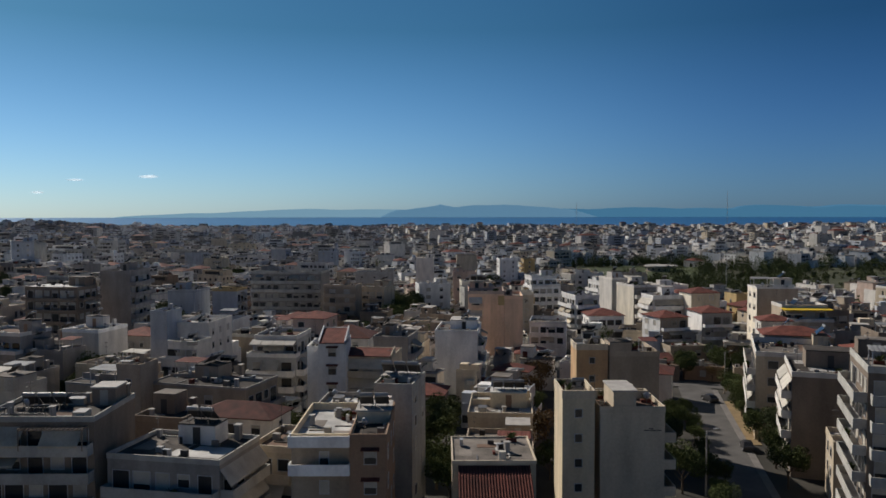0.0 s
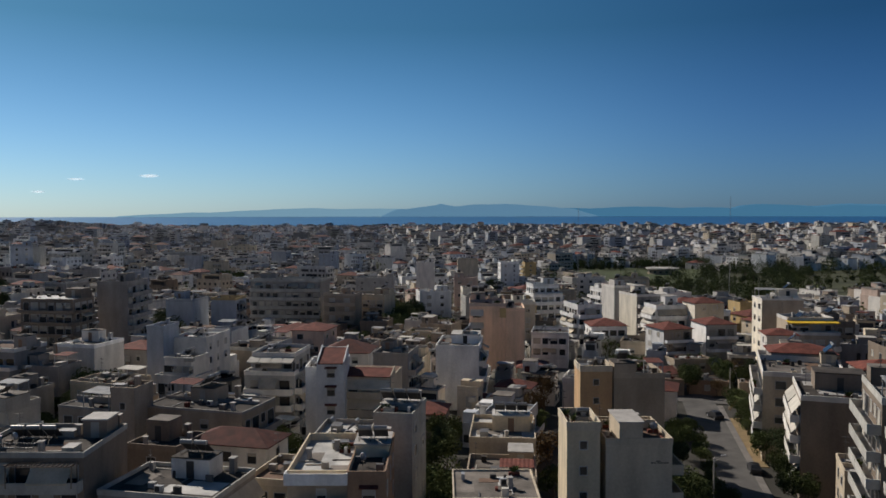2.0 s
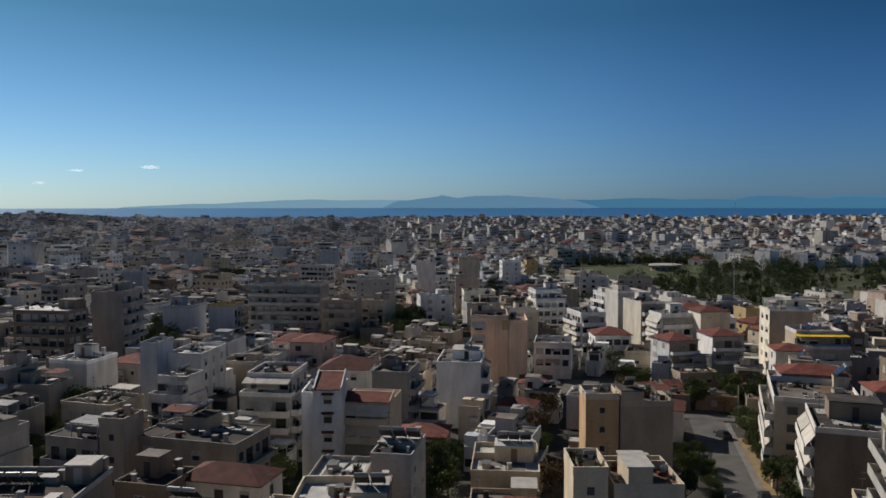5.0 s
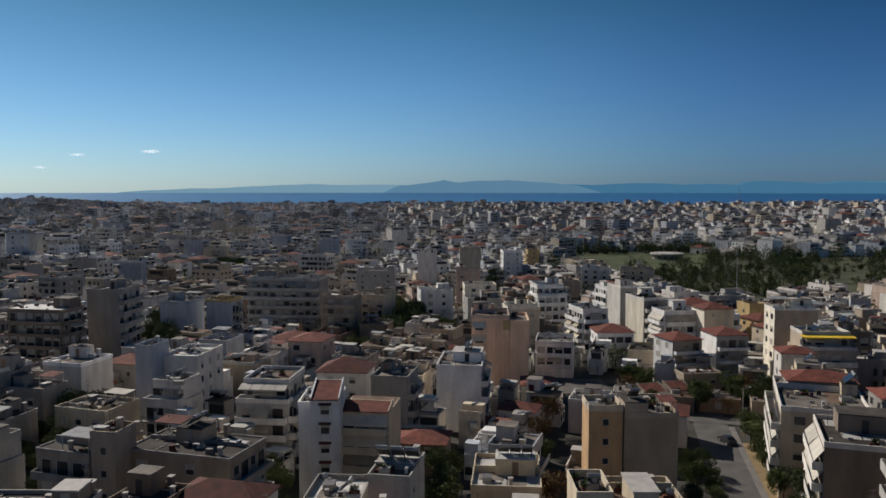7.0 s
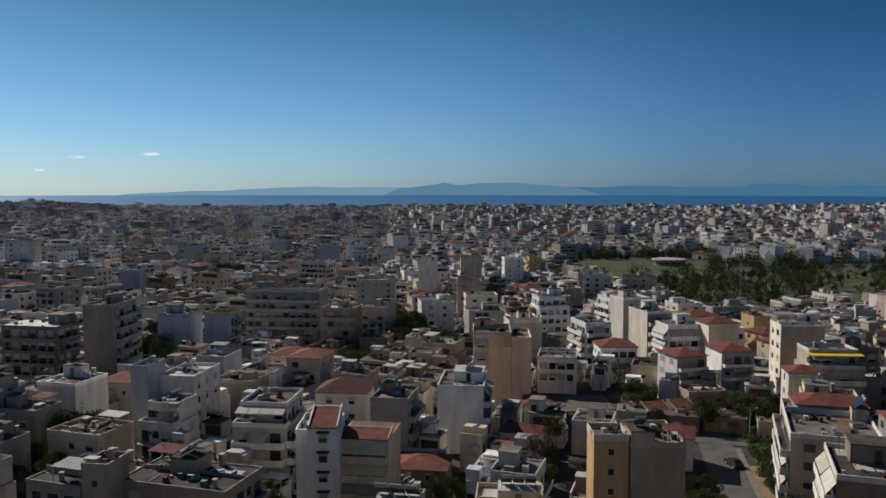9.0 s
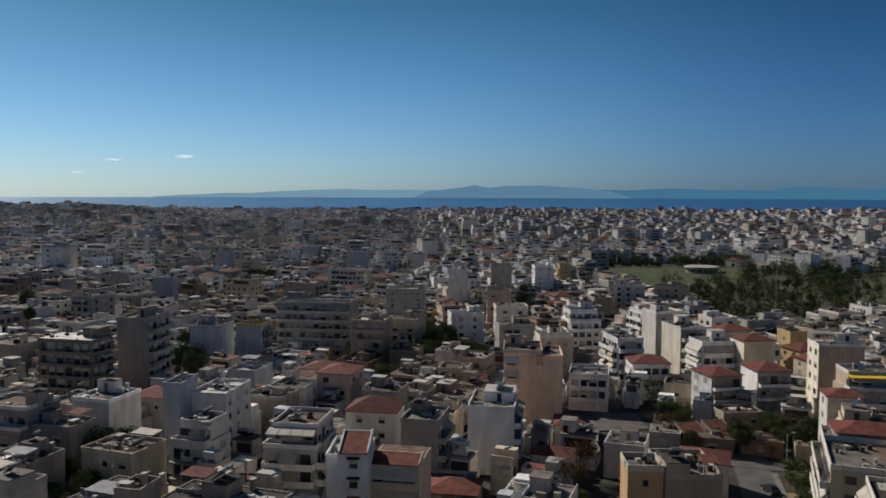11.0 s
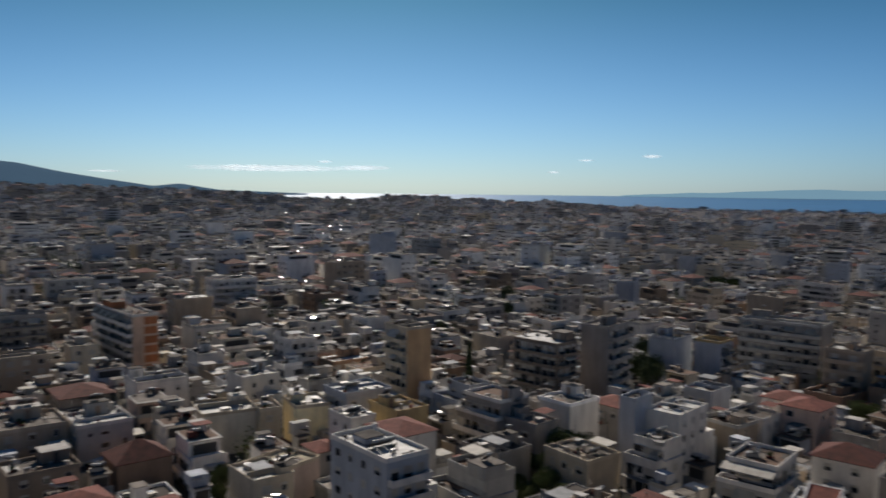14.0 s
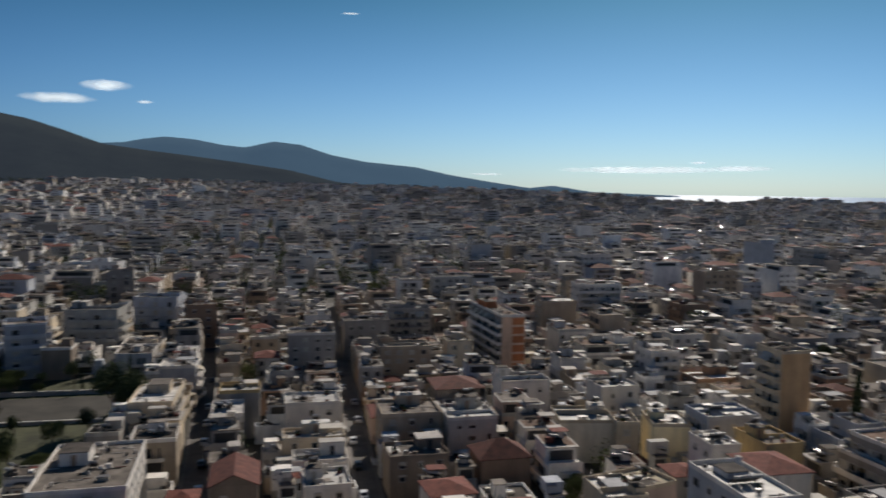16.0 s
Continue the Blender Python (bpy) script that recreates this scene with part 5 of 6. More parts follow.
# ---- the rest of the city ----
GRID = radians(-18)
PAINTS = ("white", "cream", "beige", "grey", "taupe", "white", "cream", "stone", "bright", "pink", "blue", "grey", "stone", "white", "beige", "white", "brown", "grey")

# Paler, bluer mix for houses beyond the nearest: haze put into the paint.
FAR_HAZE_PAINTS = ("white", "bright", "white", "blue", "grey", "bright", "cream", "stone", "white", "bright", "blue", "stone", "grey", "blue", "white", "grey")


def park(x, y):
    """True in the green area."""
    return 395 < y < float(np.interp(x, (150, 225, 260, 360), (775, 775, 650, 625))) and float(np.interp(y, (395, 520, 600, 640, 775), (122, 128, 95, 95, 110))) < x < 360


def far_house(p, x, y, z, w, d, floors, turn, R, level, cover=None):
    """Adds a house to a pile: body, balcony bands, openings, roof and what stands on it. cover: a pile of its own for the roof."""
    cover = cover or p
    paint = R.choice(FAR_HAZE_PAINTS if level else PAINTS)
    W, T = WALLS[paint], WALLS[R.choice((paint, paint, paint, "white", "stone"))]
    c, s = math.cos(turn), math.sin(turn)
    h = floors * 3.05 + 0.4
    lean = -1 if x * c + y * s > 0 else 1

    def at(lx, ly, lz, sx, sy, sz, m):
        p.turned(x + c * lx - s * ly, y + s * lx + c * ly, z + lz, sx, sy, sz, turn, m)

    def over(lx, ly, lz, sx, sy, sz, m):
        cover.turned(x + c * lx - s * ly, y + s * lx + c * ly, z + lz, sx, sy, sz, turn, m)

    def front(along, out, lz, wide, deep, tall, m):
        at(along, -d / 2 - out + deep / 2, lz, wide, deep, tall, m)

    def flank(along, out, lz, wide, deep, tall, m):
        at(lean * (w / 2 + out - deep / 2), along, lz, deep, wide, tall, m)

    def front_pane(along, lz, wide, tall, m, out=0.03):
        p.plate(x + c * along + s * (d / 2 + out), y + s * along - c * (d / 2 + out), z + lz, wide, tall, turn, m)

    def flank_pane(along, lz, wide, tall, m, out=0.03):
        lx = lean * (w / 2 + out)
        p.plate(x + c * lx - s * along, y + s * lx + c * along, z + lz, wide, tall, turn + lean * math.pi / 2, m)

    tiled = R.random() < 0.07
    back = 0.0 if tiled or floors < 2 else R.choice((0.0, 0.0, 0.22, 0.3))      # the top floor stands back from the street
    low = floors - 1 if back else floors
    hl = low * 3.05 + 0.4
    at(0, 0, -3, w, d, hl + 3, W)
    if back:
        at(0, d * back / 2, hl, w - 0.8, d * (1 - back), h - hl, W)
        front(0, 0.0, hl, w, 0.12, 0.9, T)
        # Dark sheet stands for the shaded front of the set-back floor.
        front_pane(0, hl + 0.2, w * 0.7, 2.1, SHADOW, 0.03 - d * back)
        if level < 2:
            at(0, d * back / 2 - 0.5, h, w - 0.3, d * (1 - back) + 0.9, 0.18, R.choice((SLAB, ROOF, ROOF)))
    if tiled:
        b = Pile()
        hip_roof(b, w, d, 0, 0.16 * min(w, d) + 0.3, TILE)
        cover.poly([(x + c * q[0] - s * q[1], y + s * q[0] + c * q[1], z + h + q[2]) for q in b.verts], b.faces, TILE)
    else:
        zr, dr, my = h, d * (1 - back) - 0.5, d * back / 2
        over(0, my, zr, w - (1.2 if back else 0.5), dr, 0.22, R.choice((ROOF, ROOF, ROOF_BROWN, ROOF_DARK) if level > 1 else ((ROOF, ROOF_BROWN, ROOF_DARK, ROOF, ROOF_DARK) if lean > 0 and R.random() < 0.7 else (ROOF, ROOF_WHITE, ROOF_BROWN, ROOF_DARK, ROOF))))
        if R.random() < 0.75:
            hx, hy, hw, hd, hh = R.uniform(-0.32, 0.32) * w, my + R.uniform(-0.1, 0.3) * dr, R.uniform(2, 4.2), R.uniform(2, 3.6), R.uniform(1.5, 2.6)
            over(hx, hy, zr + 0.2, hw, hd, hh, R.choice((T, W, W)))
            if level == 0:
                over(hx, hy, zr + 0.2 + hh, hw + 0.3, hd + 0.3, 0.14, R.choice((SLAB, ROOF, ROOF)))
        if level < 2 and not back:
            for sx, sy, lx, ly in ((w, 0.2, 0, -d / 2 + 0.1), (w, 0.2, 0, d / 2 - 0.1), (0.2, d - 0.4, -w / 2 + 0.1, 0), (0.2, d - 0.4, w / 2 - 0.1, 0)):
                over(lx, ly, h, sx, sy, R.choice((0.5, 0.8, 1.0)), T)
        if level < 2 and R.random() < 0.3:          # a light roof on thin posts
            px, py = R.uniform(-0.25, 0.25) * w, my + R.uniform(-0.25, 0.1) * dr
            over(px, py, zr + 2.2, 3.6, 2.8, 0.12, R.choice((CANVAS, STEEL_SHEET, TILE, SLAB)))
            for q in (-1.6, 1.6):
                over(px + q, py - 1.2, zr + 0.2, 0.12, 0.12, 2.0, FRAME)
        if R.random() < (0.45 if level < 2 else 0.25) * (1.0 if abs(math.degrees(math.atan2(-x, y)) - SUN_AZ) < 16 else 0.3):        # a small metal plate added for glints, tilted to mirror the sun
            q, u = R.uniform(0.12, 0.25), radians(R.uniform(-14, 14) - 138)
            cu, su, hx, hy, hw = math.cos(u), math.sin(u), R.uniform(-0.2, 0.2) * w, my + R.uniform(-0.2, 0.2) * dr, R.uniform(0.3, 0.8)
            ox, oy = x + c * hx - s * hy, y + s * hx + c * hy
            cover.poly([(ox + cu * a - su * b, oy + su * a + cu * b, z + zr + 1.6 - q * b) for a, b in ((-hw, -0.3), (hw, -0.3), (hw, 0.3), (-hw, 0.3))], [(0, 1, 2, 3)], GLINT)
        for i in range((5, 2, 1, 0)[level]):
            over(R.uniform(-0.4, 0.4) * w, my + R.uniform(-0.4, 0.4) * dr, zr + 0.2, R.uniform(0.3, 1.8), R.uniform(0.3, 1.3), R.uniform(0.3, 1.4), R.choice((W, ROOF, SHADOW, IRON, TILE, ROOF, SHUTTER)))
        for i in range(R.choice((1, 2, 3)) if level < 2 else R.choice((0, 1))):
            hx, hy = R.uniform(-0.35, 0.35) * w, my + R.uniform(-0.35, 0.35) * dr
            a = [(-0.95, -0.3, 0.3), (0.95, -0.3, 0.3), (0.95, 0.7, 1.3), (-0.95, 0.7, 1.3)]
            t2 = radians(215 + R.uniform(-25, 25))
            c2, s2 = math.cos(t2), math.sin(t2)
            ox, oy = x + c * hx - s * hy, y + s * hx + c * hy
            if level < 2:
                cover.tube((ox + c2 * -0.85 - s2 * 0.85, oy + s2 * -0.85 + c2 * 0.85, z + zr + 1.75), (ox + c2 * 0.85 - s2 * 0.85, oy + s2 * 0.85 + c2 * 0.85, z + zr + 1.75), 0.29, 0.29, STEEL, 6)
            cover.poly([(ox + c2 * q[0] - s2 * q[1], oy + s2 * q[0] + c2 * q[1], z + zr + q[2] + 0.25) for q in a], [(0, 1, 2, 3)], PANEL)
    for wall, pane, span, mode in ((front, front_pane, w, R.choice("bbbwn")), (flank, flank_pane, d, R.choice("bbwnn"))):
        if mode == "n":
            continue
        part_of = R.choice((1.0, 1.0, 0.75, 0.6))
        off = R.choice((-1, 1)) * (1 - part_of) * span / 2
        for f in range(low):
            zf = f * 3.05
            n = max(2, int(span / 3.2))
            if mode == "b":
                bw = (span - 0.3) * part_of
                # Flat dark sheet: shade of the balcony recess put into its colour.
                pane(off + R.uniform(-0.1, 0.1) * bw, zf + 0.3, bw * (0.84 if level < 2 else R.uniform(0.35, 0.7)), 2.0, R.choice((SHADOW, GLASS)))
                if level < 2:
                    for i in range(n):          # piers and shutters over the dark plates that stand for shaded openings
                        if R.random() < 0.8:
                            pane(off + ((i + 0.5) / n - 0.5) * bw * 0.9, zf + 0.25, R.uniform(0.7, 1.6), 2.2, R.choice((W, W, SHUTTER)), 0.05)
                if f:
                    if level < 2:
                        wall(off, 1.25, zf - 0.18, bw, 1.25, 0.18, SLAB)
                        wall(off, 1.3, zf - 0.2, bw, 0.12, R.choice((1.05, 1.05, 0.75)), T)
                        if R.random() < 0.3:
                            wall(off + R.uniform(-0.2, 0.2) * bw, 1.35, zf + 1.7, bw * R.uniform(0.3, 0.6), 1.3, 0.9, R.choice((AWNING, CANVAS, CANVAS)))
                    elif level < 3:
                        wall(off, 1.2, zf - 0.2, bw, 1.2, 1.1, T)
                    else:
                        pane(off, zf - 0.3, bw, 1.1, T, 1.2)
            else:
                for i in range(n if level < 2 else 2):
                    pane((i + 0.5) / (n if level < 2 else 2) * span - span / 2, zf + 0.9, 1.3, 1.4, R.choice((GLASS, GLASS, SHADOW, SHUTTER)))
    return paint


def lone_house(x, y, w, d, floors, turn, R, level=0):
    """One house of the middle distance, with its walls and its roof."""
    z = float(land(x, y))
    e = thing("apartment_house" if floors > 2 else "house", x, y, z)
    body, cover = Pile(), Pile()
    paint = far_house(body, x, y, z, w, d, floors, turn, R, level, cover)
    for name, q in (("wall", body), ("roof", cover)):
        me = q.data(name)
        me.transform(Matrix.Translation((-x, -y, -z)))
        part(name, me, e)
    return tagged(e, f"{('low', 'one-storey', 'two-storey', 'three-storey', 'four-storey', 'five-storey', 'six-storey')[min(floors, 6)]} {TONE[paint]} stucco house with a cluttered flat roof",
                  "apartment building" if floors > 2 else "house", "city houses")


def street_rows():
    """Terraces that line the left streets wherever there is room."""
    R = random.Random(23)
    for (xa, ya), (xb, yb) in LEFT_STREETS:
        long_ = math.hypot(xb - xa, yb - ya)
        ux, uy = (xb - xa) / long_, (yb - ya) / long_
        for side_ in (-1, 1):
            at = 2.0
            while at < long_ - 8:
                along, across = R.uniform(7, 12), R.uniform(6, 10)
                off = side_ * (3.15 + across / 2)
                x, y = xa + ux * (at + along / 2) - uy * off, ya + uy * (at + along / 2) + ux * off
                if free(x, y, min(along, across) * 0.46) and free(x - ux * along * 0.4, y - uy * along * 0.4, across * 0.4) and free(x + ux * along * 0.4, y + uy * along * 0.4, across * 0.4):
                    lone_house(x, y, across, along, R.choice((2, 2, 3, 3) if at < 110 else (2, 3, 3, 4)), math.atan2(uy, ux) - math.pi / 2, R)
                    TAKEN.append((x, y, along / 2, across / 2, ux, uy))
                    at += along + 0.2
                else:
                    at += 1.5


def fill_city():
    R = random.Random(11)
    piles = {}
    near = lone = 0
    cg, sg = math.cos(GRID), math.sin(GRID)
    plots = []
    BU, BV = 62.0, 38.0
    for iu in range(-48, 48):
        for iv in range(-14, 74):
            far = math.hypot((iu + 0.5) * BU, (iv + 0.5) * BV)
            if far > 2750:
                continue
            for row in (0, 1):
                u = iu * BU + 4
                while u < (iu + 1) * BU - 13:
                    wide = R.uniform(8.5, 14) if far < 900 else R.uniform(10, 17)
                    wide = min(wide, (iu + 1) * BU - 4 - u)
                    deep = R.uniform(10, 14)
                    v = iv * BV + (2.9 + deep / 2 if row == 0 else BV - 2.9 - deep / 2)
                    uu = u + wide / 2
                    u += wide + (0.3 if R.random() < 0.6 else R.uniform(1, 5))
                    x, y = cg * uu - sg * v, sg * uu + cg * v
                    k = float(smooth(320, 800, math.hypot(x, y)))
                    x, y = x + 34 * k * noise.noise(Vector((x * 0.004, y * 0.004, 5))), y + 34 * k * noise.noise(Vector((x * 0.004, y * 0.004, 8)))
                    plots.append((x, y, wide, deep, R.random()))
    for x, y, wide, deep, luck in plots:
        r, az = math.hypot(x, y), math.degrees(math.atan2(-x, y))
        if (az < -36 or az > 96 or r < 70) and r < 420 and luck > 0.1:        # the city goes on unseen round and behind, added to bounce light forward
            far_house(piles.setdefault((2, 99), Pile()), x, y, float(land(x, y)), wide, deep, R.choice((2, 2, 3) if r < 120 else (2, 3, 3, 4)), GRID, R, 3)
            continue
        if r < 45 or az < -36 or az > 96 or r > 2700 or luck < 0.1 or park(x, y):
            continue
        if not free(x, y, max(wide, deep) * 0.46) or (r < 112 and az < 40):
            continue
        tall = R.choice(((2, 2, 3, 3, 4, 4, 4, 5) if r > 650 else (2, 2, 3, 3, 3, 4, 4)) if az < 28 else ((2, 3, 3, 3, 4, 4) if 650 < r < 1500 else ((2, 2, 3, 3, 3, 4) if r > 650 else (1, 2, 2, 3, 3, 4)))) if r > 320 else (R.choice((1, 2, 2, 2, 3)) if az < 32 else R.choice((1, 2, 2, 2, 3)))
        if az < -4 and 360 < y < 620:
            tall = min(tall, 3)
        if r < 270 and near < 60:
            near += 1
            house(x, y, wide, deep, tall * 3.05 + 0.3, math.degrees(GRID) + (90 if az > 32 else (34 if x > 20 and y > 235 else 0)), R.choice(PAINTS), R.choice(("bnwn", "bnnw", "nnwn", "bnnn", "bnbn", "nnnn")),
                  "hip" if R.random() < 0.14 else "flat", heaters=R.choice((0, 1, 1, 2)), ceiling=None if az < 34 else R.choice((ROOF_WHITE, ROOF, ROOF_WHITE, ROOF_BROWN)), detail=1, awn=0.15, above=True,
                  retire=R.choice((0, 2.2, 3.2, 4.5)) if tall > 1 else 0.0, parapet=R.choice((0.3, 0.5, 0.8, 1.0)))
            continue
        level = 0 if r < 500 else (1 if r < 900 else (2 if r < 1500 else 3))
        key = (level, int(az // 22) if level else 0)
        turn = (GRID if az > 4 or y < 235 else radians(16)) + (0 if r < 450 else radians(28 * noise.noise(Vector((x * 0.0018, y * 0.0018, 0)))))
        if r < 540:
            TAKEN.append((x, y, wide / 2, deep / 2, math.cos(turn), math.sin(turn)))
        if r > 420 and R.random() < 0.08:
            wide, tall = wide * R.uniform(1.2, 1.7), tall + R.choice((1, 2, 3))
        if r < 330 and lone < 130:
            lone += 1
            lone_house(x, y, wide, deep, tall, turn + (math.pi / 2 if az > 40 else 0), R)
            continue
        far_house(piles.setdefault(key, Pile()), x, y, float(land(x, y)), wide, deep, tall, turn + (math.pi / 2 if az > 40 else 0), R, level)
    # low houses squeezed in between
    small = 0
    for _ in range(9000):
        r, az = math.sqrt(R.uniform(95 ** 2, 520 ** 2)), R.uniform(-34, 95)
        x, y = -r * math.sin(radians(az)), r * math.cos(radians(az))
        u, v = cg * x + sg * y, -sg * x + cg * y
        if (v % 38) < 4.5 + 3 or (v % 38) > 38 - 7.5 or (u % 62) < 8 or (u % 62) > 54 or park(x, y) or (r < 130 and az < 40):
            continue
        w, d = R.uniform(5.5, 9), R.uniform(5.5, 9)
        if not free(x, y, 0.40 * max(w, d)):
            continue
        TAKEN.append((x, y, w / 2, d / 2, math.cos(GRID), math.sin(GRID)))
        tall = R.choice((1, 2, 2, 2, 3) if r > 200 else (1, 1, 2, 2))
        if r < 200 and small < 26:
            small += 1
            TAKEN.pop()
            house(x, y, w, d, tall * 3.0 + 0.3, math.degrees(GRID) + (90 if az > 32 else 0), R.choice(PAINTS), R.choice(("wnwn", "wnnn")), "hip" if R.random() < 0.2 else "flat",
                  heaters=R.choice((0, 1)), ceiling=None, detail=0, above=True, parapet=R.choice((0.2, 0.4, 0.8)))
        else:
            if r < 260 and small < 60:
                small += 1
                lone_house(x, y, w, d, tall, GRID + (math.pi / 2 if az > 32 else 0), R)
                continue
            far_house(piles.setdefault((0, 9), Pile()), x, y, float(land(x, y)), w, d, tall, GRID + (math.pi / 2 if az > 32 else 0), R, 0)
    for _ in range(7000):
        r, az = math.sqrt(R.uniform(140 ** 2, 360 ** 2)), R.uniform(-30, 90)
        x, y = -r * math.sin(radians(az)), r * math.cos(radians(az))
        w, d = R.uniform(3.2, 6.0), R.uniform(3.2, 6.0)
        if park(x, y) or (r < 200 and az < -8) or not free(x, y, 0.5 * max(w, d)):
            continue
        TAKEN.append((x, y, w / 2, d / 2, math.cos(GRID), math.sin(GRID)))
        far_house(piles.setdefault((0, 10), Pile()), x, y, float(land(x, y)), w, d, R.choice((1, 1, 2)), GRID + (math.pi / 2 if az > 32 else 0), R, 1)
    for key, p in piles.items():
        ob = new("distant_houses", p.data("distant_houses"))
        tagged(ob, "dense mass of pale flat-roofed city apartment houses", "city houses", kind="stuff")


# ---- trees ----
def crown_data(name, lobes, count, size, m, seed):
    """A crown of many small tilted leaf tufts spread through rounded lobes (x, y, z, rx, rz)."""
    g = np.random.default_rng(seed)
    lob = np.array(lobes, float)
    pick = g.integers(0, len(lob), count)
    d = g.normal(size=(count, 3))
    d /= np.linalg.norm(d, axis=1)[:, None]
    rad = g.uniform(0.45, 1.12, count) ** 0.6
    c = lob[pick, :3] + d * rad[:, None] * np.stack([lob[pick, 3], lob[pick, 3], lob[pick, 4]], 1)
    a, b = g.normal(size=(count, 3)), g.normal(size=(count, 3))
    a /= np.linalg.norm(a, axis=1)[:, None]
    b -= a * (a * b).sum(1)[:, None]
    b /= np.linalg.norm(b, axis=1)[:, None]
    s = g.uniform(0.5, 1.2, count)[:, None] * size
    v = np.stack([c - a * s, c - b * s * 0.6, c + a * s, c + b * s * 0.6], 1).reshape(-1, 3)
    p = Pile()
    p.poly(v.tolist(), [(4 * i, 4 * i + 1, 4 * i + 2, 4 * i + 3) for i in range(count)], m)
    return p.data(name)


def trunk_data(h, r, limbs, seed):
    R = random.Random(seed)
    p = Pile()
    p.tube((0, 0, -0.3), (0, 0, h), r, r * 0.6, BARK, 8)
    for i in range(limbs):
        a = 6.283 * i / limbs + R.uniform(-0.4, 0.4)
        z = h * R.uniform(0.55, 0.95)
        p.tube((0, 0, z), (math.cos(a) * h * 0.45, math.sin(a) * h * 0.45, z + h * 0.5), r * 0.45, r * 0.15, BARK, 5)
    return p.data("trunk")


def round_lobes(h, w, n, seed):
    R = random.Random(seed)
    return [(R.uniform(-0.5, 0.5) * w, R.uniform(-0.5, 0.5) * w, h * R.uniform(0.5, 0.85), w * R.uniform(0.35, 0.55), h * R.uniform(0.14, 0.24)) for _ in range(n)]


TREES = {
    "round": (trunk_data(3.2, 0.22, 5, 1), [crown_data("crown", round_lobes(8, 4.0, 9, k), 4600, 0.19, LEAF, k) for k in (1, 2, 3)]),
    "brown": (trunk_data(3.0, 0.2, 6, 2), [crown_data("crown", round_lobes(8, 3.6, 8, k), 1400, 0.22, LEAF_BROWN, k) for k in (4, 5)]),
    "pine": (trunk_data(5.5, 0.24, 6, 3), [crown_data("crown", round_lobes(11, 4.2, 9, k), 4200, 0.2, LEAF_DARK, k) for k in (6, 7)]),
    "cypress": (trunk_data(2.5, 0.2, 0, 4), [crown_data("crown", [(0, 0, 1.6 + 1.15 * k, 1.15 - 0.11 * k, 0.95) for k in range(9)], 1500, 0.22, LEAF_DARK, 8)]),
}
TREE_WORDS = {"round": "leafy olive-green street tree with an uneven crown", "brown": "half-bare tree with rusty brown autumn leaves",
              "pine": "dark green pine with a broad ragged crown", "cypress": "slender dark cypress tapering to a point"}


GREEN = []                    # the room that the trees take


def tree(x, y, kind="round", s=1.0, turn=0.0):
    GREEN.append((x, y, 2.0 * s, 2.0 * s, 1.0, 0.0))
    trunk, crowns = TREES[kind]
    e = thing("tree", x, y, float(land(x, y)), turn)
    e.scale = (s, s, s)
    part("trunk", trunk, e)
    part("crown", crowns[int(abs(x * 3 + y * 7)) % len(crowns)], e)
    return tagged(e, TREE_WORDS[kind], "tree", "city trees")


def palm(x, y, h):
    """A palm: a rough trunk, arching fronds with narrow leaflets, and a skirt of dead ones."""
    e = thing("palm_tree", x, y, float(land(x, y)))
    p = Pile()
    p.tube((0, 0, -0.3), (0.1, 0, h * 0.5), 0.26, 0.2, BARK, 9)
    p.tube((0.1, 0, h * 0.5), (0.15, 0, h), 0.2, 0.22, BARK, 9)
    part("trunk", p, e)
    g = random.Random(3)
    for k in range(22):
        a, up = 6.283 * k / 22 + g.uniform(-0.2, 0.2), g.uniform(-0.3, 0.9)
        p = Pile()
        spine = [Vector((math.cos(a) * 2.5 * f, math.sin(a) * 2.5 * f, h + up * 1.8 * f - 1.7 * f * f)) for f in (0, 0.2, 0.4, 0.6, 0.8, 1.0)]
        side = Vector((-math.sin(a), math.cos(a), 0))
        v, q = [], []
        for i in range(5):
            for sgn in (-1, 1):
                for f in (0.1, 0.6):
                    b = spine[i].lerp(spine[i + 1], f)
                    n0 = len(v)
                    v += [b, spine[i].lerp(spine[i + 1], f + 0.35), b + side * sgn * 0.5 + (spine[i + 1] - spine[i]) * 0.7 + Vector((0, 0, -0.18))]
                    q.append((n0, n0 + 1, n0 + 2))
        p.poly(v, q, LEAF if up > 0 else LEAF_BROWN)
        part("frond", p, e, pose(0.15, 0, 0))
    return tagged(e, "palm with a rough trunk and arching green fronds", "palm tree")


palm(58.6, 160.5, 5.2)
R = random.Random(5)
# along the street on the right
for x, y, kind, s in ((40, 138, "round", 0.7), (41.5, 146, "round", 0.6), (33, 110, "round", 0.9), (36, 126, "pine", 0.6),
                      (58.4, 160, "round", 0.7), (56.8, 152, "round", 0.7), (55.6, 146, "round", 0.6), (53.4, 135, "round", 0.8), (53, 129, "pine", 0.7), (50.5, 121, "round", 0.8), (48.5, 112, "round", 0.8),
                      (60, 166, "round", 0.8), (57.5, 190, "round", 0.8), (48, 214, "round", 0.7),
                      (45, 207, "round", 0.8), (48, 203, "round", 0.7), (50, 209, "round", 0.7), (43, 200, "brown", 0.7), (56.4, 187.2, "round", 0.7), (57.6, 191, "pine", 0.6), (66.5, 188, "round", 0.6), (62, 184.4, "brown", 0.5), (46.5, 188, "round", 0.6), (66, 190, "round", 0.7), (70, 188, "round", 0.8), (73, 192, "pine", 0.7), (67, 196, "round", 0.9), (76, 186, "round", 0.7), (71, 199, "brown", 0.8)):
    tree(x, y, kind, s, R.uniform(0, 360))
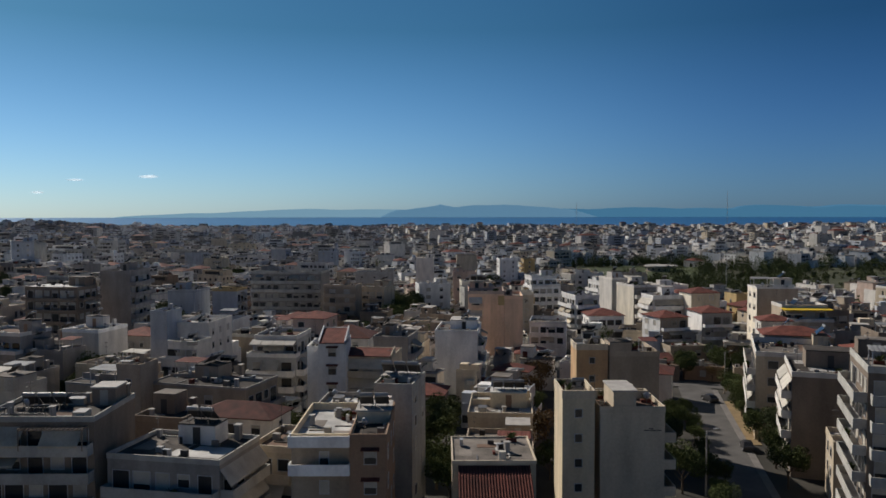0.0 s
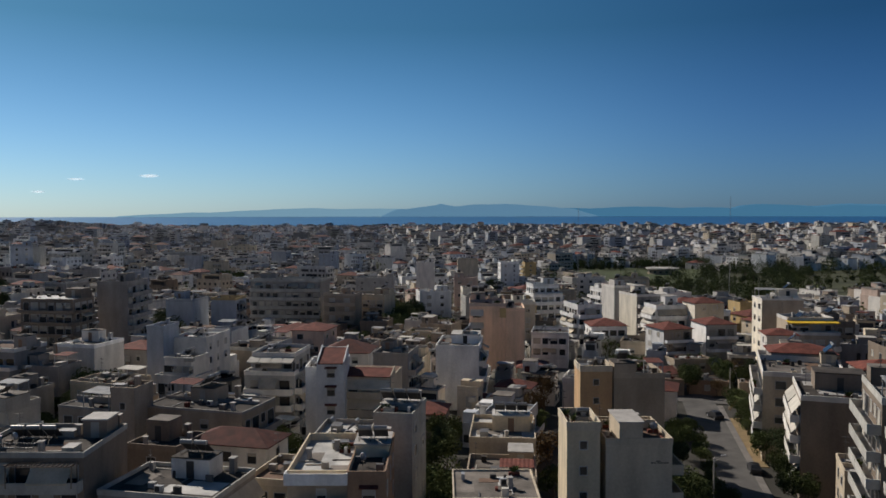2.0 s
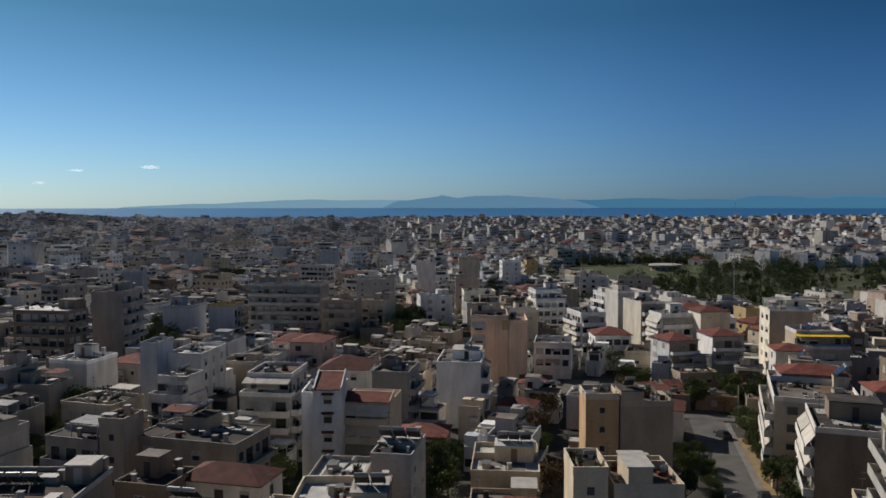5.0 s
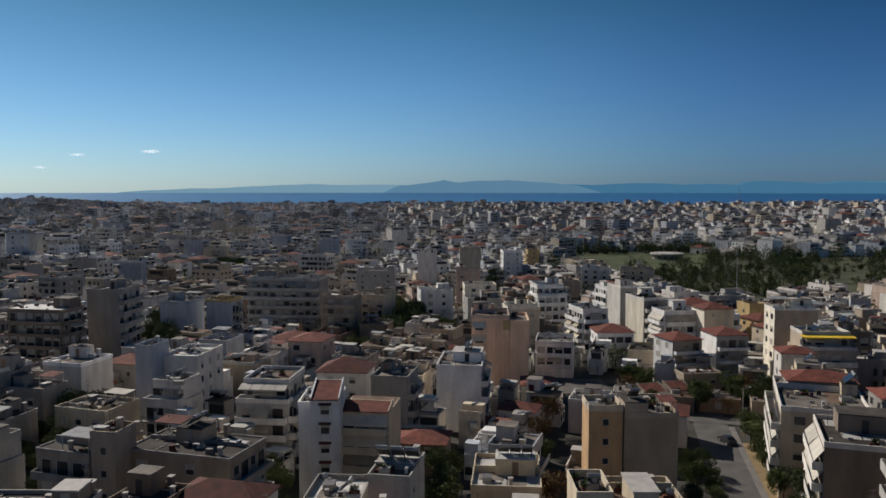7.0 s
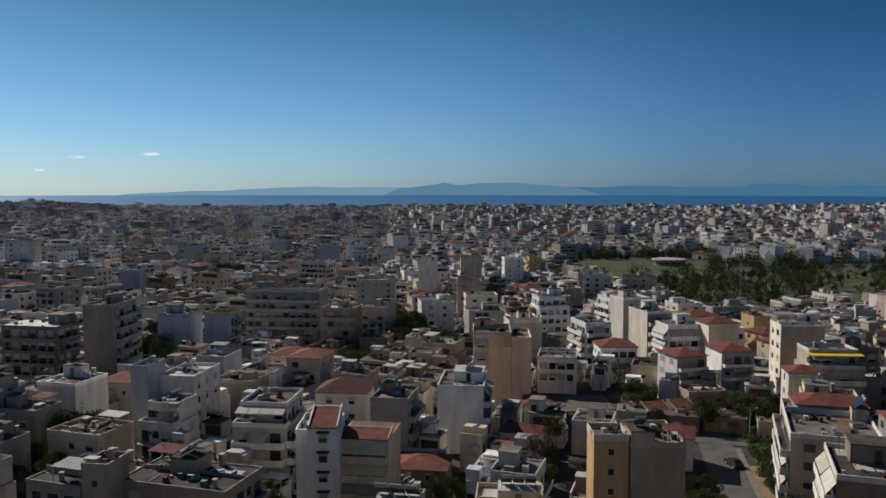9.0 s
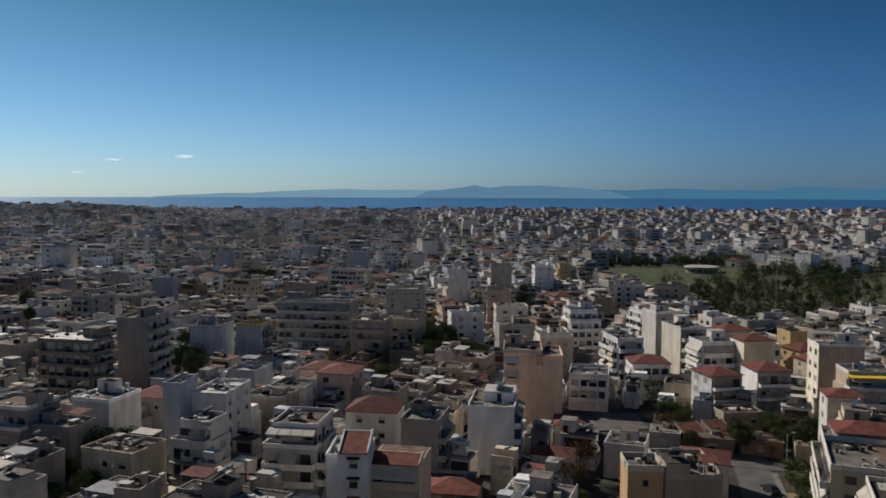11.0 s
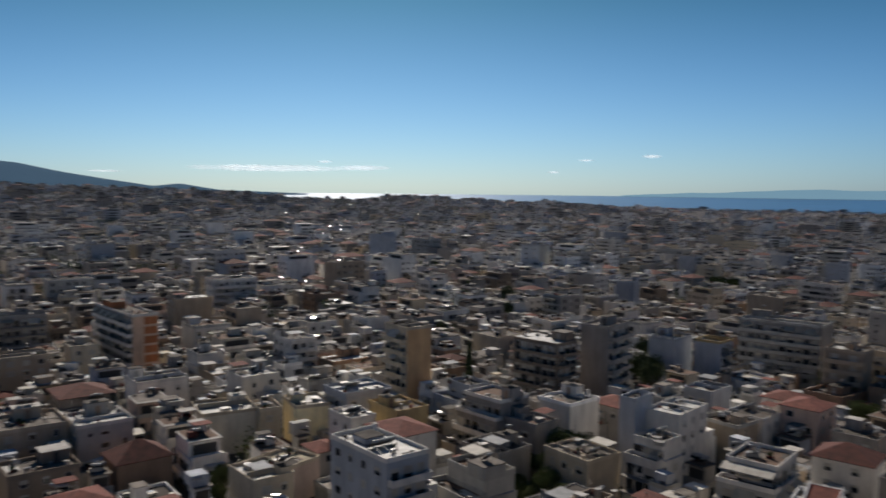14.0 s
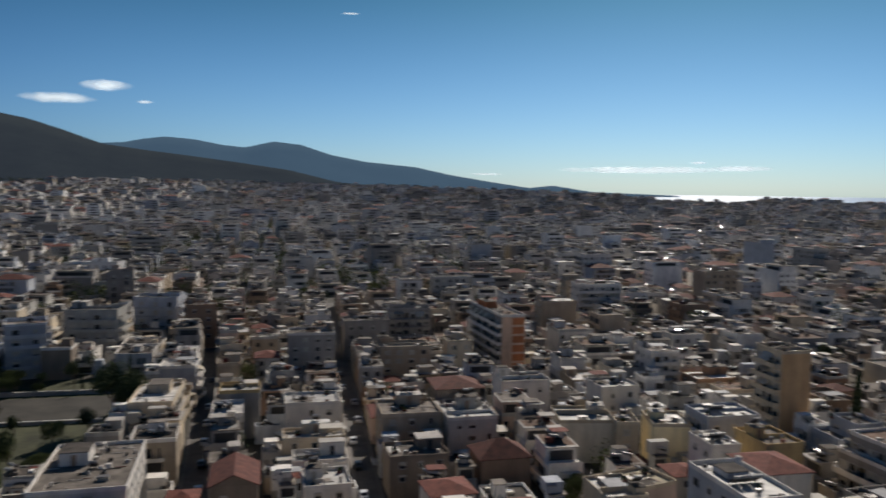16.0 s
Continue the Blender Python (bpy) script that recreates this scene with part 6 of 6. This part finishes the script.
for k in range(11):
    tree(34.6 + 0.21 * 5.2 * k + R.uniform(-0.6, 0.6), 96 + 5.2 * k, "round", R.uniform(0.38, 0.6), R.uniform(0, 360))
# in the yards
for x, y, kind, s in ((-89.4, 258, "round", 1.5), (-88, 252, "pine", 1.1), (-80.3, 274.4, "brown", 1.1), (-83.6, 155.7, "round", 0.9), (-85, 152, "round", 0.8), (-87, 149.3, "round", 0.8), (-83.7, 164, "pine", 0.7), (-187.9, 343.8, "pine", 1.3), (-25.8, 245.9, "round", 1.0), (-27.5, 249, "round", 0.9), (0.9, 285.3, "round", 1.2), (0, 140, "round", 0.9), (-1, 125, "round", 1.0), (-1, 112, "round", 1.0), (0.5, 132, "pine", 0.7), (1, 104, "round", 0.9), (21, 171, "brown", 1.0), (18, 160, "brown", 0.9),
                      (16.5, 128, "brown", 0.9), (15.5, 116, "round", 0.7), (17, 150, "round", 0.7), (-24, 97, "cypress", 0.75), (-22, 99, "cypress", 0.65), (-29, 139, "round", 0.75),
                      (-26, 134, "round", 0.7), (-93, 185, "round", 0.8), (-101, 292, "pine", 1.1), (-96, 286, "pine", 1.0), (-18, 312, "pine", 1.25), (-14, 304, "pine", 1.15),
                      (-10, 296, "round", 1.0), (-20, 322, "pine", 1.1), (2, 288, "round", 0.9), (9, 276, "round", 0.9), (-84, 160, "round", 0.9), (-77, 160, "round", 0.8), (-74, 148, "round", 0.8),
                      (-70, 145, "round", 0.7), (-118, 200, "cypress", 1.5), (-119.5, 203, "cypress", 1.5), (-107, 213, "round", 0.9), (-172, 264, "pine", 0.9), (-174, 318, "pine", 1.0),
                      (-60.5, 119, "round", 0.9), (-63, 125, "round", 1.0), (-66, 118, "pine", 0.8), (-61, 131, "round", 0.8), (-217, 46, "pine", 1.5), (-211, 38, "round", 1.2), (-214, 50, "pine", 1.3), (-73.5, 168, "round", 1.3), (-69, 167, "round", 1.2), (-82, 163, "round", 0.7), (-16, 297, "round", 1.7), (-11, 289, "pine", 1.4), (-13, 281, "round", 1.6), (-17, 275, "round", 1.4), (-4, 283, "round", 1.3), (2, 272, "round", 1.2), (-1, 262, "round", 1.0), (21, 385, "pine", 1.3), (22, 402, "pine", 1.2), (24, 420, "round", 1.5), (26, 443, "pine", 1.4), (29, 470, "pine", 1.3), (31, 500, "round", 1.6), (-86, 250, "round", 1.5), (-82, 243, "pine", 1.1), (-236, 44, "round", 1.0), (-240, 51, "pine", 1.1), (-228, 50, "round", 0.9), (-222, 30, "round", 0.8), (-159, 585, "round", 1.5), (-152, 592, "round", 1.4), (-40, 133, "round", 0.6), (-121, 117, "round", 0.8), (-118, 112, "round", 0.7), (-119, 123, "pine", 0.6), (-112, 126, "round", 0.7), (-68, 150, "round", 0.9), (-62, 147, "round", 0.8),
                      (-72, 158, "pine", 0.7), (-97, 176, "round", 0.8), (-56, 143, "round", 0.8), (-45, 141, "brown", 0.8), (-42, 137, "round", 0.8), (-24, 122, "round", 0.8), (-20, 119, "round", 0.9), (-23, 117, "round", 0.7)):
    if free(x, y, 0.8):
        tree(x, y, kind, s, R.uniform(0, 360))

for k in range(46):
    u, v = R.uniform(-24, 23), R.choice((-44, -38, -31, -27, -23, -35, -30, -18, -12, 33, 40, R.uniform(-20, -3)))
    cx, sx = math.cos(radians(72)), math.sin(radians(72))
    x, y = -228 + cx * u - sx * v, 22 + sx * u + cx * v
    tree(x, y, R.choice(("round", "pine", "round", "cypress")), R.uniform(0.45, 0.9), R.uniform(0, 360))
TAKEN.extend(GREEN)
street_rows()
fill_city()


def grove(name, spots, label, m, per=70, size=0.75):
    """Many far trees, each a trunk and a ragged crown of tufts, as one mass."""
    g = np.random.default_rng(3)
    p = Pile()
    vs = []
    for x, y, h in spots:
        z = float(land(x, y))
        p.tube((x, y, z - 0.5), (x, y, z + h * 0.5), 0.22, 0.14, BARK, 5)
        d = g.normal(size=(per, 3))
        d /= np.linalg.norm(d, axis=1)[:, None]
        w = h * g.uniform(0.26, 0.42)
        c = d * (g.uniform(0.3, 1.1, per) ** 0.5)[:, None] * (w, w, h * 0.36) * (1 + 0.35 * np.sin(d[:, :1] * 5 + x)) + (x, y, z + h * 0.64)
        a, b = g.normal(size=(per, 3)), g.normal(size=(per, 3))
        s = g.uniform(0.5, 1.2, per)[:, None] * size
        a *= s / np.linalg.norm(a, axis=1)[:, None]
        b *= s * 0.7 / np.linalg.norm(b, axis=1)[:, None]
        vs.append(np.stack([c - a, c - b, c + a, c + b], 1).reshape(-1, 3))
    v = np.concatenate(vs)
    p.poly(v.tolist(), [(i, i + 1, i + 2, i + 3) for i in range(0, len(v), 4)], m)
    return tagged(new(name, p.data(name)), label, "trees", kind="stuff")


# the park with its meadow, pavilion and dark trees
spots, shrubs = [], []
while len(spots) < 360:
    x, y = R.uniform(80, 355), R.uniform(396, 775)
    if not park(x, y):
        continue
    lean_ = x / (y - 13)
    if lean_ > 0.465 and R.random() < 0.8:
        shrubs.append((x, y, R.uniform(1.5, 5)))
    elif not (lean_ < (0.325 if y > 600 else 0.27) and 560 < y < 742):
        spots.append((x, y, R.uniform(4, 11) if R.random() < 0.8 else R.uniform(12, 16)))
while len(spots) < 450:                                      # a thick belt behind the pavilion
    x, y = R.uniform(110, 290), R.uniform(745, 780)
    spots.append((x, y, R.uniform(8, 14) if x > 180 else R.uniform(3, 6)))
grove("park_trees", [q for i, q in enumerate(spots) if i % 3], "dense olive-green trees round a city park", LEAF, 420, 0.42)
grove("park_pines", [q for i, q in enumerate(spots) if i % 3 == 0], "dense dark green pines round a city park", LEAF_DARK, 420, 0.42)
grove("park_shrubs", shrubs, "low olive-green shrubs on rough ground", LEAF, 80, 0.34)
n = 30
p = Pile()
pts = []
for i in range(n + 1):
    y = 396 + 378 * i / n
    x0 = float(np.interp(y, (395, 520, 600, 640, 775), (122, 128, 95, 95, 110))) - 2
    for k in range(n + 1):
        x = x0 + (358 - x0) * k / n
        pts.append((x, y, float(land(x, y)) + 0.9))


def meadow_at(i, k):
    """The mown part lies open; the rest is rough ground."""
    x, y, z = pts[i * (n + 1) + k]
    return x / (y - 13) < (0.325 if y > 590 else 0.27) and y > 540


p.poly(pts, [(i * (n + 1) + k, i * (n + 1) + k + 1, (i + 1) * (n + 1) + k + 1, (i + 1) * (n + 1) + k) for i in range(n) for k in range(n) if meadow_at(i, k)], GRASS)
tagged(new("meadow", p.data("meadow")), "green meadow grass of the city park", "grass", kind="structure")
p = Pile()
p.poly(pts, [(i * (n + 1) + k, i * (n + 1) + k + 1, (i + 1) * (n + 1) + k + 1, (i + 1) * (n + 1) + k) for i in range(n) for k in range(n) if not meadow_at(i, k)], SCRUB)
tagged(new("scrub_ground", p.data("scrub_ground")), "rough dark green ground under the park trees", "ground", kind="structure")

p = Pile()
ca, sa = math.cos(radians(72)), math.sin(radians(72))
q = [(-228 + ca * u - sa * v, 22 + sa * u + ca * v) for u, v in ((-25, -50), (25, -50), (25, 50), (-25, 50))]
p.poly([(u, v, float(land(u, v)) + 0.12) for u, v in q], [(0, 1, 2, 3)], SCRUB)
tagged(new("grass_lot", p.data("grass_lot")), "bare grey-green ground of an empty lot", "yard", kind="structure")

for v, tall in ((1.0, 1.0), (31.0, 1.3)):           # low walls between the terraces of the lot
    p = Pile()
    p.turned(-228 - sa * v, 22 + ca * v, -0.3, 0.45, 44.0, tall + 0.3, radians(162), SLAB)
    p.turned(-228 - sa * v, 22 + ca * v, tall, 0.6, 44.2, 0.12, radians(162), ROOF_WHITE)
    tagged(new("terrace_wall", p.data("terrace_wall")), "low pale concrete terrace wall on an empty lot", "wall")
p = Pile()
p.poly([(-228 + ca * u - sa * v, 22 + sa * u + ca * v, 0.16) for u, v in ((-24, 4), (22, 4), (22, 28), (-24, 28))], [(0, 1, 2, 3)], GROUND)
tagged(new("gravel_terrace", p.data("gravel_terrace")), "dark grey trodden gravel between two low walls", "yard", kind="structure")

p = Pile()
p.poly([(u, v, float(land(u, v)) + 0.1) for u, v in ((28, 203), (41, 206), (41, 221), (28, 221))], [(0, 1, 2, 3)], YARD)
tagged(new("gravel_lot", p.data("gravel_lot")), "pale trodden gravel of an open yard", "yard", kind="structure")


def pavilion(x, y, r, h):
    e = thing("park_pavilion", x, y, float(land(x, y)) + 0.2)
    p = Pile()
    p.tube((0, 0, 0), (0, 0, h), r, r, WALLS["beige"], 20)
    part("wall", p, e)
    p = Pile()
    p.tube((0, 0, h), (0, 0, h + 0.9), r * 1.12, r * 1.08, SLAB, 20)
    part("roof", p, e)
    for i in range(16):
        a = 6.283 * i / 16
        part("window", window_mesh(2.2, 1.6, 0, "glass"), e, pose(r * math.sin(a), -r * math.cos(a), h * 0.4, 0, 0, math.degrees(a)))
    return tagged(e, "low round beige park pavilion with a flat pale roof", "pavilion")


pavilion(190, 700, 13, 5.0)
# trees between the far houses
spots = []
for _ in range(5200):
    r, az = math.sqrt(R.uniform(330 ** 2, 2600 ** 2)), R.uniform(-34, 94)
    if R.random() < 0.35 + 0.65 * (noise.noise(Vector((r * 0.004, az * 0.11, 9))) > 0.05):
        x, y = -r * math.sin(radians(az)), r * math.cos(radians(az))
        if not park(x, y):
            spots.append((x, y, R.uniform(6, 13) if r < 1500 else R.uniform(9, 15)))
for _ in range(420):
    r, az = R.uniform(420, 1100), R.uniform(56, 90)
    spots.append((-r * math.sin(radians(az)), r * math.cos(radians(az)), R.uniform(7, 13)))
gaps = []
while len(gaps) < 420:
    r, az = math.sqrt(R.uniform(150 ** 2, 620 ** 2)), R.uniform(-30, 92)
    x, y = -r * math.sin(radians(az)), r * math.cos(radians(az))
    if (az > 28 or r > 300 or R.random() < 0.3) and not park(x, y) and free(x, y, 0.7):
        gaps.append((x, y, R.uniform(4.5, 9.5)))
grove("garden_trees", [q for i, q in enumerate(gaps) if i % 4], "olive-green garden trees in gaps between the houses", LEAF, 190, 0.42)
grove("garden_pines", [q for i, q in enumerate(gaps) if i % 4 == 0], "dark green garden pines in gaps between the houses", LEAF_DARK, 190, 0.42)
grove("street_trees", [q for q in spots if math.hypot(q[0], q[1]) < 1100], "scattered dark green trees between the houses", LEAF, 70, 0.8)
grove("hill_trees", [q for q in spots if math.hypot(q[0], q[1]) >= 1100], "dark green trees among far houses on the slopes", LEAF_DARK, 26, 1.8)

# ---- streets ----
def street(name, pts, width, m, z=0.06):
    p = Pile()
    v = []
    for i, (x, y) in enumerate(pts):
        a, b = pts[max(0, i - 1)], pts[min(len(pts) - 1, i + 1)]
        q = Vector((b[0] - a[0], b[1] - a[1])).normalized()
        for sgn in (1, -1):
            vx, vy = x - q.y * width / 2 * sgn, y + q.x * width / 2 * sgn
            v.append((vx, vy, float(land(vx, vy)) + z))
    p.poly(v, [(2 * i + 1, 2 * i + 3, 2 * i + 2, 2 * i) for i in range(len(pts) - 1)], m)
    return tagged(new(name, p.data(name)), "worn grey asphalt street between the houses", "road", kind="structure")


def line(a, b, n):
    return [(a[0] + (b[0] - a[0]) * i / n, a[1] + (b[1] - a[1]) * i / n) for i in range(n + 1)]


p = Pile()
off, a = 5.6, math.atan2(92, 19.5)
p.turned(50.0 + off * math.sin(a), 150 - off * math.cos(a), -0.2, 32, 2.1, 0.3, a, SOIL)
tagged(new("planting_strip", p.data("planting_strip")), "strip of bare ochre soil beside the pavement", "soil", kind="structure")
street("road_right", line((36, 84), (55.5, 176), 6) + line((57, 184), (70, 236), 4)[1:], 7.0, ASPHALT)
street("road_crossing", line((44, 184.6), (86, 172), 5), 5.5, ASPHALT, 0.09)
for k, (a, b) in enumerate(LEFT_STREETS):
    street(f"road_left_{k + 1}", line(a, b, 10), 4.2, ASPHALT)
    long_, turn = math.hypot(b[0] - a[0], b[1] - a[1]), math.atan2(b[1] - a[1], b[0] - a[0])
    for side_ in (-1, 1):
        p = Pile()
        p.turned((a[0] + b[0]) / 2 - side_ * 2.55 * math.sin(turn), (a[1] + b[1]) / 2 + side_ * 2.55 * math.cos(turn), -0.2, long_, 0.9, 0.35, turn, PAVING)
        tagged(new(f"pavement_{k * 2 + (side_ > 0) + 1}", p.data("pavement")), "narrow pale pavement with a raised kerb", "pavement", kind="structure")
p = Pile()
a = math.atan2(92, 19.5)
off = 4.1
p.turned(45.7 + off * math.sin(a), 130 - off * math.cos(a), -0.2, 94, 1.1, 0.35, a, PAVING)
tagged(new("pavement_7", p.data("pavement")), "pale pavement with a raised kerb along the street", "pavement", kind="structure")


# ---- parked cars ----
PAINT = {k: material(k + " car paint", c, rough=0.3, vary=0.08, own=0.0, spec=0.6) for k, c in
         (("white", (0.7, 0.7, 0.7)), ("silver", (0.42, 0.43, 0.45)), ("black", (0.02, 0.02, 0.022)), ("red", (0.35, 0.03, 0.02)), ("blue", (0.03, 0.07, 0.2)))}


def car_meshes(kind):
    def make():
        p = Pile()
        prof = [(-2.05, 0.28), (2.05, 0.28), (2.1, 0.62), (1.95, 0.8), (1.05, 0.92), (0.45, 1.42), (-1.05, 1.45), (-1.75, 0.98), (-2.08, 0.85)]
        k = len(prof)
        inn = [0.86, 0.86, 0.86, 0.84, 0.82, 0.64, 0.64, 0.8, 0.84]
        v = [(x, -w, z) for (x, z), w in zip(prof, inn)] + [(x, w, z) for (x, z), w in zip(prof, inn)]
        p.poly(v, [tuple(range(k))[::-1], tuple(range(k, 2 * k))] + [(i, (i + 1) % k, k + (i + 1) % k, k + i) for i in range(k)], PAINT[kind])
        g, h = Pile(), Pile()
        for (xa, za, wa), (xb, zb, wb) in (((1.0, 0.95, 0.72), (0.5, 1.38, 0.58)), ((-1.7, 1.02, 0.7), (-1.12, 1.41, 0.58))):
            d = 0.03 if xa > 0 else -0.03
            (g if xa > 0 else h).poly([(xa + d, -wa, za), (xa + d, wa, za), (xb + d, wb, zb), (xb + d, -wb, zb)], [(0, 1, 2, 3) if xa > 0 else (3, 2, 1, 0)], GLASS)
        w = Pile()
        w.tube((0, -0.1, 0), (0, 0.1, 0), 0.31, 0.31, RUBBER, 14)
        r = Pile()
        r.tube((0, -0.108, 0), (0, 0.108, 0), 0.19, 0.19, FRAME, 10)
        return p.data("body"), g.data("windscreen"), h.data("rear_window"), w.data("wheel"), r.data("rim")
    return keep(("car", kind), make)


def car(x, y, rot, kind):
    e = thing("parked_car", x, y, float(land(x, y)) + 0.08, rot)
    a, b, rear, c, rim = car_meshes(kind)
    part("body", a, e), part("windscreen", b, e), part("rear_window", rear, e)
    for wx in (-1.3, 1.3):
        for wy in (-0.8, 0.8):
            part("rim", rim, part("wheel", c, e, pose(wx, wy, 0.31)))
    return tagged(e, f"small {kind} car parked beside the street", "car", "parked cars")


car(55.0, 165.0, 102, "black")
for k, (x, y, rot) in enumerate(((49.9, 131, 78), (6, 160, 10), (10.5, 161, 100), (-79, 170, 60), (-84.5, 166.5, 60), (46, 178, 160), (66, 180, 165))):
    car(x, y, rot, ("black", "silver", "black", "white", "blue", "red")[k % 6])
for k in range(20):
    a, b = LEFT_STREETS[k % 3]
    turn, f = math.atan2(b[1] - a[1], b[0] - a[0]), 0.05 + k * 0.02
    off = R.choice((-1.2, 1.2))
    car(a[0] + (b[0] - a[0]) * f - off * math.sin(turn), a[1] + (b[1] - a[1]) * f + off * math.cos(turn), math.degrees(turn), R.choice(("black", "silver", "black", "black", "white")))


# ---- poles and masts ----
def street_pole(x, y, h):
    e = thing("street_lamp", x, y, float(land(x, y)), 20)
    p = Pile()
    p.tube((0, 0, 0), (0, 0, h), 0.13, 0.09, SLAB, 8)
    part("pole", p, e)
    p = Pile()
    p.tube((0, 0, h - 0.3), (1.4, 0, h + 0.2), 0.04, 0.04, IRON, 6)
    part("arm", p, e)
    p = Pile()
    p.box(1.2, 1.9, -0.12, 0.12, h + 0.12, h + 0.26, FRAME)
    part("lamp_head", p, e)
    return tagged(e, "pale concrete street lamp post with a short arm", "street lamp", "street lamps")


for x, y in ((36.0, 109.2), (60.5, 172)):
    street_pole(x, y, 9)


def mast(x, y, h):
    e = thing("radio_mast", x, y, float(land(x, y)))
    p = Pile()
    for q in range(3):
        a = 2.094 * q
        p.tube((math.cos(a) * 0.3, math.sin(a) * 0.3, 0), (math.cos(a) * 0.15, math.sin(a) * 0.15, h), 0.035, 0.02, FRAME, 5)
    k = int(h / 3)
    for i in range(k):
        for q in range(3):
            a, b = 2.094 * q, 2.094 * (q + 1)
            f, g = 1 - 0.5 * i / k, 1 - 0.5 * (i + 1) / k
            p.tube((math.cos(a) * f * 0.3, math.sin(a) * f * 0.3, h * i / k), (math.cos(b) * g * 0.3, math.sin(b) * g * 0.3, h * (i + 1) / k), 0.014, 0.014, FRAME, 4)
    part("lattice", p, e)
    return tagged(e, "tall thin lattice radio mast above the far houses", "mast", "radio masts")


mast(60, 362, 53)
mast(133, 377, 58)

# ---- clouds low over the sea and the hills ----
def cloud(az, el, wide, tall, seed):
    r = 4850
    x, y, z = -r * math.sin(radians(az)), r * math.cos(radians(az)), 55 + r * math.tan(radians(el))
    bm = bmesh.new()
    bmesh.ops.create_icosphere(bm, subdivisions=4, radius=1, matrix=Matrix.Diagonal((wide * 0.62, 8, tall * 0.62, 1)))
    for v in bm.verts:
        v.co.z += tall * 0.25 * noise.noise(Vector((v.co.x * 0.02, seed, 0)))
    me = bpy.data.meshes.new("cloud")
    bm.to_mesh(me)
    bm.free()
    me.materials.append(CLOUD_MAT)
    me.polygons.foreach_set("use_smooth", [True] * len(me.polygons))
    ob = new("cloud", me)
    ob.matrix_basis = pose(x, y, z, 0, 0, az)
    return tagged(ob, "small flat glowing white cloud low above the horizon", "cloud", "clouds", kind="structure")


for k, (az, el, wide, tall) in enumerate(((20.05, 2.36, 105, 16), (24.55, 2.08, 80, 12), (26.7, 1.25, 60, 12), (46.6, 1.33, 820, 30), (40.2, 1.42, 280, 26), (42.8, 1.82, 80, 12), (57.2, 0.96, 160, 10),
                                           (85.6, 5.43, 330, 46), (82.8, 6.33, 220, 50), (80.4, 5.4, 70, 18), (66.8, 11.76, 90, 10))):
    cloud(az, el, wide, tall, k)
